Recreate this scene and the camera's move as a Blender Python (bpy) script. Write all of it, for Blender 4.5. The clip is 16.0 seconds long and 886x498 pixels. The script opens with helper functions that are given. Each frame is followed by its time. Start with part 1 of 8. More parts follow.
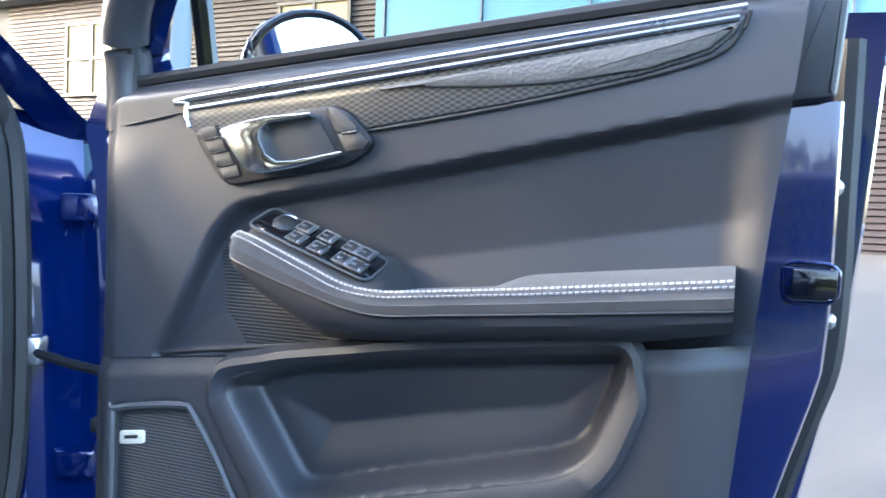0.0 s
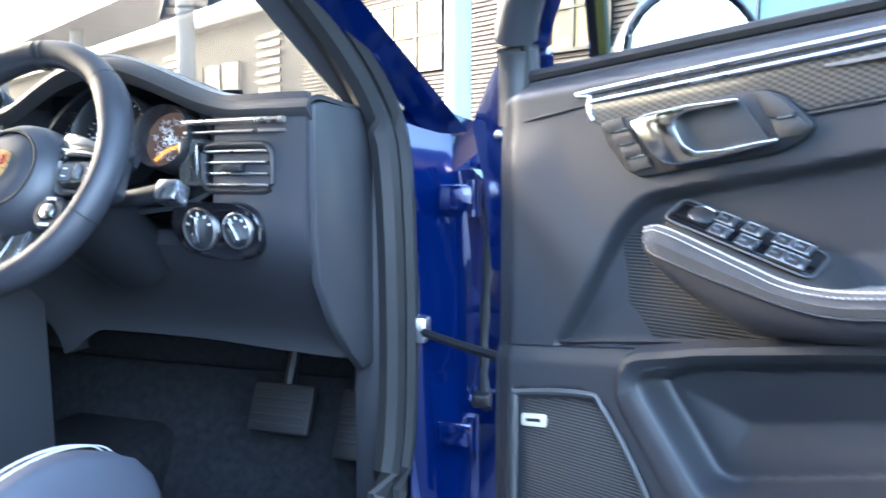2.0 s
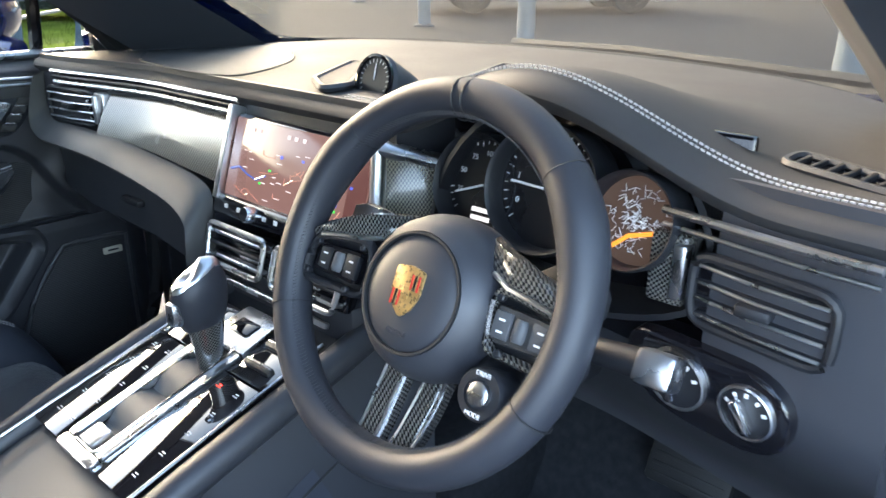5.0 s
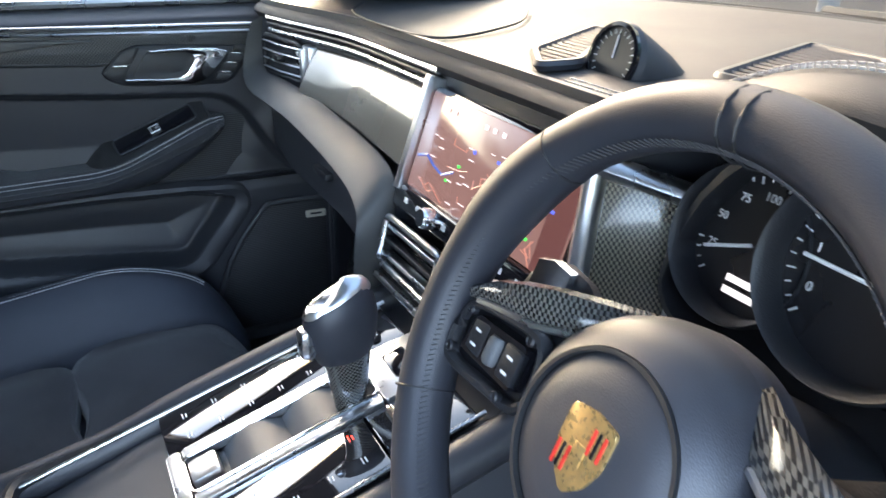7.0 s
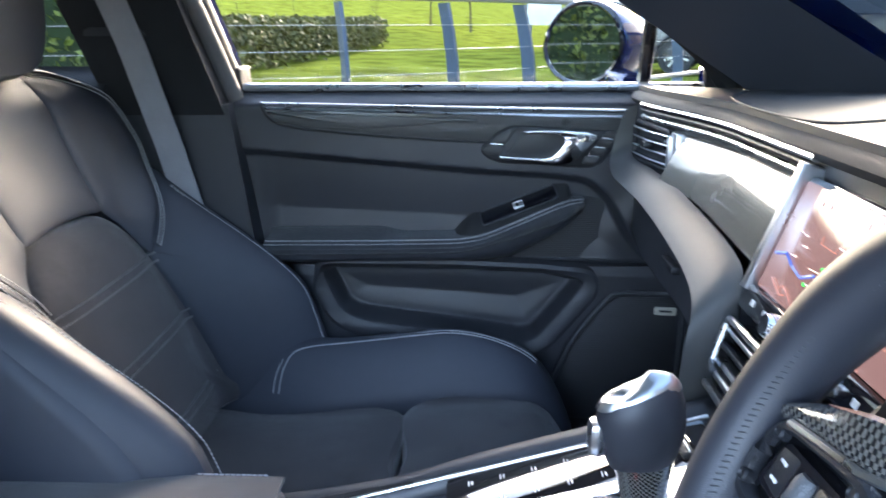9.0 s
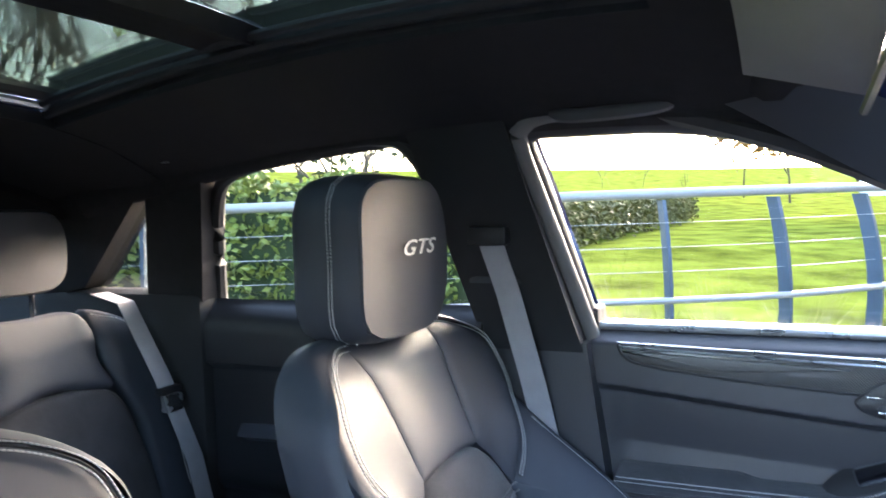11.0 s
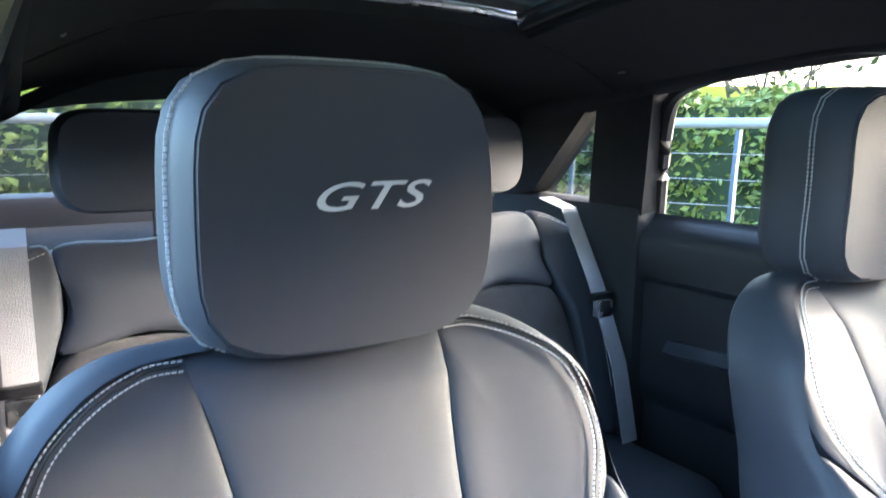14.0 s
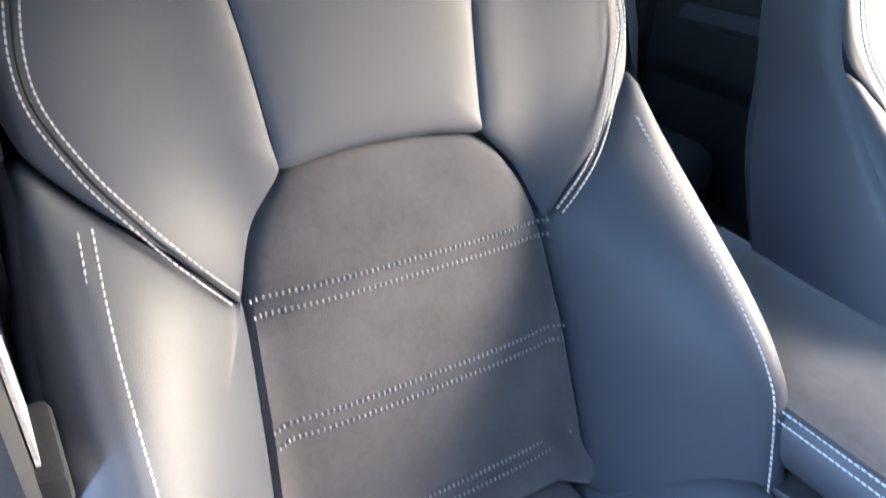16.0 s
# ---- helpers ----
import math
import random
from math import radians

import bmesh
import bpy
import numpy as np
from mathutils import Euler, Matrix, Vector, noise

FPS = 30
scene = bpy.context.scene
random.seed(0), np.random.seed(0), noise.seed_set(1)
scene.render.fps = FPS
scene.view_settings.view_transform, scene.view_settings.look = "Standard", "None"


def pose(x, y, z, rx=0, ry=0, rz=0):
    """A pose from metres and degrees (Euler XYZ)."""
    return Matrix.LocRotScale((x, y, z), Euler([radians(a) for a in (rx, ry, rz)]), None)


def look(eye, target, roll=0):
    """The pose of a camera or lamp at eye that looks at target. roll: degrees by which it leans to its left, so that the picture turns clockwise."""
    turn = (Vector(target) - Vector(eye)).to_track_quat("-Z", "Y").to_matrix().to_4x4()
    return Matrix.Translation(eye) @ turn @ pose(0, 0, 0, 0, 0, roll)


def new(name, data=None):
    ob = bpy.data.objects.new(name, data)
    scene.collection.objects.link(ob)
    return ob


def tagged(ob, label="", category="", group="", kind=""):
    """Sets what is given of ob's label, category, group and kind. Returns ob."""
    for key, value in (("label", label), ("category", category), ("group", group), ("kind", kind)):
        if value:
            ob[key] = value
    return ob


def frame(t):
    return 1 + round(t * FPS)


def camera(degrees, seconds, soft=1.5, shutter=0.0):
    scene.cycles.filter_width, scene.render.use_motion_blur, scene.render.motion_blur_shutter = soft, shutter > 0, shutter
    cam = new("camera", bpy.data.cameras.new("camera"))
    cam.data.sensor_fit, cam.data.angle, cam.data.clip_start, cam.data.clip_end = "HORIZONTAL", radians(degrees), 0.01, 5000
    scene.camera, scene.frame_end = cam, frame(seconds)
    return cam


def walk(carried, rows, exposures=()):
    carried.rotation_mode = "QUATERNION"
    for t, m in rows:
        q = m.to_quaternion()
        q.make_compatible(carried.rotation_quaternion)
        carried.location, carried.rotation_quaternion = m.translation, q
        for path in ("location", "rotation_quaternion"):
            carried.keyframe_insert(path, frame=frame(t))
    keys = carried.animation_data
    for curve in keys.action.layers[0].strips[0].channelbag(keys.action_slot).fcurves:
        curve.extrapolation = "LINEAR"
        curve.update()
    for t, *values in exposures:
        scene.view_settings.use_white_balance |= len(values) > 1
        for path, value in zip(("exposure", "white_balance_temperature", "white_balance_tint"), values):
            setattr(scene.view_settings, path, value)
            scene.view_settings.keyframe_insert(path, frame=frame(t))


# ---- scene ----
cam = camera(62.2, 16.0, soft=1.5, shutter=0.35)
PATH = [
    (0, (1.309, 0.052, 0.965), (1.388, 2.049, 0.892), 2.3),
    (0.5, (1.283, 0.04, 0.949), (1.244, 2.038, 0.861), 1.6),
    (1, (1.252, 0.026, 0.948), (1.044, 2.012, 0.836), 1.1),
    (1.5, (1.216, 0.025, 0.955), (0.802, 1.976, 0.808), 0.6),
    (2, (1.155, 0.045, 0.989), (0.551, 1.944, 0.807), 0.2),
    (2.5, (1.071, 0.094, 1.072), (0.3, 1.923, 0.83), 0.1),
    (3, (1.006, 0.134, 1.148), (0.09, 1.886, 0.847), -0.3),
    (3.5, (0.925, 0.169, 1.224), (-0.096, 1.833, 0.792), -0.0),
    (3.7, (0.908, 0.176, 1.233), (-0.153, 1.809, 0.775), 0.2),
    (5.8, (0.68, 0.427, 1.254), (-0.66, 1.653, 0.417), 0.3),
    (6, (0.662, 0.439, 1.248), (-0.715, 1.624, 0.41), 0.6),
    (6.5, (0.636, 0.476, 1.24), (-0.849, 1.523, 0.403), 1.1),
    (7, (0.595, 0.531, 1.234), (-1.008, 1.393, 0.405), 1.1),
    (7.5, (0.566, 0.565, 1.23), (-1.139, 1.225, 0.419), 1.0),
    (8, (0.548, 0.587, 1.221), (-1.254, 0.996, 0.457), 0.3),
    (8.5, (0.55, 0.591, 1.208), (-1.32, 0.771, 0.522), 0.1),
    (9, (0.564, 0.591, 1.195), (-1.349, 0.513, 0.618), -0.3),
    (9.5, (0.586, 0.573, 1.198), (-1.337, 0.253, 0.754), -0.8),
    (9.7, (0.592, 0.575, 1.212), (-1.322, 0.153, 0.814), -1.1),
    (11.8, (0.655, 0.479, 1.373), (-1.015, -0.623, 1.36), -2.4),
    (12, (0.662, 0.477, 1.377), (-0.954, -0.701, 1.372), -2.5),
    (12.5, (0.676, 0.466, 1.381), (-0.787, -0.897, 1.357), -1.9),
    (13, (0.671, 0.452, 1.369), (-0.644, -1.053, 1.281), -1.3),
    (13.5, (0.659, 0.442, 1.351), (-0.526, -1.157, 1.159), -0.3),
    (14, (0.658, 0.445, 1.328), (-0.427, -1.203, 1.004), 0.4),
    (14.5, (0.662, 0.441, 1.287), (-0.365, -1.211, 0.821), 0.9),
    (15, (0.674, 0.438, 1.252), (-0.323, -1.174, 0.616), 1.9),
    (15.5, (0.677, 0.43, 1.213), (-0.324, -1.095, 0.394), 3.0),
    (16, (0.676, 0.437, 1.189), (-0.311, -0.956, 0.147), 4.6),
]
EXPOSURES = ((0.0, 4.15, 5700, 12), (1.0, 4.45, 5800, 14), (2.0, 4.5, 5700, 11), (2.5, 4.25, 5700, 11), (3.5, 4.0, 6000, 10), (6.0, 4.0, 6500, 14), (8.5, 4.3, 6200, 16), (9.5, 4.35, 6000, 17), (12.0, 5.25, 6000, 18), (13.5, 5.4, 5500, 13), (14.5, 5.2, 5500, 12), (15.5, 5.05, 5600, 12), (16.0, 4.85, 5700, 13))
walk(cam, [(t, look(eye, target, roll)) for t, eye, target, roll in PATH], EXPOSURES)

# ---- light: hazy low sun on the passenger's side, soft sky ----
SUN_AZ, SUN_EL = 282.0, 14.0        # degrees clockwise from the car's nose, above the horizon
world = bpy.data.worlds.new("world")
scene.world = world
world.use_nodes = True
wn, wl = world.node_tree.nodes, world.node_tree.links
sky = wn.new("ShaderNodeTexSky")
sky.sky_type = 'NISHITA'
sky.sun_disc = False
sky.sun_elevation, sky.sun_rotation = radians(SUN_EL), radians(SUN_AZ)
sky.air_density, sky.dust_density, sky.ozone_density = 1.0, 4.0, 1.0
wl.new(sky.outputs[0], wn["Background"].inputs[0])
wn["Background"].inputs[1].default_value = 0.15
sun = new("sun", bpy.data.lights.new("sun", 'SUN'))
sun.data.energy, sun.data.angle, sun.data.color = 1.5, radians(36), (1.0, 0.82, 0.60)
sx, sy = math.sin(radians(SUN_AZ)), math.cos(radians(SUN_AZ))
sun.matrix_world = look((sx * 20, sy * 20, 20 * math.tan(radians(SUN_EL))), (0, 0, 0))
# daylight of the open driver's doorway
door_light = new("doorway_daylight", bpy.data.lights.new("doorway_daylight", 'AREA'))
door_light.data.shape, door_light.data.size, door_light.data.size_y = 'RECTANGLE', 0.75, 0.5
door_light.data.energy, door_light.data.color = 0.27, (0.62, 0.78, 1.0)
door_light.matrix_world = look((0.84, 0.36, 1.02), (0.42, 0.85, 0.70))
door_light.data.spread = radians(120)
# ---- materials ----
MATS = {}


def mat(name, col, rough=0.5, metal=0.0, vary=0.12, scale=8.0, grain=0.0, grain_scale=600.0, rough_vary=0.08, coat=0.0, spec=0.5, sheen=0.0, per_object=0.0):
    """A surface with colour variation at two scales, uneven gloss and fine relief."""
    if name in MATS:
        return MATS[name]
    m = bpy.data.materials.new(name)
    m.use_nodes = True
    n, l = m.node_tree.nodes, m.node_tree.links
    b = n["Principled BSDF"]
    tc = n.new("ShaderNodeTexCoord")
    big, small = n.new("ShaderNodeTexNoise"), n.new("ShaderNodeTexNoise")
    big.inputs["Scale"].default_value, big.inputs["Detail"].default_value = scale, 5
    small.inputs["Scale"].default_value, small.inputs["Detail"].default_value = scale * 12, 3
    l.new(tc.outputs["Object"], big.inputs["Vector"])
    l.new(tc.outputs["Object"], small.inputs["Vector"])
    both = n.new("ShaderNodeMath")
    both.operation = 'MULTIPLY_ADD'
    both.inputs[1].default_value = 0.35
    l.new(small.outputs[0], both.inputs[0])
    l.new(big.outputs[0], both.inputs[2])
    ramp = n.new("ShaderNodeMapRange")
    ramp.inputs[1].default_value, ramp.inputs[2].default_value = 0.42, 0.92
    ramp.inputs[3].default_value, ramp.inputs[4].default_value = 1 - vary, 1 + vary
    l.new(both.outputs[0], ramp.inputs[0])
    mul = n.new("ShaderNodeVectorMath")
    mul.operation = 'SCALE'
    mul.inputs[0].default_value = col
    fac = ramp.outputs[0]
    if per_object:
        info = n.new("ShaderNodeObjectInfo")
        r2 = n.new("ShaderNodeMapRange")
        r2.inputs[3].default_value, r2.inputs[4].default_value = 1 - per_object, 1 + per_object
        l.new(info.outputs["Random"], r2.inputs[0])
        mm = n.new("ShaderNodeMath")
        mm.operation = 'MULTIPLY'
        l.new(r2.outputs[0], mm.inputs[0])
        l.new(fac, mm.inputs[1])
        fac = mm.outputs[0]
    l.new(fac, mul.inputs[3])
    l.new(mul.outputs[0], b.inputs["Base Color"])
    rr = n.new("ShaderNodeMapRange")
    rr.inputs[1].default_value, rr.inputs[2].default_value = 0.3, 0.7
    rr.inputs[3].default_value, rr.inputs[4].default_value = max(rough - rough_vary, 0.01), min(rough + rough_vary, 1)
    l.new(big.outputs[0], rr.inputs[0])
    l.new(rr.outputs[0], b.inputs["Roughness"])
    b.inputs["Metallic"].default_value = metal
    b.inputs["Coat Weight"].default_value = coat
    b.inputs["Coat Roughness"].default_value = 0.04
    b.inputs["Specular IOR Level"].default_value = spec
    if sheen:
        b.inputs["Sheen Weight"].default_value, b.inputs["Sheen Roughness"].default_value = sheen, 0.4
    if grain:
        v = n.new("ShaderNodeTexVoronoi")
        v.inputs["Scale"].default_value = grain_scale
        l.new(tc.outputs["Object"], v.inputs["Vector"])
        bump = n.new("ShaderNodeBump")
        bump.inputs["Strength"].default_value, bump.inputs["Distance"].default_value = grain, 0.002
        l.new(v.outputs["Distance"], bump.inputs["Height"])
        l.new(bump.outputs[0], b.inputs["Normal"])
    MATS[name] = m
    return m


def weave(name, dark, light, scale, rough=0.25, coat=0.8, metal=0.0):
    """Twill: two sets of crossed threads."""
    m = mat(name, light, rough, metal, coat=coat)
    n, l = m.node_tree.nodes, m.node_tree.links
    b = n["Principled BSDF"]
    tc = n.new("ShaderNodeTexCoord")
    sep, mp, add = n.new("ShaderNodeSeparateXYZ"), n.new("ShaderNodeCombineXYZ"), n.new("ShaderNodeMath")
    l.new(tc.outputs["Object"], sep.inputs[0])
    l.new(sep.outputs[0], add.inputs[0])
    l.new(sep.outputs[1], add.inputs[1])
    l.new(add.outputs[0], mp.inputs[0])
    l.new(sep.outputs[2], mp.inputs[1])
    mp.inputs[2].default_value = 0.001
    ch = n.new("ShaderNodeTexChecker")
    ch.inputs["Scale"].default_value = scale
    ch.inputs[1].default_value, ch.inputs[2].default_value = (*dark, 1), (*light, 1)
    l.new(mp.outputs[0], ch.inputs["Vector"])
    l.new(ch.outputs[0], b.inputs["Base Color"])
    return m


def mesh_cloth(name, dark, light, scale, rough=0.6):
    """Perforated or ribbed cover: fine round dots."""
    m = mat(name, light, rough)
    n, l = m.node_tree.nodes, m.node_tree.links
    b = n["Principled BSDF"]
    tc = n.new("ShaderNodeTexCoord")
    w = n.new("ShaderNodeTexWave")
    w.wave_type, w.bands_direction = 'BANDS', 'Z'
    w.inputs["Scale"].default_value = scale
    l.new(tc.outputs["Object"], w.inputs["Vector"])
    mx = n.new("ShaderNodeMix")
    mx.data_type = 'RGBA'
    mx.inputs[6].default_value, mx.inputs[7].default_value = (*dark, 1), (*light, 1)
    l.new(w.outputs[0], mx.inputs[0])
    l.new(mx.outputs[2], b.inputs["Base Color"])
    bump = n.new("ShaderNodeBump")
    bump.inputs["Strength"].default_value, bump.inputs["Distance"].default_value = 0.5, 0.001
    l.new(w.outputs[0], bump.inputs["Height"])
    l.new(bump.outputs[0], b.inputs["Normal"])
    return m


def glass(name, tint=(1, 1, 1), rough=0.0, mixin=0.06):
    """Thin glazing: see-through with a mirror reflection on its surface."""
    m = bpy.data.materials.new(name)
    m.use_nodes = True
    n, l = m.node_tree.nodes, m.node_tree.links
    n.remove(n["Principled BSDF"])
    tr, gl, mx, lw = n.new("ShaderNodeBsdfTransparent"), n.new("ShaderNodeBsdfGlossy"), n.new("ShaderNodeMixShader"), n.new("ShaderNodeFresnel")
    tr.inputs[0].default_value = (*tint, 1)
    gl.inputs["Roughness"].default_value = rough
    lw.inputs[0].default_value = 1.45
    sc = n.new("ShaderNodeMath")
    sc.operation = 'MULTIPLY_ADD'
    sc.inputs[1].default_value, sc.inputs[2].default_value = 0.5, mixin * 0.3
    l.new(lw.outputs[0], sc.inputs[0])
    l.new(sc.outputs[0], mx.inputs[0])
    l.new(tr.outputs[0], mx.inputs[1])
    l.new(gl.outputs[0], mx.inputs[2])
    l.new(mx.outputs[0], n["Material Output"].inputs[0])
    MATS[name] = m
    return m


def glow(name, col, strength):
    m = bpy.data.materials.new(name)
    m.use_nodes = True
    b = m.node_tree.nodes["Principled BSDF"]
    b.inputs["Base Color"].default_value = (*[c * 0.3 for c in col], 1)
    b.inputs["Roughness"].default_value = 0.12
    b.inputs["Emission Color"].default_value = (*col, 1)
    b.inputs["Emission Strength"].default_value = strength
    MATS[name] = m
    return m


LEATHER = mat("black_leather", (0.041, 0.046, 0.061), 0.57, vary=0.08, scale=5, grain=0.08, grain_scale=1100, spec=0.52)
SOFT = mat("soft_dash_skin", (0.030, 0.032, 0.039), 0.46, vary=0.06, scale=4, grain=0.10, grain_scale=1100, spec=0.6)
PILLAR = mat("dark_pillar_cloth", (0.028, 0.029, 0.032), 0.85, vary=0.12, scale=30, grain=0.3, grain_scale=1200, spec=0.2)
DASH_SKIN = mat("dash_top_leather", (0.034, 0.035, 0.038), 0.62, vary=0.08, scale=4, grain=0.12, grain_scale=1100, spec=0.3)
SUEDE = mat("suede_cloth", (0.066, 0.064, 0.068), 0.95, vary=0.25, scale=14, grain=0.3, grain_scale=1400, spec=0.15, sheen=0.35)
PLASTIC = mat("black_plastic", (0.011, 0.012, 0.015), 0.45, vary=0.1, scale=6, grain=0.15, grain_scale=900)
GREY_PLASTIC = mat("grey_panel", (0.07, 0.074, 0.08), 0.5, vary=0.06, scale=5, grain=0.2, grain_scale=900)
GLOSS = mat("gloss_black", (0.006, 0.006, 0.008), 0.07, vary=0.1, rough_vary=0.03, coat=0.6)
RUBBER = mat("rubber_seal", (0.013, 0.014, 0.016), 0.6, vary=0.1, scale=9)
CARPET = mat("carpet", (0.03, 0.033, 0.04), 0.95, vary=0.3, scale=60, grain=1.0, grain_scale=900, spec=0.1)
HEADLINER = mat("headliner_cloth", (0.026, 0.026, 0.029), 0.95, vary=0.15, scale=40, grain=0.4, grain_scale=1200, spec=0.1)
PIANO = mat("piano_black", (0.010, 0.010, 0.012), 0.05, vary=0.1, rough_vary=0.02, coat=1.0, spec=0.9)
PIANO.node_tree.nodes["Principled BSDF"].inputs["Coat IOR"].default_value = 1.9
CHROME = mat("chrome", (0.85, 0.86, 0.88), 0.12, 1.0, vary=0.03, rough_vary=0.04)
SATIN = mat("satin_silver", (0.62, 0.63, 0.65), 0.3, 1.0, vary=0.05, scale=20, rough_vary=0.08)
CARBON = weave("carbon_twill", (0.014, 0.014, 0.015), (0.10, 0.097, 0.088), 420, 0.22)
TRIM_WEAVE = weave("bronze_grey_trim", (0.085, 0.078, 0.062), (0.20, 0.185, 0.15), 330, 0.22, 0.9)
PAINT = mat("blue_paint", (0.002, 0.011, 0.085), 0.10, 0.3, vary=0.06, scale=3, coat=1.0, rough_vary=0.02)
STITCH = mat("white_thread", (0.50, 0.50, 0.51), 0.8, vary=0.1)
WHITE_PRINT = mat("white_print", (0.75, 0.75, 0.75), 0.6, vary=0.03)
SPEAKER = mesh_cloth("speaker_grille", (0.01, 0.01, 0.012), (0.06, 0.062, 0.066), 85)
BELT = mat("grey_belt_webbing", (0.34, 0.34, 0.37), 0.7, vary=0.08, scale=30, grain=0.5, grain_scale=500)
GLASS = glass("clear_glass", (0.66, 0.69, 0.67))
ROOF_GLASS = glass("tinted_roof_glass", (0.080, 0.098, 0.072))
SCREEN_GLASS = glass("windscreen_glass", (0.47, 0.50, 0.48))
REAR_GLASS = glass("rear_glass", (0.58, 0.61, 0.58))
BRACKET_WEAVE = weave("bronze_weave", (0.02, 0.019, 0.016), (0.24, 0.215, 0.155), 330, 0.3, 0.4)
DOOR_WEAVE = weave("woven_door_trim", (0.035, 0.035, 0.036), (0.105, 0.104, 0.10), 380, 0.34, 0.25)
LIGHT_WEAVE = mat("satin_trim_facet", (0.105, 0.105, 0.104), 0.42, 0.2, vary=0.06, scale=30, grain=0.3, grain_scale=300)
ARM_SUEDE = mat("armrest_suede", (0.052, 0.054, 0.060), 0.95, vary=0.2, scale=14, grain=0.3, grain_scale=1400, spec=0.12, sheen=0.25)
CUP = mat("handle_recess", (0.03, 0.03, 0.031), 0.42, vary=0.1, scale=20, grain=0.2, grain_scale=900)
MIRROR = mat("mirror", (0.9, 0.9, 0.9), 0.02, 1.0, vary=0.01, rough_vary=0.005)
# ---- building helpers ----
WORLD = {}


def thing(name, at, label, category, group="", kind=""):
    ob = new(name)
    ob.empty_display_size = 0.05
    ob.location = at
    WORLD[ob] = Matrix.Translation(at)
    return tagged(ob, label, category, group, kind)


def part(name, bm, material, parent, label="", smooth=True, kind=""):
    """Links a bmesh, built in world metres, as one mesh under a thing or a part."""
    base = WORLD.get(parent, Matrix.Identity(4)) if parent else Matrix.Identity(4)
    bm.transform(base.inverted())
    bmesh.ops.recalc_face_normals(bm, faces=bm.faces)
    me = bpy.data.meshes.new(name)
    bm.to_mesh(me)
    bm.free()
    me.materials.append(material)
    ob = new(name, me)
    if parent:
        ob.parent = parent
    WORLD[ob] = base
    if smooth:
        me.polygons.foreach_set("use_smooth", [True] * len(me.polygons))
        me.set_sharp_from_angle(angle=radians(38))
    return tagged(ob, label, kind=kind)


def box(bm, lo, hi, bevel=0.0, m=None, seg=2):
    """A box between two corners, with rounded edges, optionally posed by m."""
    lo, hi = Vector(lo), Vector(hi)
    mm = Matrix.Translation((lo + hi) / 2) @ Matrix.Diagonal((*(hi - lo), 1))
    made = bmesh.ops.create_cube(bm, size=1, matrix=mm)["verts"]
    if bevel:
        edges = list({e for v in made for e in v.link_edges})
        out = bmesh.ops.bevel(bm, geom=edges, offset=bevel, segments=seg, profile=0.5, affect='EDGES', clamp_overlap=True)
        made = list({v for f in out["faces"] for v in f.verts} | {v for v in made if v.is_valid})
    if m is not None:
        bmesh.ops.transform(bm, matrix=m, verts=made)
    return made


def prism(bm, pts, depth, m=None, bevel=0.0, seg=2, round_corner=0.0):
    """A polygon in local x, y pushed along local z by depth."""
    pts = rounded(pts, round_corner) if round_corner else pts
    lo = [bm.verts.new((x, y, 0)) for x, y in pts]
    hi = [bm.verts.new((x, y, depth)) for x, y in pts]
    k = len(pts)
    bm.faces.new(lo[::-1])
    top = bm.faces.new(hi)
    for i in range(k):
        bm.faces.new((lo[i], lo[(i + 1) % k], hi[(i + 1) % k], hi[i]))
    made = lo + hi
    if bevel:
        out = bmesh.ops.bevel(bm, geom=list(top.edges), offset=bevel, segments=seg, profile=0.5, affect='EDGES', clamp_overlap=True)
        made = list({v for f in out["faces"] for v in f.verts} | {v for v in made if v.is_valid})
    if m is not None:
        bmesh.ops.transform(bm, matrix=m, verts=made)
    return made


def rounded(pts, r, n=4):
    """The polygon with its corners rounded by about r."""
    out, k = [], len(pts)
    for i in range(k):
        p, a, b = (Vector(pts[j % k]) for j in (i, i - 1, i + 1))
        da, db = min(r, (a - p).length * 0.48), min(r, (b - p).length * 0.48)
        a, b = p + (a - p).normalized() * da, p + (b - p).normalized() * db
        for j in range(n + 1):
            t = j / n
            out.append(tuple(a * (1 - t) ** 2 + p * 2 * t * (1 - t) + b * t * t))
    return out


def smooth_line(pts, n=6, closed=False):
    """Catmull-Rom through the points."""
    pts = [Vector(p) for p in pts]
    k, out = len(pts), []
    for i in range(k if closed else k - 1):
        if closed:
            p0, p1, p2, p3 = pts[i - 1], pts[i], pts[(i + 1) % k], pts[(i + 2) % k]
        else:
            p0, p1, p2, p3 = pts[max(i - 1, 0)], pts[i], pts[i + 1], pts[min(i + 2, k - 1)]
        for j in range(n):
            t = j / n
            out.append(0.5 * ((2 * p1) + (p2 - p0) * t + (2 * p0 - 5 * p1 + 4 * p2 - p3) * t * t + (3 * p1 - p0 - 3 * p2 + p3) * t ** 3))
    if not closed:
        out.append(pts[-1])
    return out


def loft(bm, rings, caps=True, closed=False):
    """Skins rings of equal count."""
    vs = [[bm.verts.new(p) for p in r] for r in rings]
    k = len(vs[0])
    for a, b in zip(vs, vs[1:] + ([vs[0]] if closed else [])):
        for i in range(k):
            bm.faces.new((a[i], a[(i + 1) % k], b[(i + 1) % k], b[i]))
    if caps and not closed:
        bm.faces.new(vs[0][::-1])
        bm.faces.new(vs[-1])
    return [v for r in vs for v in r]


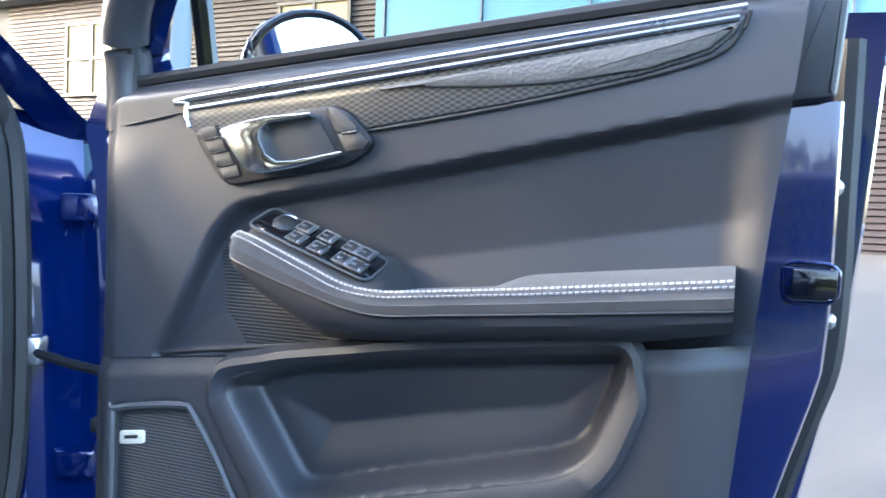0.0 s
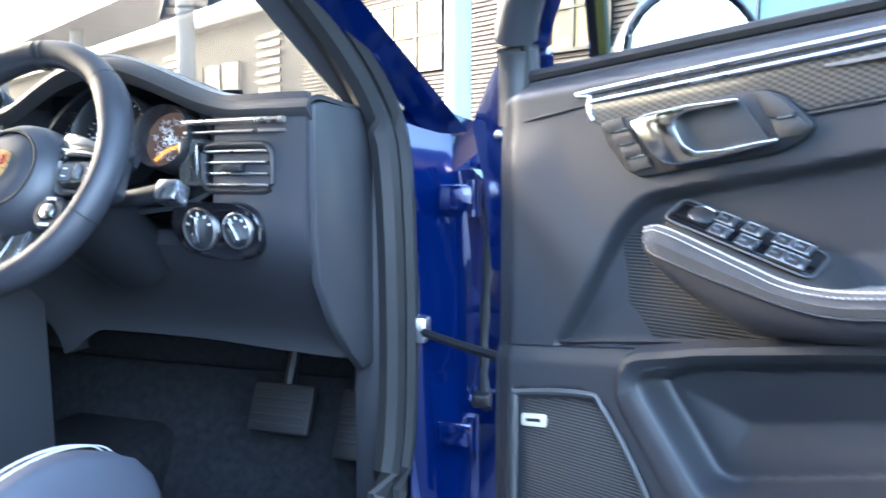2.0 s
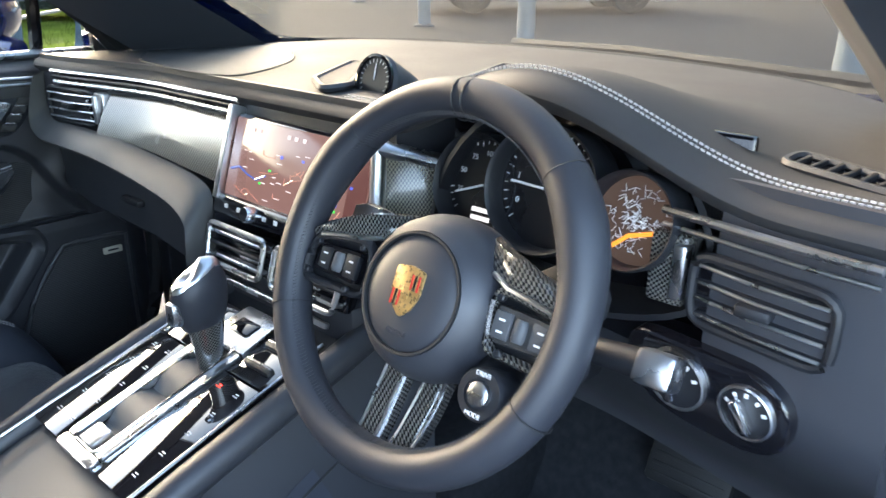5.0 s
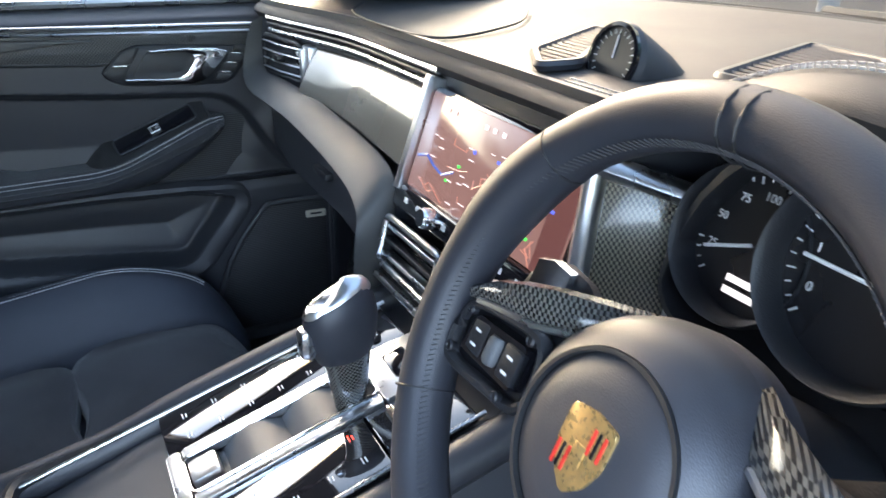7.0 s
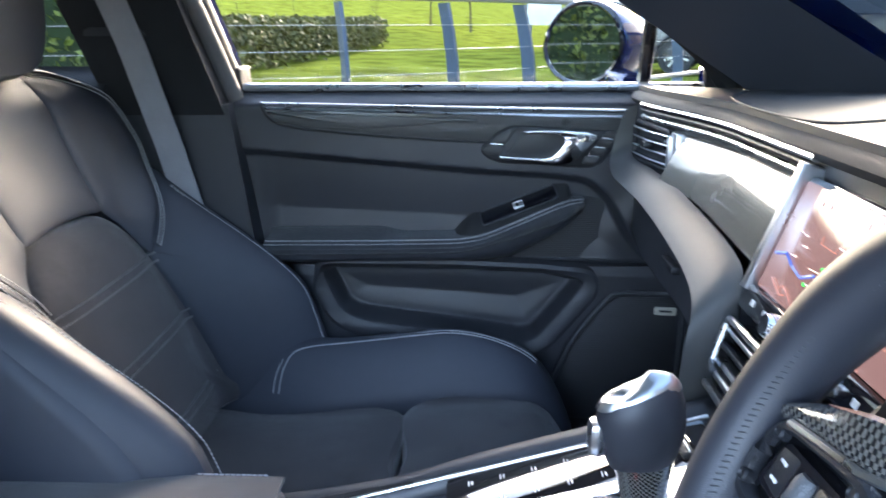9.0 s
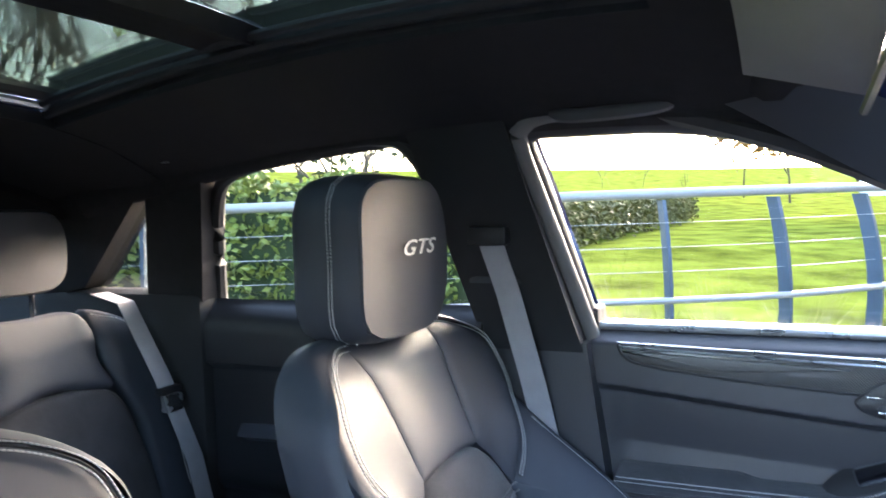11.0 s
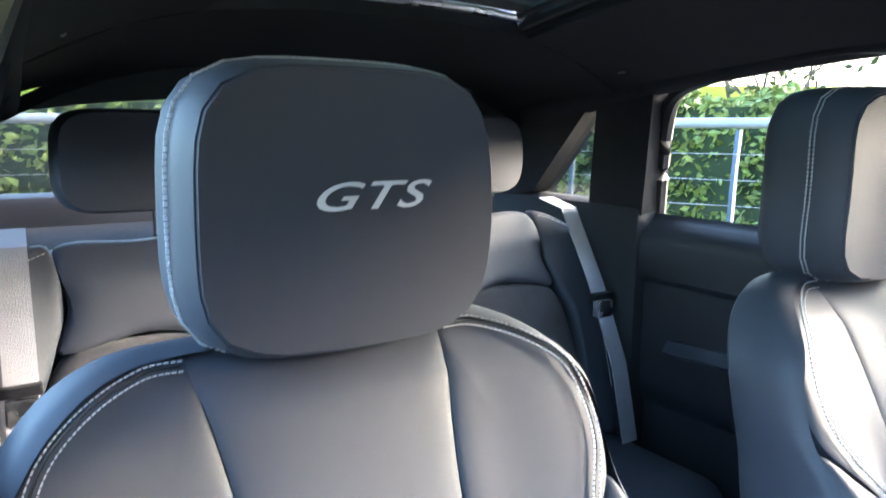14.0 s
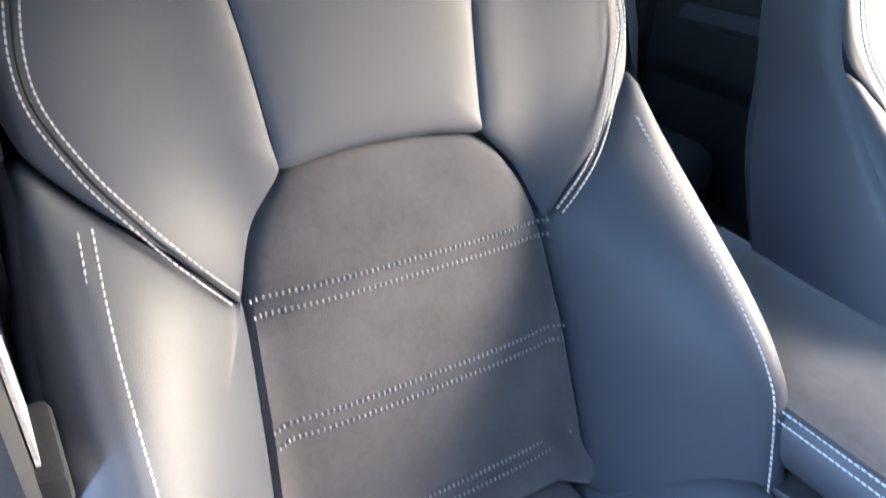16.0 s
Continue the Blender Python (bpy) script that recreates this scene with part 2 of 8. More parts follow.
def tube(bm, pts, r, seg=8, closed=False, flat=1.0, up=None):
    """A round (or flattened) bar along a line."""
    pts = [Vector(p) for p in pts]
    k, rings = len(pts), []
    up = Vector(up) if up else None
    for i, p in enumerate(pts):
        d = (pts[(i + 1) % k] - pts[i - 1]) if closed else (pts[min(i + 1, k - 1)] - pts[max(i - 1, 0)])
        d.normalize()
        ref = up or (Vector((0, 0, 1)) if abs(d.z) < 0.9 else Vector((1, 0, 0)))
        a = d.cross(ref).normalized()
        b = a.cross(d)
        rr = r(i / max(k - 1, 1)) if callable(r) else r
        rings.append([p + (a * math.cos(t) + b * math.sin(t) * flat) * rr for t in (2 * math.pi * j / seg for j in range(seg))])
    return loft(bm, rings, not closed, closed)


def lathe(bm, profile, m, seg=32):
    """Turns (radius, height) pairs round local z."""
    rings = [[m @ Vector((r * math.cos(t), r * math.sin(t), h)) for t in (2 * math.pi * j / seg for j in range(seg))] for r, h in profile]
    return loft(bm, rings)


def grid(bm, f, nu, nv):
    """A sheet of points f(u, v), u and v from 0 to 1."""
    vs = [[bm.verts.new(f(i / nu, j / nv)) for j in range(nv + 1)] for i in range(nu + 1)]
    for i in range(nu):
        for j in range(nv):
            bm.faces.new((vs[i][j], vs[i + 1][j], vs[i + 1][j + 1], vs[i][j + 1]))
    return vs


def thicken(bm, d):
    bmesh.ops.recalc_face_normals(bm, faces=bm.faces)
    bmesh.ops.solidify(bm, geom=list(bm.faces), thickness=d)


def ease(a, b, x):
    t = min(max((x - a) / (b - a), 0.0), 1.0)
    return t * t * (3 - 2 * t)


def bell(x, c, w):
    t = abs(x - c) / w
    return 0.5 + 0.5 * math.cos(math.pi * t) if t < 1 else 0.0


def axes(o, a, b):
    """A pose from an origin and two directions (local x and y)."""
    a = Vector(a).normalized()
    c = a.cross(Vector(b)).normalized()
    b = c.cross(a)
    m = Matrix((a, b, c)).transposed().to_4x4()
    m.translation = o
    return m


def text(name, body, size, m, material, parent, label="", shear=0.0, depth=0.0004, thick=0.0, space=1.0):
    """Writing in the built-in font as a mesh."""
    cu = bpy.data.curves.new(name, 'FONT')
    cu.body, cu.size, cu.align_x, cu.align_y, cu.extrude, cu.shear, cu.offset = body, size, 'CENTER', 'CENTER', depth, shear, thick
    cu.resolution_u, cu.space_character = 4, space
    tmp = bpy.data.objects.new(name, cu)
    me = bpy.data.meshes.new_from_object(tmp)
    bpy.data.objects.remove(tmp)
    bm = bmesh.new()
    bm.from_mesh(me)
    bpy.data.meshes.remove(me)
    bm.transform(m)
    return part(name, bm, material, parent, label, smooth=False)
# ---- car body shell ----
def roof_z(x, y):
    return 1.620 - 0.1025 * (y - 0.09) ** 2 - 0.125 * (abs(x) / 0.6) ** 3


def side_x(z):
    """Half width of the cabin's side at a height."""
    return 0.765 - 0.41 * max(z - 1.10, 0)


car = thing("car_body", (0, 0, 0.3), "deep blue car body with black cabin lining and open driver's door", "car")

# floor and footwells
bm = bmesh.new()
box(bm, (-0.74, -1.3, 0.27), (0.74, 1.5, 0.33), 0.01)
part("carpet", bm, CARPET, car, "dark carpet floor")
bm = bmesh.new()
box(bm, (-0.72, 1.48, 0.3), (0.72, 1.54, 0.95), 0.02)
part("bulkhead_cover", bm, CARPET, car)
bm = bmesh.new()
v = box(bm, (-0.72, 1.24, 0.31), (0.72, 1.30, 0.62), 0.02)
bmesh.ops.rotate(bm, verts=v, cent=(0, 1.27, 0.31), matrix=Matrix.Rotation(radians(-32), 3, 'X'))
part("toe_board", bm, CARPET, car)
bm = bmesh.new()
box(bm, (-0.16, -1.0, 0.3), (0.16, 1.45, 0.47), 0.05)
part("floor_tunnel", bm, CARPET, car)
bm = bmesh.new()
box(bm, (0.14, 0.45, 0.328), (0.60, 1.14, 0.345), 0.006)
part("floor_mat", bm, mat("mat_cloth", (0.02, 0.022, 0.027), 0.95, vary=0.25, scale=50, grain=1.0, grain_scale=700, spec=0.1), car, "dark blue-black floor mat")
bm = bmesh.new()
tube(bm, [(0.20, 0.46, 0.347), (0.24, 1.12, 0.347)], 0.006, 6)
tube(bm, [(0.23, 0.46, 0.347), (0.27, 1.12, 0.347)], 0.006, 6)
part("mat_piping", bm, PLASTIC, car)

# sills with black tread trim
for s in (1, -1):
    bm = bmesh.new()
    box(bm, (s * 0.70 - 0.06, -1.0, 0.26), (s * 0.70 + 0.06, 1.05, 0.44), 0.03)
    part("sill_trim", bm, PLASTIC, car)
    bm = bmesh.new()
    box(bm, (s * 0.83 - 0.075, -1.1, 0.24), (s * 0.83 + 0.075, 1.12, 0.41), 0.03)
    part("sill", bm, PAINT, car)


def pillar(name, lows, highs, thick, material, label=""):
    """A leaning post between two cross-sections (each four points in order)."""
    bm = bmesh.new()
    rings = []
    for k in range(9):
        t = k / 8
        rings.append([Vector(a).lerp(Vector(b), t) for a, b in zip(lows, highs)])
    loft(bm, [[(v.x, v.y, v.z) for v in r] for r in rings])
    bmesh.ops.bevel(bm, geom=[e for e in bm.edges if len(e.link_faces) == 2 and e.calc_face_angle(0) > 0.6], offset=thick, segments=3, affect='EDGES', profile=0.5, clamp_overlap=True)
    return part(name, bm, material, car, label)


for s in (1, -1):
    # front pillar: lining inside, seal, paint outside
    pillar("front_pillar_lining", [(s * 0.60, 1.32, 1.08), (s * 0.675, 1.30, 1.06), (s * 0.755, 1.16, 1.06), (s * 0.705, 1.10, 1.06)],
           [(s * 0.50, 0.50, 1.525), (s * 0.55, 0.48, 1.53), (s * 0.60, 0.44, 1.47), (s * 0.565, 0.42, 1.475)], 0.02, SOFT)
    pillar("front_pillar_outer", [(s * 0.66, 1.42, 1.07), (s * 0.74, 1.36, 1.06), (s * 0.83, 1.20, 1.07), (s * 0.775, 1.17, 1.06)],
           [(s * 0.52, 0.55, 1.56), (s * 0.57, 0.50, 1.57), (s * 0.65, 0.36, 1.50), (s * 0.60, 0.36, 1.495)], 0.015, PAINT)
    # lower front post: one smooth painted face from the pillar down to the sill
    bm = bmesh.new()
    loft(bm, [[(s * (x0 - 0.02), 1.12, z), (s * x0, 1.085, z), (s * (x0 + 0.018), 1.088, z), (s * (x1 - 0.014), y1 - 0.012, z), (s * x1, y1, z), (s * (x1 + 0.004), y1 + 0.03, z), (s * (x1 - 0.005), 1.42, z), (s * (x0 - 0.02), 1.42, z)] for z, x0, x1, y1 in ((0.30, 0.772, 0.842, 1.13), (0.50, 0.772, 0.838, 1.13), (0.70, 0.765, 0.832, 1.135), (0.85, 0.754, 0.828, 1.145), (0.96, 0.740, 0.820, 1.16), (1.05, 0.722, 0.808, 1.18), (1.10, 0.712, 0.798, 1.195))])
    part("hinge_post", bm, PAINT, car)
    bm = bmesh.new()
    box(bm, (s * 0.722 - 0.035, 1.055, 0.40), (s * 0.722 + 0.03, 1.45, 1.085), 0.018)
    part("kick_panel", bm, SOFT, car)
    # rubber seal round the front door opening
    bm = bmesh.new()
    line = smooth_line([(s * 0.60, 0.30, 1.485), (s * 0.63, 0.55, 1.40), (s * 0.690, 0.85, 1.245), (s * 0.730, 1.02, 1.11), (s * 0.748, 1.055, 0.97), (s * 0.752, 1.05, 0.6), (s * 0.74, 0.95, 0.46), (s * 0.735, 0.7, 0.44), (s * 0.735, 0.1, 0.44)], 5)
    tube(bm, line, 0.021, 8)
    tube(bm, [p + Vector((s * 0.022, 0.018, 0.004)) for p in line], 0.013, 6)
    part("door_seal", bm, RUBBER, car)
    # centre pillar
    o = 0.05 if s > 0 else 0.0
    pillar("centre_pillar_lining", [(s * 0.70 + o, -0.030, 1.05), (s * 0.70 + o, 0.165, 1.05), (s * 0.77 + o, 0.165, 1.05), (s * 0.77 + o, -0.005, 1.05)],
           [(s * 0.575 + o, -0.135, 1.49), (s * 0.575 + o, 0.060, 1.49), (s * 0.65 + o, 0.060, 1.49), (s * 0.65 + o, -0.115, 1.49)], 0.015, PILLAR)
    pillar("centre_pillar_base", [(s * 0.67, -0.14, 0.40), (s * 0.67, 0.26, 0.40), (s * 0.76, 0.26, 0.40), (s * 0.76, -0.14, 0.40)],
           [(s * 0.70, -0.09, 1.07), (s * 0.70, 0.17, 1.07), (s * 0.77, 0.17, 1.07), (s * 0.77, -0.09, 1.07)], 0.012, SOFT)
    # bright edge seal of the centre pillar towards the front door
    bm = bmesh.new()
    tube(bm, smooth_line([(s * 0.762 + o, 0.180, 1.0), (s * 0.752 + o, 0.166, 1.08), (s * 0.668 + o, 0.112, 1.30), (s * 0.618 + o, 0.082, 1.43), (s * 0.602 + o, 0.090, 1.466), (s * 0.592 + o, 0.14, 1.484), (s * 0.585 + o, 0.3, 1.487)], 5), 0.017, 10)
    part("pillar_edge_seal", bm, mat("grey_edge_seal", (0.15, 0.15, 0.155), 0.5, vary=0.06), car, "grey rubber edge seal")
    # rear quarter lining
    pillar("rear_pillar_lining", [(s * 0.66, -1.9, 1.02), (s * 0.66, -1.11, 1.16), (s * 0.74, -1.11, 1.16), (s * 0.74, -1.9, 1.02)],
           [(s * 0.56, -1.55, 1.43), (s * 0.575, -0.80, 1.40), (s * 0.66, -0.80, 1.42), (s * 0.64, -1.55, 1.43)], 0.02, HEADLINER)
    pillar("rear_door_post", [(s * 0.675, -0.91, 1.10), (s * 0.675, -0.735, 1.10), (s * 0.75, -0.735, 1.10), (s * 0.75, -0.91, 1.10)],
           [(s * 0.585, -0.80, 1.43), (s * 0.585, -0.635, 1.43), (s * 0.66, -0.635, 1.43), (s * 0.66, -0.80, 1.43)], 0.02, HEADLINER)
    # roof side rail
    bm = bmesh.new()
    line = [(s * (0.615 - 0.02 * abs(y) ** 2), y, roof_z(0.6, y) - 0.005) for y in (0.5, 0.35, 0.2, 0, -0.2, -0.4, -0.6, -0.8, -1.0)]
    tube(bm, smooth_line(line, 3), 0.034, 10)
    part("roof_side_rail", bm, HEADLINER, car)
    # lining below the rear shelf line
    bm = bmesh.new()
    box(bm, (s * 0.70 - 0.05, -1.7, 0.35), (s * 0.70 + 0.05, -0.72, 1.155), 0.03)
    part("rear_side_lining", bm, PILLAR, car)

# front header, roof lining round the opening
SR_X, SR_F, SR_R = 0.325, 0.36, -0.74


def lining(lo, hi, nx=8, ny=10, dz=0.0):
    bm = bmesh.new()
    grid(bm, lambda u, v: (lo[0] + (hi[0] - lo[0]) * u, lo[1] + (hi[1] - lo[1]) * v, roof_z(lo[0] + (hi[0] - lo[0]) * u, lo[1] + (hi[1] - lo[1]) * v) + dz + 0.05 * ease(-0.75, -1.1, lo[1] + (hi[1] - lo[1]) * v) * (abs(lo[0] + (hi[0] - lo[0]) * u) / 0.6) ** 3), nx, ny)
    thicken(bm, 0.025)
    return bm


for lo, hi in (((-0.6, SR_F), (0.6, 0.56)), ((-0.6, -1.10), (0.6, SR_R)), ((-0.6, SR_R), (-SR_X, SR_F)), ((SR_X, SR_R), (0.6, SR_F))):
    part("headliner", lining(lo, hi), HEADLINER, car, "black cloth roof lining")
bm = bmesh.new()
grid(bm, lambda u, v: ((u - 0.5) * 1.2, -1.08 - 0.40 * v, roof_z((u - 0.5) * 1.2, -1.08) + (1.425 - 0.05 * (u * 2 - 1) ** 2 - roof_z((u - 0.5) * 1.2, -1.08)) * v ** 1.3), 14, 8)
thicken(bm, 0.025)
part("rear_header", bm, HEADLINER, car)
bm = bmesh.new()
tube(bm, smooth_line([(-0.55, 0.49, 1.505), (-0.3, 0.55, 1.56), (0, 0.57, 1.585), (0.3, 0.55, 1.56), (0.55, 0.49, 1.505)], 4), 0.04, 10)
part("windscreen_header", bm, HEADLINER, car)
bm = bmesh.new()
grid(bm, lambda u, v: ((u - 0.5) * 1.235, -1.55 + 0.75 * v, roof_z((u - 0.5) * 1.1, max(-1.55 + 0.75 * v, -1.02)) + 0.045 + 0.045 * ease(0.75, 0.3, v) * (abs(u - 0.5) * 2) ** 3), 8, 12)
thicken(bm, 0.01)
part("roof_skin", bm, PAINT, car)

# glass roof
roof_window = thing("panoramic_roof", (0, -0.2, 1.5), "tinted two-pane glass roof with black frame", "glass roof")
for a, b in ((-0.235, SR_F + 0.02), (SR_R - 0.02, -0.335)):
    bm = bmesh.new()
    grid(bm, lambda u, v: ((u - 0.5) * 2 * (SR_X + 0.02), a + (b - a) * v, roof_z((u - 0.5) * 0.5, a + (b - a) * v) + 0.02), 8, 8)
    part("roof_pane", bm, ROOF_GLASS, roof_window, "green-tinted glass pane")
bm = bmesh.new()
grid(bm, lambda u, v: ((u - 0.5) * 2 * (SR_X + 0.03), -0.34 + 0.11 * v, roof_z((u - 0.5) * 2 * SR_X * 0.8, -0.28) + 0.02 + 0.012 * math.cos(3 * (v - 0.5))), 8, 4)
thicken(bm, 0.03)
part("cross_bar", bm, HEADLINER, roof_window)
for s in (1, -1):
    for off, r in ((0.0, 0.012), (-0.022, 0.008)):
        bm = bmesh.new()
        tube(bm, [(s * (SR_X - 0.018 + off), y, roof_z(0.28, y) - 0.004 + 0.012 * (off < 0)) for y in [SR_R + (SR_F - SR_R) * i / 12 for i in range(13)]], r, 8)
        part("guide_rail", bm, PLASTIC, roof_window)
    bm = bmesh.new()
    grid(bm, lambda u, v: (s * (SR_X + 0.004 - 0.01 * v), SR_R + (SR_F - SR_R) * u, roof_z(SR_X, SR_R + (SR_F - SR_R) * u) - 0.02 + 0.09 * v), 14, 4)
    thicken(bm, 0.006)
    part("opening_lip", bm, PLASTIC, roof_window)
bm = bmesh.new()
tube(bm, [(x, SR_R + 0.012, roof_z(x * 0.9, SR_R) + 0.004) for x in [(-1 + i / 6) * (SR_X + 0.01) for i in range(13)]], 0.008, 8)
part("blind_bar", bm, SATIN, roof_window, "silver blind bar")
bm = bmesh.new()
tube(bm, [(x, SR_R + 0.035, roof_z(x * 0.9, SR_R) + 0.022) for x in [(-1 + i / 6) * (SR_X + 0.01) for i in range(13)]], 0.014, 8)
part("rear_seal", bm, RUBBER, roof_window)

# windscreen and rear window
bm = bmesh.new()


def screen_at(u, v):
    x = (u - 0.5) * 2
    lo = Vector((x * 0.70, 1.60 - 0.28 * x * x, 1.085))
    hi = Vector((x * 0.54, 0.58 - 0.09 * x * x, 1.60 - 0.07 * x * x))
    return lo.lerp(hi, v)


grid(bm, screen_at, 10, 6)
o = part("windscreen", bm, SCREEN_GLASS, car)
o.visible_shadow = False
bm = bmesh.new()
grid(bm, lambda u, v: ((u - 0.5) * 2 * (0.60 - 0.06 * v), -1.86 + 0.42 * v, 1.13 + 0.365 * v), 6, 4)
o = part("rear_window", bm, REAR_GLASS, car)
o.visible_shadow = False
for s in (1, -1):
    bm = bmesh.new()
    grid(bm, lambda u, v: (s * (0.715 - 0.10 * v), -1.14 + 0.36 * u + 0.03 * v, 1.15 + 0.27 * v), 2, 2)
    o = part("quarter_window", bm, REAR_GLASS, car)
    o.visible_shadow = False

# tail panel, rear shelf, parcel wall
bm = bmesh.new()
box(bm, (-0.72, -1.95, 0.35), (0.72, -1.85, 1.14), 0.03)
part("tailgate_lining", bm, SOFT, car)
bm = bmesh.new()
box(bm, (-0.64, -1.86, 1.02), (0.64, -1.05, 1.05), 0.01)
part("luggage_cover", bm, CARPET, car)

# bonnet and wings outside
bm = bmesh.new()
grid(bm, lambda u, v: ((u - 0.5) * 2 * (0.93 - 0.15 * v), 1.42 + 1.25 * v, 1.07 - 0.09 * v - 0.14 * v ** 3 - 0.05 * ((u - 0.5) * 2) ** 2 + 0.02 * (abs((u - 0.5) * 2) > 0.7)), 16, 12)
thicken(bm, 0.02)
part("bonnet", bm, PAINT, car)
for s in (1, -1):
    bm = bmesh.new()
    rings = []
    for i in range(9):
        y = 1.19 + 1.44 * i / 8
        bulge = 0.03 * math.sin(math.pi * i / 8)
        rings.append([(s * 0.74, y, 1.0 - 0.12 * (i / 8) ** 2), (s * (0.84 + bulge), y, 1.01 - 0.12 * (i / 8) ** 2), (s * (0.93 + bulge), y, 0.93 - 0.1 * (i / 8) ** 2), (s * (0.955 + bulge), y, 0.75), (s * 0.94, y, 0.45), (s * 0.74, y, 0.45)])
    loft(bm, rings)
    part("front_wing", bm, PAINT, car)
bm = bmesh.new()
tube(bm, smooth_line([(-0.72, 1.36, 1.085), (-0.4, 1.57, 1.09), (0, 1.63, 1.09), (0.4, 1.57, 1.09), (0.72, 1.36, 1.085)], 5), 0.016, 6)
part("cowl_strip", bm, RUBBER, car)
bm = bmesh.new()
tube(bm, [(-0.2, 1.64, 1.105), (0.1, 1.60, 1.112), (0.58, 1.42, 1.115)], 0.009, 6)
part("wiper", bm, PLASTIC, car)
# ---- seats ----
def seat_face(u, z):
    """How far forward the front seat's back stands at height z, u metres from its middle (y, seat at y = 0 offset)."""
    y = -0.155 + (1.13 - z) * 0.45 - 0.12 * max(0.75 - z, 0)
    hollow = ease(0.13, 0.27, abs(u))
    swell = 0.02 + 0.15 * ease(0.99, 0.74, z)
    return y + hollow * swell - 0.06 * ease(0.272, 0.325, abs(u)) - 0.03 * ease(1.08, 1.15, z)


def cover(bm, pts, xc, sgn, face, puff, edge=0.006, rings=9, n=5, close=True, yo=0.0):
    """One padded panel: its outline lies in the seam, its middle swells."""
    line = smooth_line([(a, b, 0) for a, b in pts], n, True) if close else [Vector((a, b, 0)) for a, b in pts]
    cx = sum(p.x for p in line) / len(line)
    cz = sum(p.y for p in line) / len(line)
    out = []
    for i in range(rings + 1):
        r = math.sin(0.5 * math.pi * i / rings) if i else 0.04
        r = 1 - (1 - i / rings) ** 2 if i == 0 else i / rings
        r = max(0.05, 1 - (1 - i / rings) ** 1.6)
        ring = []
        for p in line:
            u, z = cx + (p.x - cx) * r, cz + (p.y - cz) * r
            d = puff * (1 - r ** 6) - edge * (r > 0.999)
            ring.append((xc + sgn * u, yo + face(u, z) + d, z))
        out.append(ring)
    last = [(a, b - 0.02, c) for a, b, c in out[-1]]
    vs = [[bm.verts.new(p) for p in ring] for ring in out + [last]]
    k = len(line)
    bm.faces.new(vs[0])
    for a, b in zip(vs, vs[1:]):
        for i in range(k):
            bm.faces.new((a[i], a[(i + 1) % k], b[(i + 1) % k], b[i]))


def stitches(bm, line, normal, pitch=0.006, length=0.0042, width=0.0013, offset=0.0):
    """A row of short threads along a line."""
    line = [Vector(p) for p in line]
    run, acc = [0.0], 0.0
    for a, b in zip(line, line[1:]):
        acc += (b - a).length
        run.append(acc)
    k, i = 0, 0
    while k * pitch < acc:
        s = k * pitch
        while i < len(run) - 2 and run[i + 1] < s:
            i += 1
        d = (line[i + 1] - line[i]).normalized()
        p = line[i] + d * (s - run[i])
        nn = Vector(normal(p)) if callable(normal) else Vector(normal)
        side = d.cross(nn).normalized()
        p = p + side * offset + nn * 0.0016
        a, b, c = d * length / 2, side * width / 2, nn * 0.0009
        vs = [bm.verts.new(p + a * i1 + b * i2 + c * i3) for i3 in (-1, 1) for i1, i2 in ((-1, -1), (1, -1), (1, 1), (-1, 1))]
        for f in ((0, 1, 2, 3), (4, 5, 6, 7), (0, 1, 5, 4), (1, 2, 6, 5), (2, 3, 7, 6), (3, 0, 4, 7)):
            bm.faces.new([vs[j] for j in f])
        k += 1


def headrest_at(xc, y, z, w, h, d, bulge=0.02):
    """Cushion block rings from its back to its front."""
    rings = []
    for i in range(9):
        t = i / 8
        s = 1 - (0.16 if t < 0.5 else 0.07) * (2 * t - 1) ** 4 - 0.012 * (t > 0.99)
        dd = y + d * (t - 0.5)
        ring = []
        for j in range(40):
            a = 2 * math.pi * j / 40
            ca, sa = math.cos(a), math.sin(a)
            k = (abs(ca) ** 4.6 + abs(sa) ** 4.6) ** (-1 / 4.6)
            px, pz = k * ca * w / 2 * s, k * sa * h / 2 * s
            px *= 1 - 0.08 * (pz / h + 0.5) ** 3 - 0.05 * (0.5 - pz / h) ** 3
            ring.append((xc + px, dd - 0.06 * (pz / h) ** 2 + bulge * (1 - (px / w * 2) ** 2) * t, z + pz))
        rings.append(ring)
    return rings


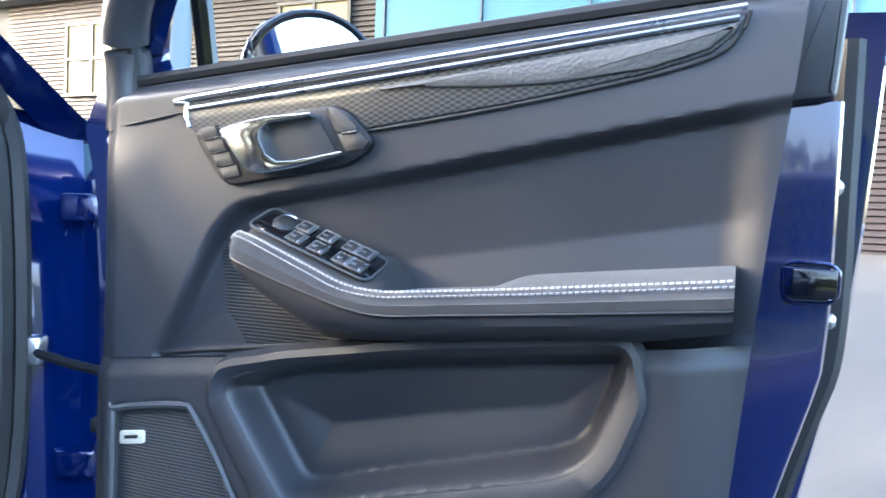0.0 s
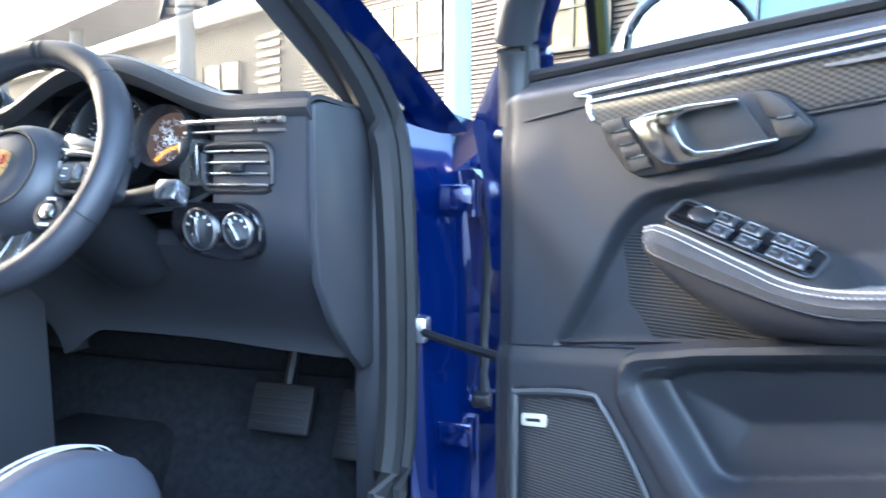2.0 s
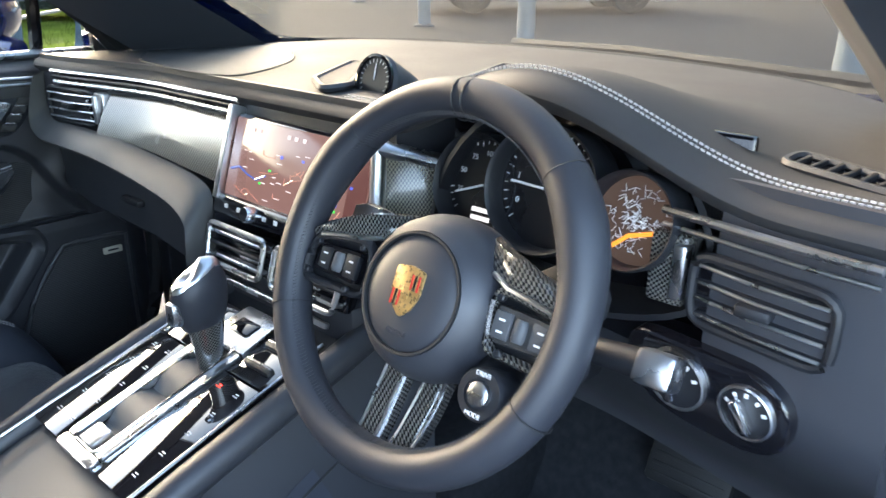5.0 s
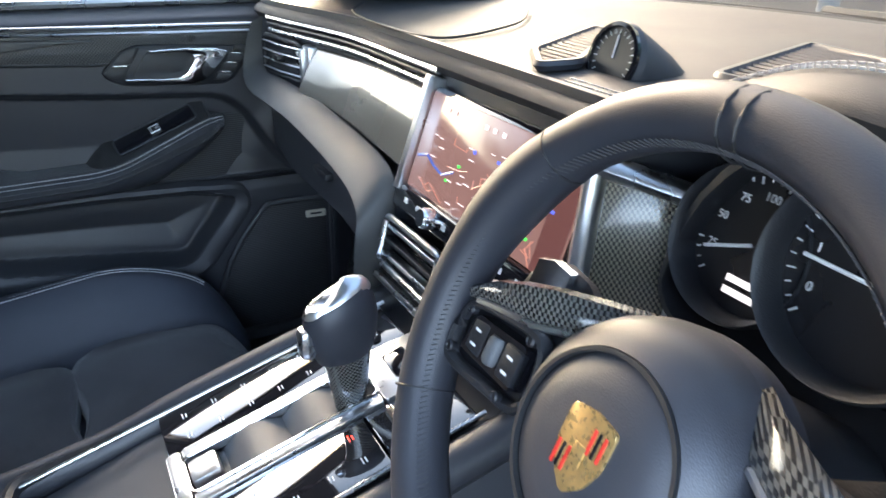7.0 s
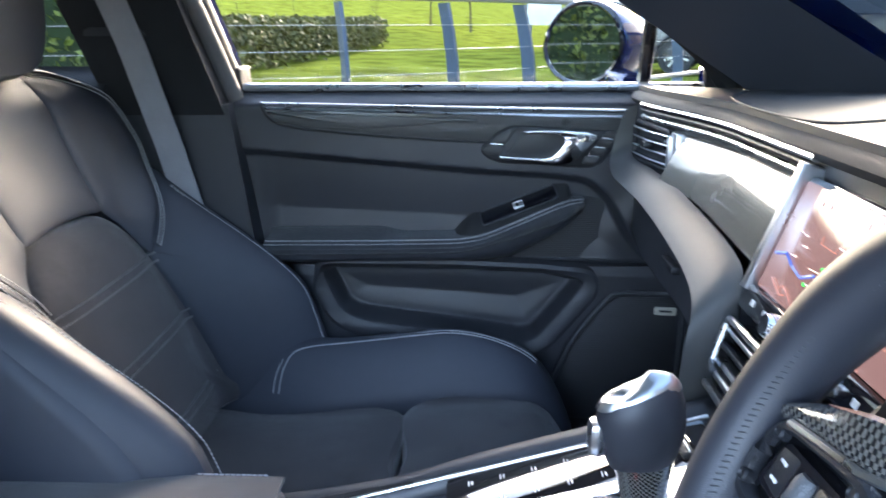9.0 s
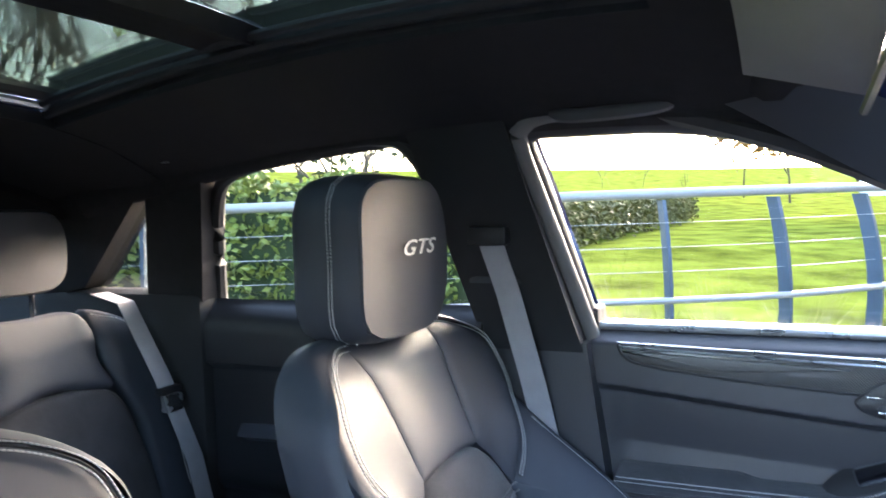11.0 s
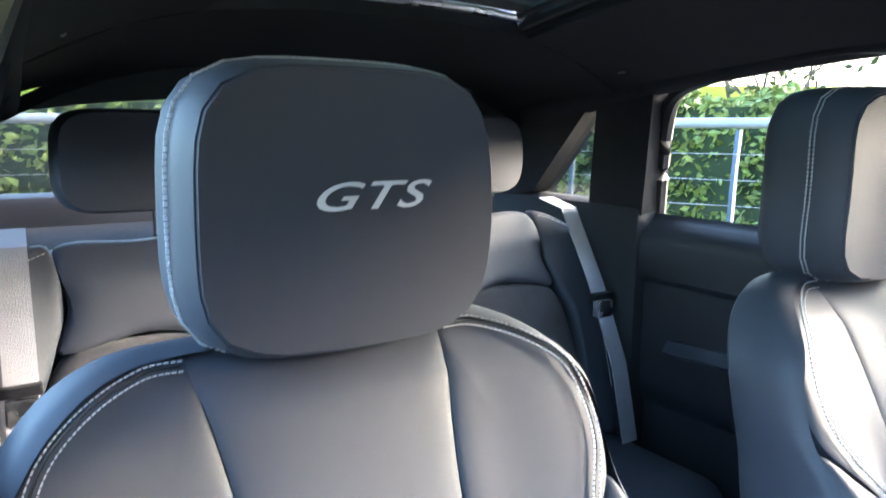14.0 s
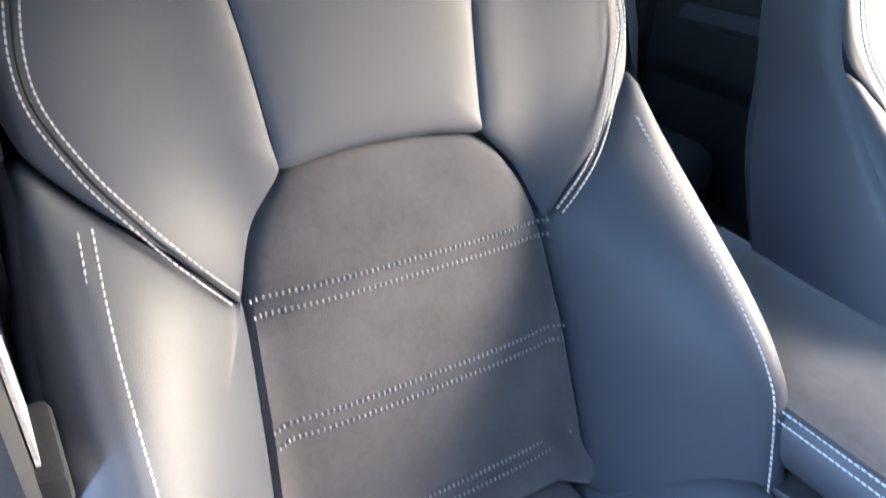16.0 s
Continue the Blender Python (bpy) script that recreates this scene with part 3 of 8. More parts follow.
def front_seat(xc, sgn, group, dy=0.0, hx=0.0, lift=0.0, cy=0.0):
    """A sports seat; sgn +1 puts the outer side towards +x."""
    seat = thing("front_seat", (xc, 0.2, 0.33), "black leather sports seat with suede insert and white stitching", "car seat", group)
    F = seat_face
    shade = LEATHER
    # back panels
    up = [(0.127, 1.130), (0.06, 1.137), (-0.06, 1.137), (-0.127, 1.130), (-0.120, 1.10), (-0.1075, 1.03), (-0.100, 0.952), (-0.098, 0.932), (-0.05, 0.936), (0.0, 0.938), (0.05, 0.936), (0.098, 0.932), (0.100, 0.952), (0.1075, 1.03), (0.120, 1.10)]
    bm = bmesh.new()
    cover(bm, up, xc, sgn, F, 0.005, 0.001)
    part("upper_panel", bm, shade, seat)
    ins = [(0.093, 0.924), (0.05, 0.931), (0.0, 0.934), (-0.05, 0.931), (-0.093, 0.924), (-0.126, 0.896), (-0.146, 0.848), (-0.155, 0.74), (-0.163, 0.63), (-0.165, 0.58), (0.0, 0.575), (0.165, 0.58), (0.163, 0.63), (0.155, 0.74), (0.146, 0.848), (0.126, 0.896)]
    bm = bmesh.new()
    cover(bm, ins, xc, sgn, F, 0.014)
    part("suede_insert", bm, SUEDE, seat, "dark grey suede centre insert")
    for s in (1, -1):
        sh = [(s * 0.129, 1.133), (s * 0.19, 1.128), (s * 0.245, 1.10), (s * 0.272, 1.055), (s * 0.279, 1.01), (s * 0.270, 0.975), (s * 0.245, 0.948), (s * 0.212, 0.918), (s * 0.178, 0.882), (s * 0.158, 0.855), (s * 0.150, 0.853), (s * 0.130, 0.897), (s * 0.0995, 0.930), (s * 0.101, 0.952), (s * 0.1085, 1.03), (s * 0.121, 1.10)]
        bm = bmesh.new()
        cover(bm, sh, xc, sgn, F, 0.006, 0.001)
        part("shoulder_panel", bm, shade, seat)
        lo = [(s * 0.150, 0.840), (s * 0.159, 0.851), (s * 0.180, 0.879), (s * 0.214, 0.914), (s * 0.248, 0.944), (s * 0.272, 0.966), (s * 0.285, 0.95), (s * 0.296, 0.88), (s * 0.306, 0.76), (s * 0.306, 0.65), (s * 0.285, 0.575), (s * 0.17, 0.575), (s * 0.167, 0.63), (s * 0.159, 0.74)]
        bm = bmesh.new()
        cover(bm, lo, xc, sgn, F, 0.016)
        part("side_bolster", bm, shade, seat)
    # shell behind the panels
    edge = [(0.0, 1.142), (0.13, 1.142), (0.20, 1.133), (0.255, 1.10), (0.285, 1.05), (0.292, 0.99), (0.292, 0.93), (0.308, 0.84), (0.318, 0.72), (0.315, 0.62), (0.28, 0.555)]
    line = smooth_line([(a, b, 0) for a, b in edge] + [(-a, b, 0) for a, b in edge[:0:-1]], 4, True)
    bm = bmesh.new()
    rings = []
    for d, k in ((0.012, 0.965), (0.002, 0.99), (-0.012, 1.0), (-0.05, 1.0), (-0.09, 0.97), (-0.12, 0.86)):
        ring = []
        for p in line:
            f0 = F(p.x * 0.985, p.y) + d
            if d < -0.03:
                f0 = (-0.155 + (1.13 - p.y) * 0.45) + d * (0.75 + 0.4 * ease(1.1, 0.8, p.y)) + 0.3 * (F(p.x * 0.985, p.y) - (-0.155 + (1.13 - p.y) * 0.45)) * (d > -0.08)
            ring.append((xc + p.x * k, f0, 0.84 + (p.y - 0.84) * (0.5 + k / 2)))
        rings.append(ring)
    loft(bm, rings, caps=False)
    bm.verts.ensure_lookup_table()
    bm.faces.new([bm.verts[i - len(line)] for i in range(len(line))])
    part("back_shell", bm, shade, seat)
    # cushion
    def cush(u, y):
        z = 0.560 + (0.05 + lift) * ease(0.25, 0.60, y) - 0.10 * ease(0.61, 0.74, y) ** 2
        return z + 0.082 * ease(0.14, 0.23, abs(u)) * ease(0.02, 0.22, y) * (1 - 0.5 * ease(0.48, 0.70, y)) - 0.07 * ease(0.245, 0.292, abs(u))
    def pad(pts, puff, name, material, label=""):
        bm = bmesh.new()
        line = smooth_line([(a, b, 0) for a, b in pts], 5, True)
        cx, my = sum(p.x for p in line) / len(line), sum(p.y for p in line) / len(line)
        vs = []
        for i in range(9):
            r = max(0.05, 1 - (1 - i / 8) ** 1.6)
            vs.append([bm.verts.new((xc + sgn * (cx + (p.x - cx) * r), cy + my + (p.y - my) * r, cush(cx + (p.x - cx) * r, my + (p.y - my) * r) + puff * (1 - r ** 4) - 0.008 * (i == 8))) for p in line])
        vs.append([bm.verts.new((v.co.x, v.co.y, v.co.z - 0.03)) for v in vs[-1]])
        bm.faces.new(vs[0])
        for a, b in zip(vs, vs[1:]):
            for i in range(len(line)):
                bm.faces.new((a[i], a[(i + 1) % len(line)], b[(i + 1) % len(line)], b[i]))
        part(name, bm, material, seat, label)
    pad([(0.155, 0.05), (0.15, 0.2), (0.148, 0.42), (0, 0.425), (-0.148, 0.42), (-0.15, 0.2), (-0.155, 0.05), (0, 0.04)], 0.012, "seat_insert", SUEDE, "dark suede seat centre")
    pad([(0.15, 0.435), (0.155, 0.61), (0.14, 0.705), (0, 0.722), (-0.14, 0.705), (-0.155, 0.61), (-0.15, 0.435), (0, 0.44)], 0.014, "thigh_panel", SUEDE)
    for s in (1, -1):
        pad([(s * 0.16, 0.10), (s * 0.24, 0.07), (s * 0.285, 0.12), (s * 0.295, 0.35), (s * 0.285, 0.59), (s * 0.25, 0.68), (s * 0.165, 0.70), (s * 0.16, 0.4)], 0.02, "cushion_bolster", shade)
    bm = bmesh.new()
    for s in (1, -1):
        row = smooth_line([(s * 0.165, 0.205, 0), (s * 0.19, 0.21, 0), (s * 0.213, 0.235, 0), (s * 0.224, 0.30, 0), (s * 0.227, 0.45, 0), (s * 0.224, 0.58, 0), (s * 0.205, 0.655, 0)], 10)
        for off in (-0.005, 0.005):
            stitches(bm, [(xc + p.x, cy + p.y, cush(p.x, p.y) + 0.018) for p in row], (0, 0.1, 0.99), pitch=0.0055, offset=off)
    part("cushion_stitching", bm, STITCH, seat, smooth=False, kind="stuff")
    bm = bmesh.new()
    box(bm, (xc - 0.285, 0.0, 0.42), (xc + 0.285, cy + 0.69, 0.535), 0.05)
    box(bm, (xc - 0.27, 0.40, 0.50), (xc + 0.27, cy + 0.685, 0.575 + lift * 0.8), 0.03)
    part("cushion_base", bm, shade, seat)
    bm = bmesh.new()
    box(bm, (xc - 0.22, 0.05, 0.32), (xc - 0.17, 0.62, 0.43), 0.01)
    part("seat_rail", bm, PLASTIC, seat)
    bm = bmesh.new()
    box(bm, (xc + 0.17, 0.05, 0.32), (xc + 0.22, 0.62, 0.43), 0.01)
    part("seat_rail", bm, PLASTIC, seat)
    # headrest
    bm = bmesh.new()
    rr = headrest_at(xc + hx, -0.195, 1.256, 0.312, 0.262, 0.125)
    loft(bm, rr)
    hr = part("headrest", bm, shade, seat)
    bm = bmesh.new()
    tube(bm, [Vector(a).lerp(Vector(b), 0.75) + Vector((0, 0.001, 0)) for a, b in zip(rr[7], rr[8])], 0.0011, 6, closed=True)
    part("headrest_piping", bm, LEATHER, hr)
    bm = bmesh.new()
    for k, f in ((5, 0.0), (5, 0.35)):
        row = [Vector(a).lerp(Vector(b), f) for a, b in zip(rr[k], rr[k + 1])]
        row = row[-13:] + row[:33]
        mid = Vector((xc, -0.195, 1.275))
        stitches(bm, row, lambda q: Vector((q.x - mid.x, 0, q.z - mid.z)).normalized(), pitch=0.0055, length=0.004)
    part("headrest_stitching", bm, STITCH, hr, smooth=False, kind="stuff")
    for dx in (-0.092, 0.092):
        bm = bmesh.new()
        tube(bm, [(xc + hx + dx, -0.175, 1.08), (xc + hx + dx, -0.19, 1.20)], 0.0065, 10)
        part("post", bm, CHROME, seat)
        bm = bmesh.new()
        lathe(bm, [(0.022, 0), (0.022, 0.006), (0.012, 0.009)], Matrix.Translation((xc + hx + dx, -0.172, 1.137)), 16)
        part("post_collar", bm, PLASTIC, seat)
    m = axes((xc + hx + 0.006, -0.1105, 1.270), (-1, 0.0, 0), (0, -0.03, 1)) @ Matrix.Diagonal((1.72, 1.0, 1.0, 1.0))
    text("embroidered_letters", "GTS", 0.0335, m, WHITE_PRINT, hr, "white embroidered letters", shear=0.42, thick=0.0003, space=1.06)
    # double stitching
    def on(u, z):
        return Vector((xc + u, F(u, z) + 0.004, z))
    nrm = (0, 0.94, 0.34)
    bm = bmesh.new()
    for s in (1, -1):
        arc = smooth_line([(s * 0.132, 1.130, 0), (s * 0.165, 1.129, 0), (s * 0.21, 1.114, 0), (s * 0.243, 1.090, 0), (s * 0.257, 1.055, 0), (s * 0.259, 1.01, 0), (s * 0.240, 0.966, 0), (s * 0.212, 0.927, 0), (s * 0.182, 0.889, 0), (s * 0.157, 0.858, 0)], 10)
        for off in (-0.0044, 0.0044):
            stitches(bm, [on(p.x, p.y) + Vector((0, 0.007, 0)) for p in arc], nrm, pitch=0.0054, length=0.0038, offset=off)
        groove = bmesh.new()
        tube(groove, [on(p.x, p.y) + Vector((0, 0.0062, 0)) for p in arc], 0.0013, 6)
        part("shoulder_seam", groove, RUBBER, seat)
        edge_line = smooth_line([(s * 0.248, 0.938, 0), (s * 0.254, 0.89, 0), (s * 0.256, 0.83, 0), (s * 0.256, 0.72, 0), (s * 0.25, 0.62, 0)], 10)
        for off in (-0.005, 0.005):
            stitches(bm, [on(p.x, p.y) + Vector((0, 0.013, 0)) for p in edge_line], (s * 0.5, 0.85, 0.1), pitch=0.006, length=0.0036, width=0.0008, offset=off)
    part("stitching", bm, STITCH, seat, "white double stitching", smooth=False, kind="stuff")
    bm = bmesh.new()
    for z in (0.843, 0.746, 0.634):
        row = [on(-0.15 + 0.30 * i / 24, z) + Vector((0, 0.009 * (1 - (abs(i - 12) / 12) ** 4), 0)) for i in range(25)]
        for off in (-0.007, 0.007):
            stitches(bm, row, nrm, pitch=0.0052, length=0.0017, width=0.0032, offset=off)
    part("insert_stitching", bm, mat("grey_thread", (0.20, 0.20, 0.205), 0.8), seat, "grey double stitching across the suede", smooth=False, kind="stuff")
    seat.location.y += dy
    return seat


front_seat(0.385, 1, "front seats", 0.0, -0.02, 0.045)
front_seat(-0.40, 1, "front seats", 0.095, 0.0, -0.02, -0.045)

# rear bench
bench = thing("rear_bench", (0, -0.7, 0.33), "black leather rear bench with stitched shoulders", "car seat")
for xc in (-0.40, 0.40):
    def rear_face(u, z):
        return -0.93 + (1.1 - z) * 0.30 + 0.03 * ease(0.14, 0.24, abs(u)) - 0.04 * ease(0.26, 0.32, abs(u)) - 0.04 * ease(1.05, 1.13, z)
    bm = bmesh.new()
    cover(bm, [(0.13, 1.115), (0, 1.12), (-0.13, 1.115), (-0.12, 1.02), (-0.14, 0.95), (0, 0.97), (0.14, 0.95), (0.12, 1.02)], xc, 1, rear_face, 0.012)
    part("upper_panel", bm, LEATHER, bench)
    bm = bmesh.new()
    cover(bm, [(0.13, 0.945), (0, 0.96), (-0.13, 0.945), (-0.17, 0.85), (-0.17, 0.62), (0, 0.6), (0.17, 0.62), (0.17, 0.85)], xc, 1, rear_face, 0.014)
    part("suede_insert", bm, SUEDE, bench)
    for s in (1, -1):
        bm = bmesh.new()
        cover(bm, [(s * 0.14, 1.118), (s * 0.21, 1.10), (s * 0.255, 1.04), (s * 0.26, 0.9), (s * 0.26, 0.62), (s * 0.185, 0.62), (s * 0.18, 0.85), (s * 0.15, 0.95), (s * 0.13, 1.02)], xc, 1, rear_face, 0.014)
        part("side_bolster", bm, LEATHER, bench)
    bm = bmesh.new()
    loft(bm, headrest_at(xc, -1.03, 1.265, 0.25, 0.19, 0.10))
    part("headrest", bm, LEATHER, bench)
    bm = bmesh.new()
    tube(bm, [(xc - 0.05, -1.02, 1.05), (xc - 0.05, -1.02, 1.2)], 0.006, 8)
    part("post", bm, CHROME, bench)
    bm = bmesh.new()
    for s in (1, -1):
        row = [(xc + p.x, rear_face(p.x, p.y) + 0.012, p.y) for p in smooth_line([(s * 0.15, 1.112, 0), (s * 0.205, 1.09, 0), (s * 0.238, 1.03, 0), (s * 0.24, 0.9, 0), (s * 0.24, 0.7, 0)], 8)]
        stitches(bm, row, (0, 0.95, 0.3), pitch=0.009, length=0.006, width=0.002)
    part("stitching", bm, STITCH, bench, "white stitching", smooth=False, kind="stuff")
bm = bmesh.new()
box(bm, (-0.68, -1.12, 0.45), (0.68, -0.98, 1.10), 0.04)
part("bench_back", bm, LEATHER, bench)
bm = bmesh.new()
box(bm, (-0.66, -0.95, 0.40), (0.66, -0.42, 0.60), 0.06, seg=4)
part("bench_cushion", bm, LEATHER, bench)
# ---- doors ----
def inside(pts, p):
    """Signed distance to a polygon's edge, positive inside."""
    x, y = p
    best, odd, k = 1e9, False, len(pts)
    for i in range(k):
        (ax, ay), (bx, by) = pts[i], pts[(i + 1) % k]
        dx, dy = bx - ax, by - ay
        t = min(max(((x - ax) * dx + (y - ay) * dy) / (dx * dx + dy * dy), 0), 1)
        best = min(best, (x - ax - t * dx) ** 2 + (y - ay - t * dy) ** 2)
        if (ay > y) != (by > y) and x < ax + (y - ay) * dx / dy:
            odd = not odd
    return math.sqrt(best) * (1 if odd else -1)


def between(table, x):
    """Straight lines through (x, value) pairs."""
    for (x0, v0), (x1, v1) in zip(table, table[1:]):
        if x <= x1:
            return v0 + (v1 - v0) * min(max((x - x0) / (x1 - x0), 0), 1)
    return table[-1][1]


HOLLOW = rounded([(0.95, 0.995), (0.727, 0.975), (0.545, 0.959), (0.434, 0.950), (0.343, 0.945), (0.262, 0.937), (0.224, 0.906), (0.186, 0.837), (0.133, 0.772), (0.40, 0.772), (0.95, 0.772)], 0.02)
POCKET = rounded([(0.744, 0.772), (0.741, 0.748), (0.712, 0.684), (0.680, 0.668), (0.463, 0.640), (0.380, 0.626), (0.348, 0.630), (0.262, 0.740), (0.270, 0.750), (0.335, 0.764), (0.50, 0.771)], 0.018)
GRILLE = rounded([(0.075, 0.722), (0.195, 0.727), (0.222, 0.712), (0.283, 0.624), (0.355, 0.46), (0.355, 0.44), (0.075, 0.44)], 0.02)


def panel_n(a, z):
    """How far the door's lining stands out from the door's middle plane."""
    if z > 0.775:
        n = 0.086 - 0.034 * ease(1.058, 1.086, z) ** 2
        d = inside(HOLLOW, (a, z))
        n -= (0.022 + 0.014 * ease(0.0, 0.16, d)) * ease(-0.004, 0.012, d) * (1 - 0.55 * ease(0.82, 0.87, a))
        n += 0.006 * bell(a - 0.12 * ease(1.0, 0.8, z), 0.085, 0.075) * ease(1.04, 0.98, z)
    else:
        n = 0.094 - 0.006 * ease(0.755, 0.775, z)
        d = inside(POCKET, (a, z))
        n -= 0.062 * ease(-0.004, 0.016, d) * (0.70 + 0.30 * ease(0.02, 0.10, d))
        n -= 0.012 * ease(-0.004, 0.004, inside(GRILLE, (a, z)))
        n -= 0.022 * ease(0.785, 0.86, a)
    return n - 0.022 * ease(0.075, 0.028, a)


def rear_edge(z):
    return 0.845 + 0.108 * max(z - 0.654, 0)


def front_door(M, name, label, driver):
    """A front door; M maps (along the door, height, inwards) to the world."""
    door = thing(name, M(0.0, 0.40, 0.0), label, "car door")

    def P(a, z, n):
        return Vector(M(a, z, n))

    def tubes(pts, r, seg=8, smooth=4):
        bm = bmesh.new()
        tube(bm, smooth_line([P(*p) for p in pts], smooth), r, seg)
        return bm

    def slab(pts, n0, n1, bevel=0.003, round_corner=0.0):
        """A polygon in (a, z) between two depths, its front edge rounded."""
        pts2 = [Vector(p) for p in (rounded(pts, round_corner) if round_corner else pts)]
        turn = sum(p.x * q.y - q.x * p.y for p, q in zip(pts2, pts2[1:] + pts2[:1]))
        small = []
        for i, p in enumerate(pts2):
            d = pts2[(i + 1) % len(pts2)] - pts2[i - 1]
            d = d.normalized() if d.length > 1e-9 else Vector((1, 0))
            small.append(p + Vector((-d.y, d.x)) * bevel * (1 if turn > 0 else -1))
        bm = bmesh.new()
        loft(bm, [[P(p.x, p.y, n0) for p in pts2], [P(p.x, p.y, n1 - bevel) for p in pts2], [P(p.x + (q.x - p.x) * 0.3, p.y + (q.y - p.y) * 0.3, n1 - bevel * 0.3) for p, q in zip(pts2, small)], [P(p.x, p.y, n1) for p in small]])
        return bm

    # lining: padded upper part and firmer lower part, parted by a step
    for nm, z0, z1, nv, tone in (("upper_lining", 0.7755, 1.086, 96, SOFT), ("lower_lining", 0.40, 0.7745, 112, SOFT)):
        bm = bmesh.new()
        grid(bm, lambda u, v: P(0.030 + (rear_edge(z0 + (z1 - z0) * v) - 0.030) * u, z0 + (z1 - z0) * v, panel_n(0.030 + (rear_edge(z0 + (z1 - z0) * v) - 0.030) * u, z0 + (z1 - z0) * v)), 230, nv)
        rim = [e for e in bm.edges if e.is_boundary]
        out = bmesh.ops.extrude_edge_only(bm, edges=rim)
        bmesh.ops.translate(bm, verts=[g for g in out["geom"] if isinstance(g, bmesh.types.BMVert)], vec=P(0.3, 0.8, -0.02) - P(0.3, 0.8, 0.03))
        part(nm, bm, tone, door)
    # raised rim round the pocket, with the pocket's inner wall
    line = [Vector((a, z)) for a, z in POCKET]
    bm, rings = bmesh.new(), []
    for i, p in enumerate(line):
        d = (line[(i + 1) % len(line)] - line[i - 1]).normalized()
        o = Vector((d.y, -d.x))
        if inside(POCKET, tuple(p + o * 0.003)) > 0:
            o = -o
        wide = 0.012 + 0.016 * ease(0.765, 0.735, p.y)
        rings.append([P(*(p + o * k), n) for k, n in ((wide + 0.010, 0.084), (wide + 0.004, 0.0965), (wide - 0.003, 0.0995), (0.006, 0.0945), (0.001, 0.0905), (-0.004, 0.074), (-0.012, 0.040), (wide, 0.060))])
    loft(bm, rings, closed=True)
    part("pocket_rim", bm, SOFT, door)
    # seam at the front, belt moulding, cover at the rear of the window
    part("lining_seam", tubes([(0.034, 1.036, panel_n(0.034, 1.036) + 0.0005), (0.09, 1.037, panel_n(0.09, 1.037) + 0.0005), (0.178, 1.043, 0.0868)], 0.0013, 5), RUBBER, door)
    part("belt_strip", tubes([(0.06, 1.094, 0.044), (0.35, 1.094, 0.046), (0.88, 1.094, 0.046)], 0.008, 8), RUBBER if driver else SATIN, door)
    part("rear_cover", slab([(0.874, 0.990), (0.920, 0.990), (0.932, 1.13), (0.880, 1.13)], 0.0, 0.058, 0.008, 0.006), SOFT, door)
    # decorative strip with two bright lines
    part("decor_strip", slab([(0.185, 1.052), (0.188, 1.030), (0.21, 1.012), (0.44, 1.0035), (0.61, 1.013), (0.752, 1.026), (0.808, 1.036), (0.829, 1.050), (0.836, 1.064)], 0.07, 0.0885, 0.002), DOOR_WEAVE, door, "grey woven metallic trim")
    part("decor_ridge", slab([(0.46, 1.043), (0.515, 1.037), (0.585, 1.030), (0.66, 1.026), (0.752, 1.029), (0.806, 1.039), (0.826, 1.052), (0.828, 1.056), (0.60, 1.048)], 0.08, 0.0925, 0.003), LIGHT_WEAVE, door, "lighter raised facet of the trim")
    part("chrome_line", tubes([(0.186, 1.052, 0.090), (0.192, 1.0565, 0.091), (0.5, 1.0625, 0.092), (0.838, 1.0695, 0.0905)], 0.0028, 8), SATIN, door)
    part("chrome_line", tubes([(0.19, 1.0455, 0.0895), (0.5, 1.0525, 0.091), (0.832, 1.0615, 0.090)], 0.0024, 6), SATIN, door)
    part("trim_edge", tubes([(0.186, 1.053, 0.088), (0.186, 1.038, 0.0885), (0.192, 1.026, 0.0885)], 0.0026, 6), SATIN, door)
    part("trim_edge", tubes([(0.40, 1.0015, 0.0875), (0.44, 1.0005, 0.0875), (0.61, 1.010, 0.0875), (0.752, 1.023, 0.0875), (0.812, 1.034, 0.0875), (0.833, 1.049, 0.0875), (0.841, 1.066, 0.0875)], 0.0017, 6), RUBBER, door)
    # handle: black bezel, recess, bright bow, keys
    part("handle_bezel", slab([(0.203, 1.020), (0.215, 1.000), (0.243, 0.966), (0.262, 0.957), (0.42, 0.966), (0.447, 0.977), (0.456, 0.990), (0.424, 1.021), (0.402, 1.031), (0.37, 1.031)], 0.07, 0.094, 0.004, 0.008), PLASTIC, door)
    part("handle_cup", slab([(0.300, 1.018), (0.298, 0.985), (0.322, 0.973), (0.410, 0.979), (0.382, 1.020)], 0.08, 0.0960, 0.0008, 0.004), CUP, door)
    bow = [(0.379, 1.0235), (0.32, 1.0245), (0.272, 1.0215), (0.254, 1.0165), (0.256, 1.009), (0.286, 0.977), (0.297, 0.969), (0.315, 0.9655), (0.36, 0.968), (0.422, 0.9765),
           (0.422, 0.9805), (0.36, 0.976), (0.335, 0.977), (0.321, 0.985), (0.309, 1.003), (0.3105, 1.012), (0.322, 1.018), (0.379, 1.0195)]
    part("door_handle", slab(bow, 0.088, 0.106, 0.0014), CHROME, door, "bright satin chrome pull handle")
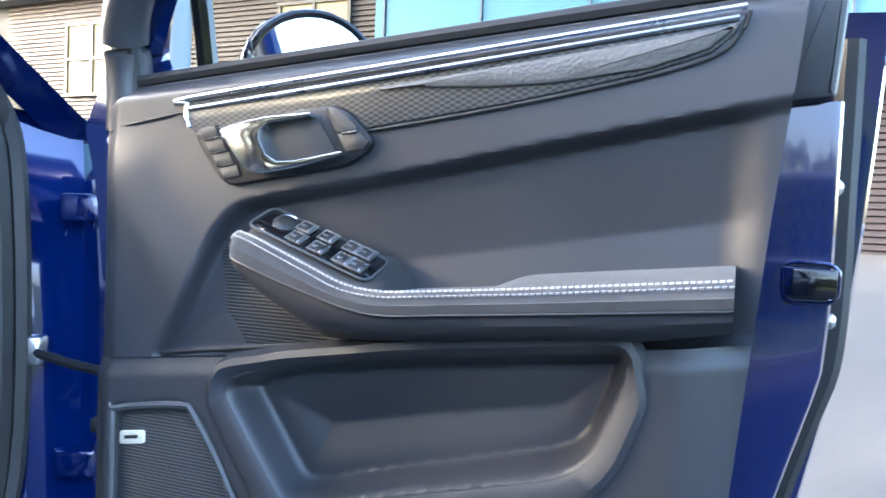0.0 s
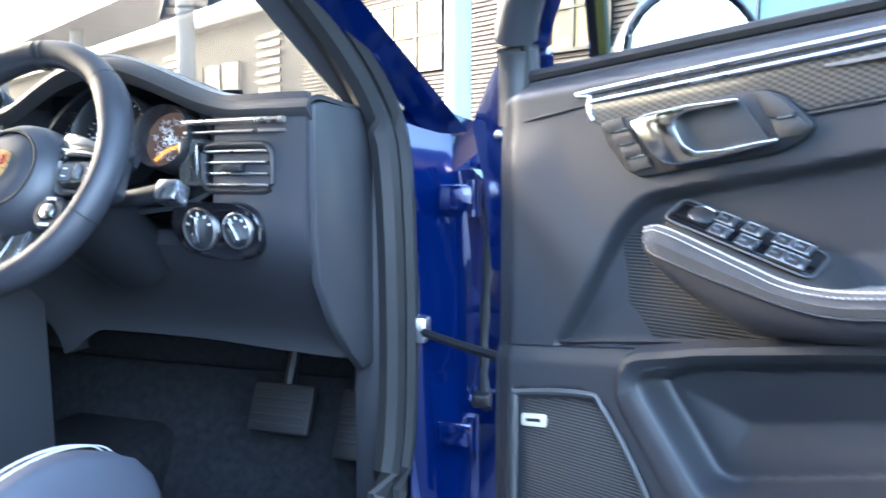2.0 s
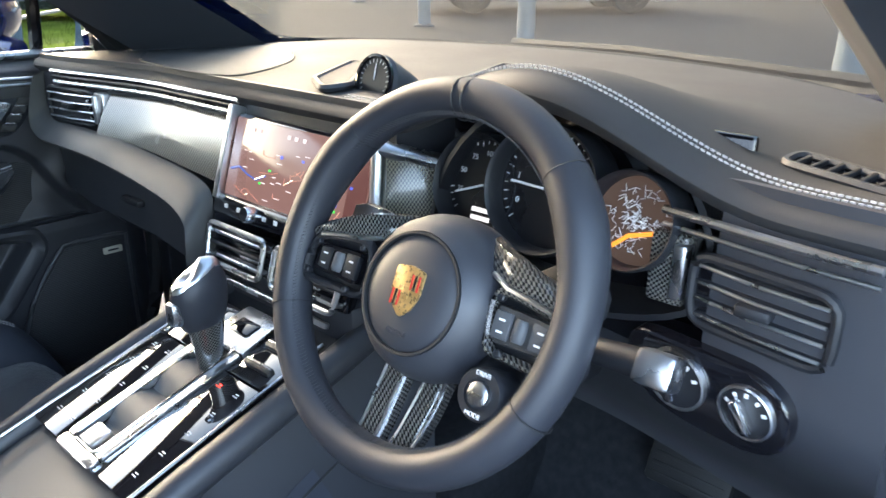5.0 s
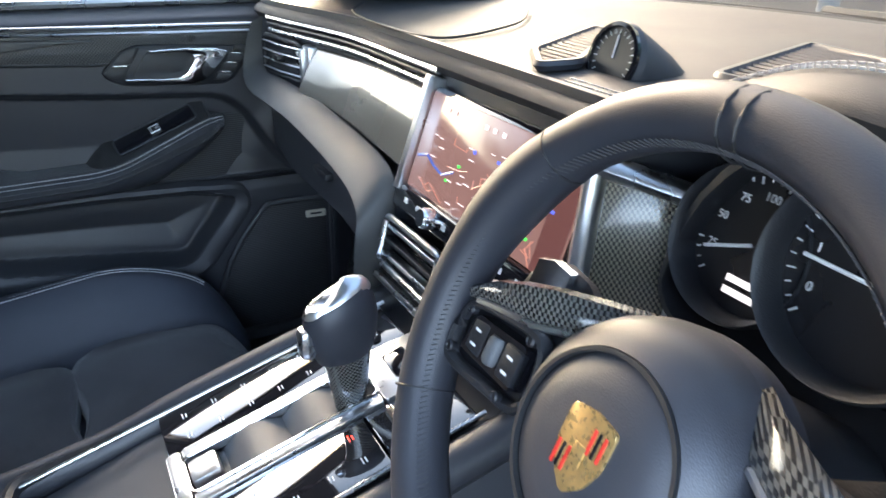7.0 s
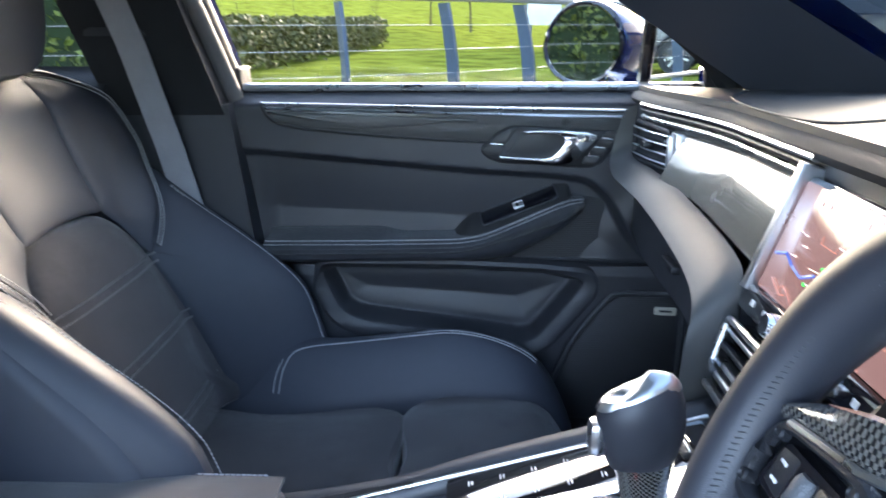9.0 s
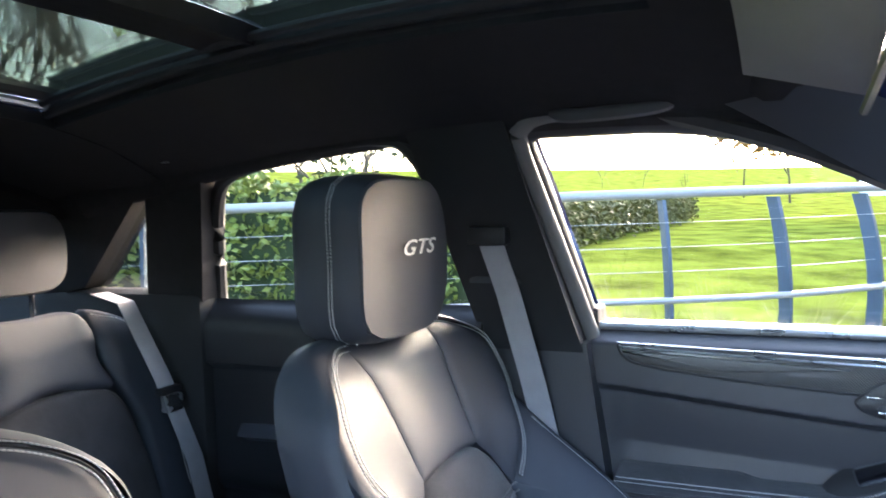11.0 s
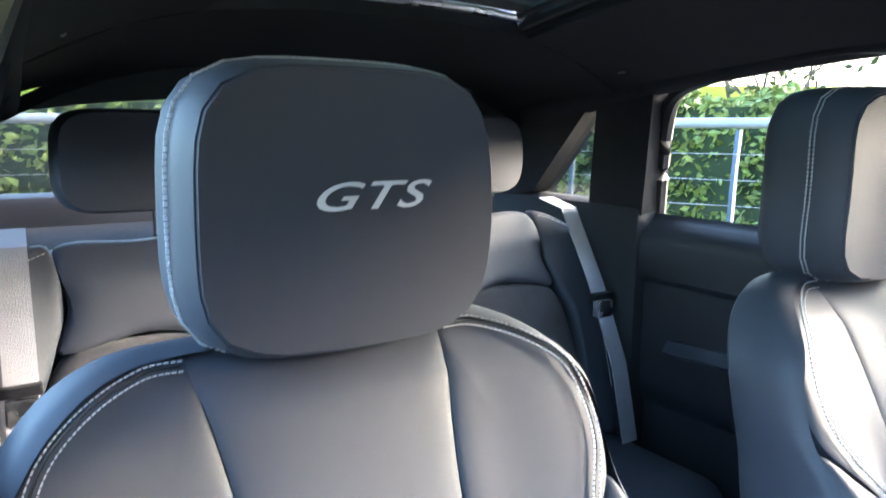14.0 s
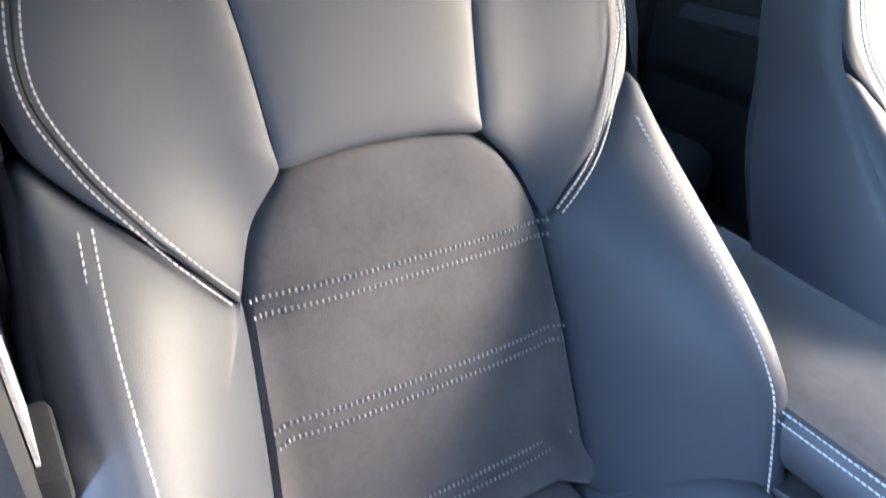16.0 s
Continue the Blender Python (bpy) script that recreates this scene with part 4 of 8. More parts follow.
    for i in range(4):
        a, z = 0.211 + 0.0115 * i, 1.0155 - 0.0150 * i
        part("memory_key", slab([(a + 0.001, z + 0.006), (a + 0.008, z - 0.0065), (a + 0.032, z - 0.004), (a + 0.026, z + 0.0085)], 0.09, 0.0962, 0.001), CUP, door)
        if i < 3:
            part("key_line", slab([(a + 0.016, z - 0.0060), (a + 0.016, z - 0.0076), (a + 0.034, z - 0.0056), (a + 0.034, z - 0.0040)], 0.09, 0.0975, 0.0002), CHROME, door)
    part("lock_key", slab([(0.392, 1.027), (0.408, 1.002), (0.430, 0.999), (0.436, 1.004), (0.422, 1.018), (0.404, 1.028)], 0.09, 0.0962, 0.001), CUP, door)
    part("lock_key", slab([(0.410, 1.000), (0.421, 0.981), (0.444, 0.981), (0.451, 0.989), (0.438, 1.000), (0.43, 0.9975)], 0.09, 0.0962, 0.001), CUP, door)
    part("key_line", slab([(0.416, 1.0005), (0.416, 0.9985), (0.436, 0.9995), (0.436, 1.0015)], 0.09, 0.0975, 0.0002), CHROME, door)
    # armrest: soft top and side, firm underside
    top_z = [(0.268, 0.899), (0.285, 0.906), (0.31, 0.902), (0.374, 0.874), (0.446, 0.843), (0.490, 0.835), (0.635, 0.832), (0.84, 0.830)]
    mid_z = [(0.268, 0.889), (0.285, 0.880), (0.305, 0.874), (0.36, 0.853), (0.453, 0.823), (0.493, 0.8145), (0.72, 0.810), (0.84, 0.808)]
    low_z = [(0.268, 0.886), (0.285, 0.866), (0.33, 0.832), (0.40, 0.795), (0.473, 0.789), (0.70, 0.786), (0.76, 0.783), (0.84, 0.788)]
    out_n = [(0.268, 0.080), (0.271, 0.098), (0.278, 0.116), (0.29, 0.131), (0.31, 0.139), (0.45, 0.145), (0.84, 0.146)]
    bm, und, rings, rings2, seams = bmesh.new(), bmesh.new(), [], [], ([], [], [])
    for i in range(65):
        t = i / 64
        a = 0.268 + 0.572 * (t ** 1.5)
        k = min(max((a - 0.268) / 0.03, 0.25), 1)
        T, B, U, n1 = (sum(between(tab, a + da) for da in (-0.014, 0.0, 0.014)) / 3 for tab in (top_z, mid_z, low_z, out_n))
        pad = 0.010 * ease(0.59, 0.64, a)
        rings.append([P(a, T + pad, 0.050), P(a, T + pad, 0.078), P(a, T + 0.4 * pad, 0.100), P(a, T, n1 - 0.018 * k), P(a, T - 0.003, n1 - 0.008 * k), P(a, T - 0.010, n1 - 0.002 * k), P(a, (T + B) / 2, n1 + 0.001), P(a, B + 0.003, n1), P(a, B, n1 - 0.004 * k), P(a, B - 0.001, 0.050)])
        n2 = n1 - 0.003 * k
        rings2.append([P(a, B - 0.001, 0.050), P(a, B - 0.001, n2), P(a, B - 0.35 * (B - U), n2 - 0.002 * k), P(a, U + 0.3 * (B - U), n2 - 0.014 * k), P(a, U, n2 - 0.040 * k), P(a, U, 0.050)])
        if a > 0.272:
            seams[0].append(P(a, T - 0.0042, n1 - 0.0062 * k))
            seams[1].append(P(a, T - 0.0005, n1 - 0.0150 * k))
            seams[2].append(P(a, B + 0.001, n1 - 0.001))
    loft(bm, rings)
    part("armrest", bm, ARM_SUEDE, door, "grey suede armrest top")
    loft(und, rings2)
    part("armrest_underside", und, SOFT, door)
    bm = bmesh.new()
    tube(bm, seams[2], 0.0016, 6)
    part("armrest_welt", bm, PLASTIC, door)
    bm = bmesh.new()
    nn = (P(0.5, 0.8, 0.2) - P(0.5, 0.8, 0.1)).normalized() * 0.7 + Vector((0, 0, 0.7))
    stitches(bm, seams[0], nn, pitch=0.0052, length=0.0036, width=0.0007)
    stitches(bm, seams[1], (0, 0, 1), pitch=0.0052, length=0.0036, width=0.0007)
    part("armrest_stitching", bm, STITCH, door, smooth=False, kind="stuff")
    # switch block sunk in the armrest's slope, ending in a dark wedge
    bm = bmesh.new()
    loft(bm, [[P(a, z - 0.03, 0.056), P(a, z + 0.019 * k, 0.058), P(a, z + 0.024 * k, 0.062), P(a, z + 0.022 * k, 0.066), P(a, z - 0.001 * k, 0.110), P(a, z - 0.006, 0.116), P(a, z - 0.03, 0.116)] for a, z, k in ((0.290, 0.896, 0.5), (0.298, 0.902, 1), (0.32, 0.901, 1), (0.374, 0.878, 1), (0.446, 0.848, 1), (0.470, 0.843, 1), (0.484, 0.836, 0.8), (0.505, 0.822, 0.4))])
    part("switch_block", bm, CUP, door)
    def on_block(a, dn, dz=0.0):
        along = P(a + 0.1, 0.8 - 0.040, dn) - P(a, 0.8, dn)
        inward = P(a, 0.8 - 0.052, dn + 0.1) - P(a, 0.8, dn)
        if along.cross(inward).z < 0:
            inward = -inward
        return axes(P(a, between([(0.30, 0.9035), (0.32, 0.9005), (0.46, 0.8445)], a) + 0.012 + (0.088 - dn) * 0.52 + dz, dn), along, inward)
    bm = bmesh.new()
    box(bm, (-0.070, -0.021, -0.003), (0.070, 0.018, 0.002), 0.003, on_block(0.385, 0.088))
    part("switch_plate", bm, GLOSS, door)
    bm = bmesh.new()
    m = on_block(0.385, 0.088)
    tube(bm, [m @ Vector((x, y, 0.0022)) for x, y in rounded([(-0.072, -0.022), (0.072, -0.022), (0.072, 0.019), (-0.072, 0.019)], 0.010)], 0.0012, 6, closed=True)
    part("plate_rim", bm, GREY_PLASTIC, door)
    if driver:
        bm = bmesh.new()
        lathe(bm, [(0.0125, 0), (0.0125, 0.003), (0.010, 0.0045), (0.004, 0.0050), (0.001, 0.0050)], on_block(0.336, 0.084, 0.001), 20)
        part("mirror_knob", bm, CUP, door)
        bm = bmesh.new()
        m = on_block(0.336, 0.084, 0.004)
        tube(bm, [m @ Vector((0.0125 * math.cos(q), 0.0125 * math.sin(q), 0)) for q in (math.pi * j / 8 for j in range(16))], 0.0011, 6, closed=True)
        part("knob_ring", bm, CHROME, door)
    for a, dn in (((0.362, 0.078), (0.362, 0.098), (0.392, 0.078), (0.392, 0.099), (0.425, 0.078), (0.425, 0.099), (0.443, 0.078), (0.443, 0.099)) if driver else ((0.385, 0.088),)):
        m = on_block(a, dn)
        bm = bmesh.new()
        box(bm, (-0.0085, -0.0075, -0.002), (0.0085, 0.0075, 0.0055), 0.002, m)
        key = part("window_switch", bm, CUP, door)
        bm = bmesh.new()
        box(bm, (0.0045, -0.007, 0.0050), (0.0075, 0.007, 0.0068), 0.0007, m)
        box(bm, (-0.007, -0.0015, 0.0052), (-0.001, 0.0015, 0.0060), 0.0003, m)
        tube(bm, [m @ Vector((x, y, 0.0052)) for x, y in ((-0.0085, -0.0075), (0.0085, -0.0075), (0.0085, 0.0075), (-0.0085, 0.0075))], 0.0009, 6, closed=True)
        part("switch_edge", bm, SATIN, key)
    # ribbed triangle ahead of the armrest, speaker cover with badge plate
    part("tweeter_cover", slab([(0.150, 0.784), (0.232, 0.897), (0.30, 0.905), (0.42, 0.81), (0.42, 0.784)], 0.04, 0.0640, 0.001), SPEAKER, door, "ribbed black speaker cover")
    part("ledge_line", tubes([(0.135, 0.779, 0.079), (0.28, 0.782, 0.073), (0.46, 0.785, 0.073)], 0.0025, 6), PLASTIC, door)
    part("speaker_cover", slab([(0.086, 0.711), (0.19, 0.716), (0.213, 0.703), (0.273, 0.62), (0.34, 0.455), (0.086, 0.455)], 0.05, 0.084, 0.002, 0.014), SPEAKER, door, "ribbed dark grey speaker cover")
    part("speaker_rim", tubes([(0.079, 0.46, 0.089), (0.079, 0.70, 0.091), (0.085, 0.7195, 0.092), (0.192, 0.7245, 0.093), (0.219, 0.710, 0.093), (0.281, 0.622, 0.093), (0.345, 0.46, 0.093)], 0.0040, 6), GREY_PLASTIC, door)
    part("speaker_badge", slab([(0.087, 0.693), (0.087, 0.678), (0.128, 0.679), (0.128, 0.694)], 0.07, 0.0875, 0.001, 0.004), mat("cream_badge", (0.62, 0.58, 0.48), 0.4), door, "small cream badge plate")
    part("badge_bar", slab([(0.096, 0.688), (0.096, 0.684), (0.119, 0.685), (0.119, 0.689)], 0.07, 0.0880, 0.0003), PLASTIC, door)
    # painted shut face at the rear, rubber seal, outer skin behind it
    shut = [(0.40, 0.855), (0.50, 0.862), (0.60, 0.876), (0.66, 0.896), (0.74, 0.924), (0.80, 0.929), (0.99, 0.930)]
    bm = bmesh.new()
    loft(bm, [[P(0.80, z, 0.036), P(A - 0.010, z, 0.036), P(A - 0.003, z, 0.033), P(A, z, 0.026), P(A + 0.002, z, -0.02), P(A + 0.004, z, -0.060), P(A - 0.02, z, -0.060), P(0.80, z, 0.0)] for z, A in [(0.40 + 0.59 * i / 24, between(shut, 0.40 + 0.59 * i / 24)) for i in range(25)]])
    part("shut_face", bm, PAINT, door, "glossy deep blue shut face")
    part("edge_seal", tubes([(between(shut, z) + 0.012, z, -0.048) for z in (1.06, 0.99, 0.90, 0.80, 0.74, 0.70, 0.66, 0.62, 0.55, 0.45)], 0.0125, 8, 3), RUBBER, door)
    bm = bmesh.new()
    rings = []
    for z, a0, a1, n in ((0.36, 0.02, 0.865, -0.085), (0.42, -0.01, 0.895, -0.11), (0.60, -0.02, 0.925, -0.128), (0.74, -0.02, 0.962, -0.134), (0.85, -0.02, 0.975, -0.134), (0.95, -0.02, 0.982, -0.128), (1.05, -0.015, 0.986, -0.112), (1.085, 0.0, 0.988, -0.095)):
        rings.append([P(a0, z, 0.0), P(a0, z, n + 0.03), P(a0 + 0.015, z, n), P((a0 + a1) / 2, z, n - 0.008), P(a1 - 0.008, z, n), P(a1, z, n + 0.010), P(a1 - 0.006, z, n + 0.032), P(a1 - 0.05, z, n + 0.05), P(a0 + 0.05, z, 0.0)])
    loft(bm, rings)
    part("door_skin", bm, PAINT, door, "glossy deep blue door skin")
    bm = bmesh.new()
    vs = [(a, z) for a, z in rounded([(-0.022, 0.86), (-0.040, 0.98), (-0.064, 1.055), (-0.03, 1.108), (0.018, 1.165), (0.052, 1.12), (0.045, 0.86)], 0.01)]
    loft(bm, [[P(a, z, n) for a, z in vs] for n in (-0.03, 0.018, 0.022)])
    sail = part("front_sail", bm, PAINT, door, "dark blue painted front corner of the door")
    bm = bmesh.new()
    lathe(bm, [(0.006, 0), (0.006, 0.002), (0.003, 0.004), (0.001, 0.004)], axes(P(-0.012, 1.035, 0.021), P(1, 0, 0) - P(0, 0, 0), P(0, 1, 0) - P(0, 0, 0)), 12)
    part("screw", bm, SATIN, sail)
    bm = bmesh.new()
    m = axes(P(0.911, 0.821, 0.036), P(0.911, 0.921, 0.036) - P(0.911, 0.821, 0.036), P(1.011, 0.821, 0.036) - P(0.911, 0.821, 0.036))
    box(bm, (-0.012, -0.017, -0.010), (0.012, 0.017, 0.0015), 0.002, m)
    latch = part("door_latch", bm, GLOSS, door, "black metal latch")
    bm = bmesh.new()
    box(bm, (-0.003, -0.010, 0.0), (0.004, 0.010, 0.0030), 0.001, m)
    part("latch_claw", bm, PLASTIC, latch)
    bm = bmesh.new()
    tube(bm, [m @ Vector((x, y, 0.001)) for x, y in rounded([(-0.017, -0.023), (0.017, -0.023), (0.016, 0.018), (-0.016, 0.018)], 0.010)], 0.004, 8, closed=True, flat=0.5)
    part("latch_dent", bm, PAINT, latch)
    for z in (0.905, 0.785):
        bm = bmesh.new()
        lathe(bm, [(0.007, 0), (0.007, 0.003), (0.004, 0.006), (0.001, 0.006)], axes(P(0.930, z, -0.005), P(0, 1, 0) - P(0, 0, 0), P(0, 0, 1) - P(0, 0, 0)), 12)
        part("screw", bm, SATIN, door)
    # window frame leaning inwards, glass, mirror post
    def lean(z):
        return 0.035 + 0.41 * max(z - 1.10, 0)
    fr = [(0.036, 1.04), (0.038, 1.11), (0.046, 1.15), (0.075, 1.192), (0.12, 1.228), (0.25, 1.300), (0.42, 1.385), (0.56, 1.435), (0.72, 1.464), (0.88, 1.470), (0.965, 1.470), (0.986, 1.452), (0.965, 1.36), (0.93, 1.20), (0.905, 1.09)]
    line = smooth_line([P(a, z, lean(z)) for a, z in fr], 4)
    bm = bmesh.new()
    tube(bm, line, 0.026, 12)
    part("window_frame", bm, SOFT, door)
    bm = bmesh.new()
    tube(bm, [p + (P(0.022, 0, 0.012) - P(0, 0, 0)) for p in line[2:]], 0.006, 8)
    part("frame_seal", bm, RUBBER, door)
    bm = bmesh.new()
    tube(bm, [p - (P(0.0, 0, 0.045) - P(0, 0, 0)) for p in line], 0.021, 8)
    part("frame_outer", bm, PAINT, door)
    part("mirror_post", tubes([(0.166, 1.08, 0.026), (0.164, 1.22, 0.055)], 0.0125, 8, 2), GLOSS, door)
    bm = bmesh.new()
    vs = [bm.verts.new(P(a, z, lean(z) - 0.012)) for a, z in fr[1:]]
    bm.faces.new(vs)
    o = part("window_pane", bm, GLASS, door)
    o.visible_shadow = False
    return door


HX, HY, HA = 0.80, 1.06, radians(24)
UX, NX = Vector((math.cos(HA), -math.sin(HA), 0)), Vector((-math.sin(HA), -math.cos(HA), 0))


def driver_map(a, z, n):
    p = Vector((HX, HY, 0)) + UX * (0.17 + 0.84 * a) + NX * (0.085 + (n - 0.085) * 0.9)
    return (p.x, p.y, z + 0.015 + (0.10 - 0.03 * ease(0.85, 1.05, z)) * a)


def passenger_map(a, z, n):
    return (-0.815 + n, 1.06 - a, z)


front_door(driver_map, "driver_door", "open blue car door with black leather lining and carbon trim", True)
front_door(passenger_map, "passenger_door", "closed car door with black leather lining and carbon trim", False)


def wing_mirror(M, name, along=0.245, height=1.163):
    """Oval blue mirror housing on the door's front corner, its glass turned in towards the driver."""
    mirror = thing(name, M(0.16, 1.09, -0.08), "blue wing mirror with oval glass", "wing mirror")
    turn = radians(35)

    def P(h, z, g):
        """Across the glass, up, and out of its face."""
        return Vector(M(along - h * math.sin(turn) + g * math.cos(turn), height + z, -0.165 + h * math.cos(turn) + g * math.sin(turn)))

    def oval(k, g, dz=0.0):
        return [P(0.115 * k * math.cos(q) * (1 - 0.12 * math.sin(q) * (math.cos(q) < 0)), 0.083 * k * math.sin(q) + dz, g) for q in (2 * math.pi * j / 32 for j in range(32))]

    bm = bmesh.new()
    loft(bm, [oval(0.30, -0.125), oval(0.62, -0.112), oval(0.86, -0.08), oval(0.98, -0.04), oval(1.04, -0.004), oval(1.03, 0.006), oval(0.95, 0.006)])
    part("mirror_housing", bm, PAINT, mirror)
    bm = bmesh.new()
    tube(bm, oval(0.955, 0.006), 0.006, 8, closed=True)
    part("mirror_rim", bm, GLOSS, mirror)
    bm = bmesh.new()
    loft(bm, [oval(0.93, 0.004), oval(0.93, 0.0075)])
    part("mirror_glass", bm, MIRROR, mirror)
    bm = bmesh.new()
    tube(bm, [Vector(M(0.17, 1.09, -0.05)), Vector(M(0.19, 1.10, -0.10)), P(0.03, -0.06, -0.05)], 0.024, 10)
    part("mirror_foot", bm, PAINT, mirror)


wing_mirror(driver_map, "driver_mirror", 0.205, 1.125)
wing_mirror(passenger_map, "passenger_mirror")


def rear_door(s, name):
    """Closed rear door seen from inside."""
    door = thing(name, (s * 0.76, -0.4, 0.40), "closed rear car door with black lining", "car door")
    bm = bmesh.new()
    def f(u, v):
        y, z = -0.80 + 0.77 * u, 0.42 + 0.70 * v
        x = 0.712 + 0.025 * ease(1.085, 1.12, z) - 0.016 * ease(0.985, 1.005, z) * ease(1.10, 1.07, z)
        x += 0.020 * ease(0.72, 0.68, z)
        return (s * x, y, z)
    grid(bm, f, 30, 60)
    thicken(bm, 0.03)
    part("door_lining", bm, PLASTIC, door)
    bm = bmesh.new()
    tube(bm, [(s * 0.694, -0.665, 1.082), (s * 0.694, -0.12, 1.075)], 0.0045, 8)
    part("chrome_line", bm, CHROME, door)
    bm = bmesh.new()
    prism(bm, [(-0.66, 1.072), (-0.12, 1.066), (-0.12, 1.02), (-0.45, 1.018), (-0.60, 1.04)], 0.008, axes((s * 0.702, 0, 0), (0, 1, 0), (0, 0, 1)) @ Matrix.Translation((0, 0, -0.004)), 0.002)
    part("decor_strip", bm, DOOR_WEAVE, door)
    bm = bmesh.new()
    loft(bm, [[(s * 0.72, y, z), (s * (0.72 - w), y, z), (s * (0.715 - w), y, z - 0.03), (s * 0.72, y, z - 0.075)] for y, z, w in ((-0.70, 0.84, 0.02), (-0.62, 0.85, 0.045), (-0.40, 0.865, 0.055), (-0.22, 0.90, 0.05), (-0.14, 0.92, 0.02))])
    part("armrest", bm, LEATHER, door)
    bm = bmesh.new()
    prism(bm, rounded([(-0.66, 0.72), (-0.58, 0.74), (-0.40, 0.70), (-0.42, 0.60), (-0.62, 0.60)], 0.03), 0.010, axes((s * 0.716, 0, 0), (0, 1, 0), (0, 0, 1)) @ Matrix.Translation((0, 0, -0.005)), 0.003)
    part("speaker_cover", bm, SPEAKER, door)
    bm = bmesh.new()
    box(bm, (s * 0.752 - 0.02, -0.76, 1.108), (s * 0.752 + 0.02, -0.01, 1.124), 0.006)
    part("belt_strip", bm, SATIN, door, "bright belt strip")
    bm = bmesh.new()
    tube(bm, smooth_line([(s * 0.742, -0.738, 1.11), (s * 0.70, -0.70, 1.22), (s * 0.652, -0.650, 1.36), (s * 0.628, -0.600, 1.412), (s * 0.612, -0.50, 1.436), (s * 0.604, -0.35, 1.456), (s * 0.604, -0.20, 1.466), (s * 0.618, -0.138, 1.44), (s * 0.665, -0.085, 1.32), (s * 0.745, -0.010, 1.11)], 5), 0.016, 8)
    part("window_frame", bm, RUBBER, door)
    bm = bmesh.new()
    vs = [bm.verts.new((s * side_x(z) , y, z)) for y, z in ((-0.735, 1.11), (-0.005, 1.11), (-0.145, 1.46), (-0.50, 1.44), (-0.62, 1.41))]
    bm.faces.new(vs)
    o = part("window_pane", bm, REAR_GLASS, door)
    o.visible_shadow = False
    bm = bmesh.new()
    box(bm, (s * 0.85 - 0.06, -0.86, 0.40), (s * 0.85 + 0.06, -0.03, 1.06), 0.03)
    part("door_skin", bm, PAINT, door)


rear_door(1, "rear_door_driver_side")
rear_door(-1, "rear_door_passenger_side")
# ---- dashboard ----
dash = thing("dashboard", (0, 1.2, 0.6), "black leather dashboard with silver and carbon trim", "dashboard")


def dash_y(x):
    """The rear lip's distance, drawn back towards both doors."""
    return 0.925 - 0.055 * ease(0.35, 0.72, abs(x)) - 0.035 * bell(x, 0.37, 0.24)


def dash_top(x, v):
    """Cover from the windscreen (v = 0) to under the rear lip (v = 1)."""
    lip = dash_y(x)
    lip -= 0.010
    hump = 0.066 * bell(x, 0.37, 0.25)
    crown = 1.099
    far = 1.58 - 0.33 * (x / 0.72) ** 2
    if v < 0.72:
        t = v / 0.72
        y = far + (lip + 0.045 - far) * t
        z = 1.108 - 0.015 * ease(0.4, 0.7, abs(x)) * (1 - t) + (crown - 1.108) * math.sin(t * math.pi / 2) + hump * ease(0.35, 1.0, t)
        return (x, y, z)
    t = (v - 0.72) / 0.28
    a = t * math.pi * 0.75
    return (x, lip + 0.045 - 0.045 * math.sin(min(a, math.pi / 2)) + 0.02 * max(a - math.pi / 2, 0), crown + hump - 0.020 * (1 - math.cos(a)))


bm = bmesh.new()
grid(bm, lambda u, v: dash_top((u - 0.5) * 1.44, v), 96, 40)
thicken(bm, 0.006)
part("dash_cover", bm, DASH_SKIN, dash, "black leather dash cover")
bm = bmesh.new()
row = [Vector(dash_top(-0.10 + 0.80 * i / 80, 0.76)) + Vector((0, 0, 0.001)) for i in range(16, 81)]
for off in (-0.003, 0.003):
    stitches(bm, row, (0, -0.3, 0.95), pitch=0.0055, length=0.0036, width=0.0008, offset=off)
part("dash_stitching", bm, STITCH, dash, "white double stitching", smooth=False, kind="stuff")
# body below the cover
bm = bmesh.new()


def dash_body(u, v):
    x = (u - 0.5) * 1.43
    lip = dash_y(x) + 0.035 * bell(x, 0.37, 0.24)
    y0 = lip + 0.012
    zs = 1.10 - (0.42 - 0.055 * ease(0.12, 0.22, x)) * v
    y = y0 - 0.012 * math.sin(v * math.pi * 0.7) + 0.14 * ease(0.45, 1.0, v) + (0.06 * ease(0.25, 0.6, v) if x < 0.12 else 0.0)
    y += 0.15 * ease(0.165, 0.185, x) * ease(0.565, 0.545, x) * ease(0.905, 0.925, zs)
    return (x, y, zs)


grid(bm, dash_body, 72, 40)
thicken(bm, 0.01)
part("dash_body", bm, SOFT, dash)
# end caps at the door openings
for s in (1, -1):
    bm = bmesh.new()
    prism(bm, [(0.875, 1.085), (0.90, 1.09), (1.3, 1.09), (1.3, 0.715), (1.018, 0.715), (0.98, 0.745), (0.925, 0.80), (0.886, 0.86), (0.876, 0.92), (0.876, 1.0)], 0.012, axes((s * 0.712, 0, 0), (0, 1, 0), (0, 0, 1)), 0.003)
    part("dash_end_cap", bm, SOFT, dash)

# passenger side: trim panel, bright lines, padded sweep round the outlet and down to the stack
def trim_face(u, v):
    x = -0.505 + 0.360 * u
    return (x, dash_y(x) + 0.006 - 0.046 * v ** 0.65, 1.050 + 0.002 * u - (0.068 + 0.029 * u) * v)


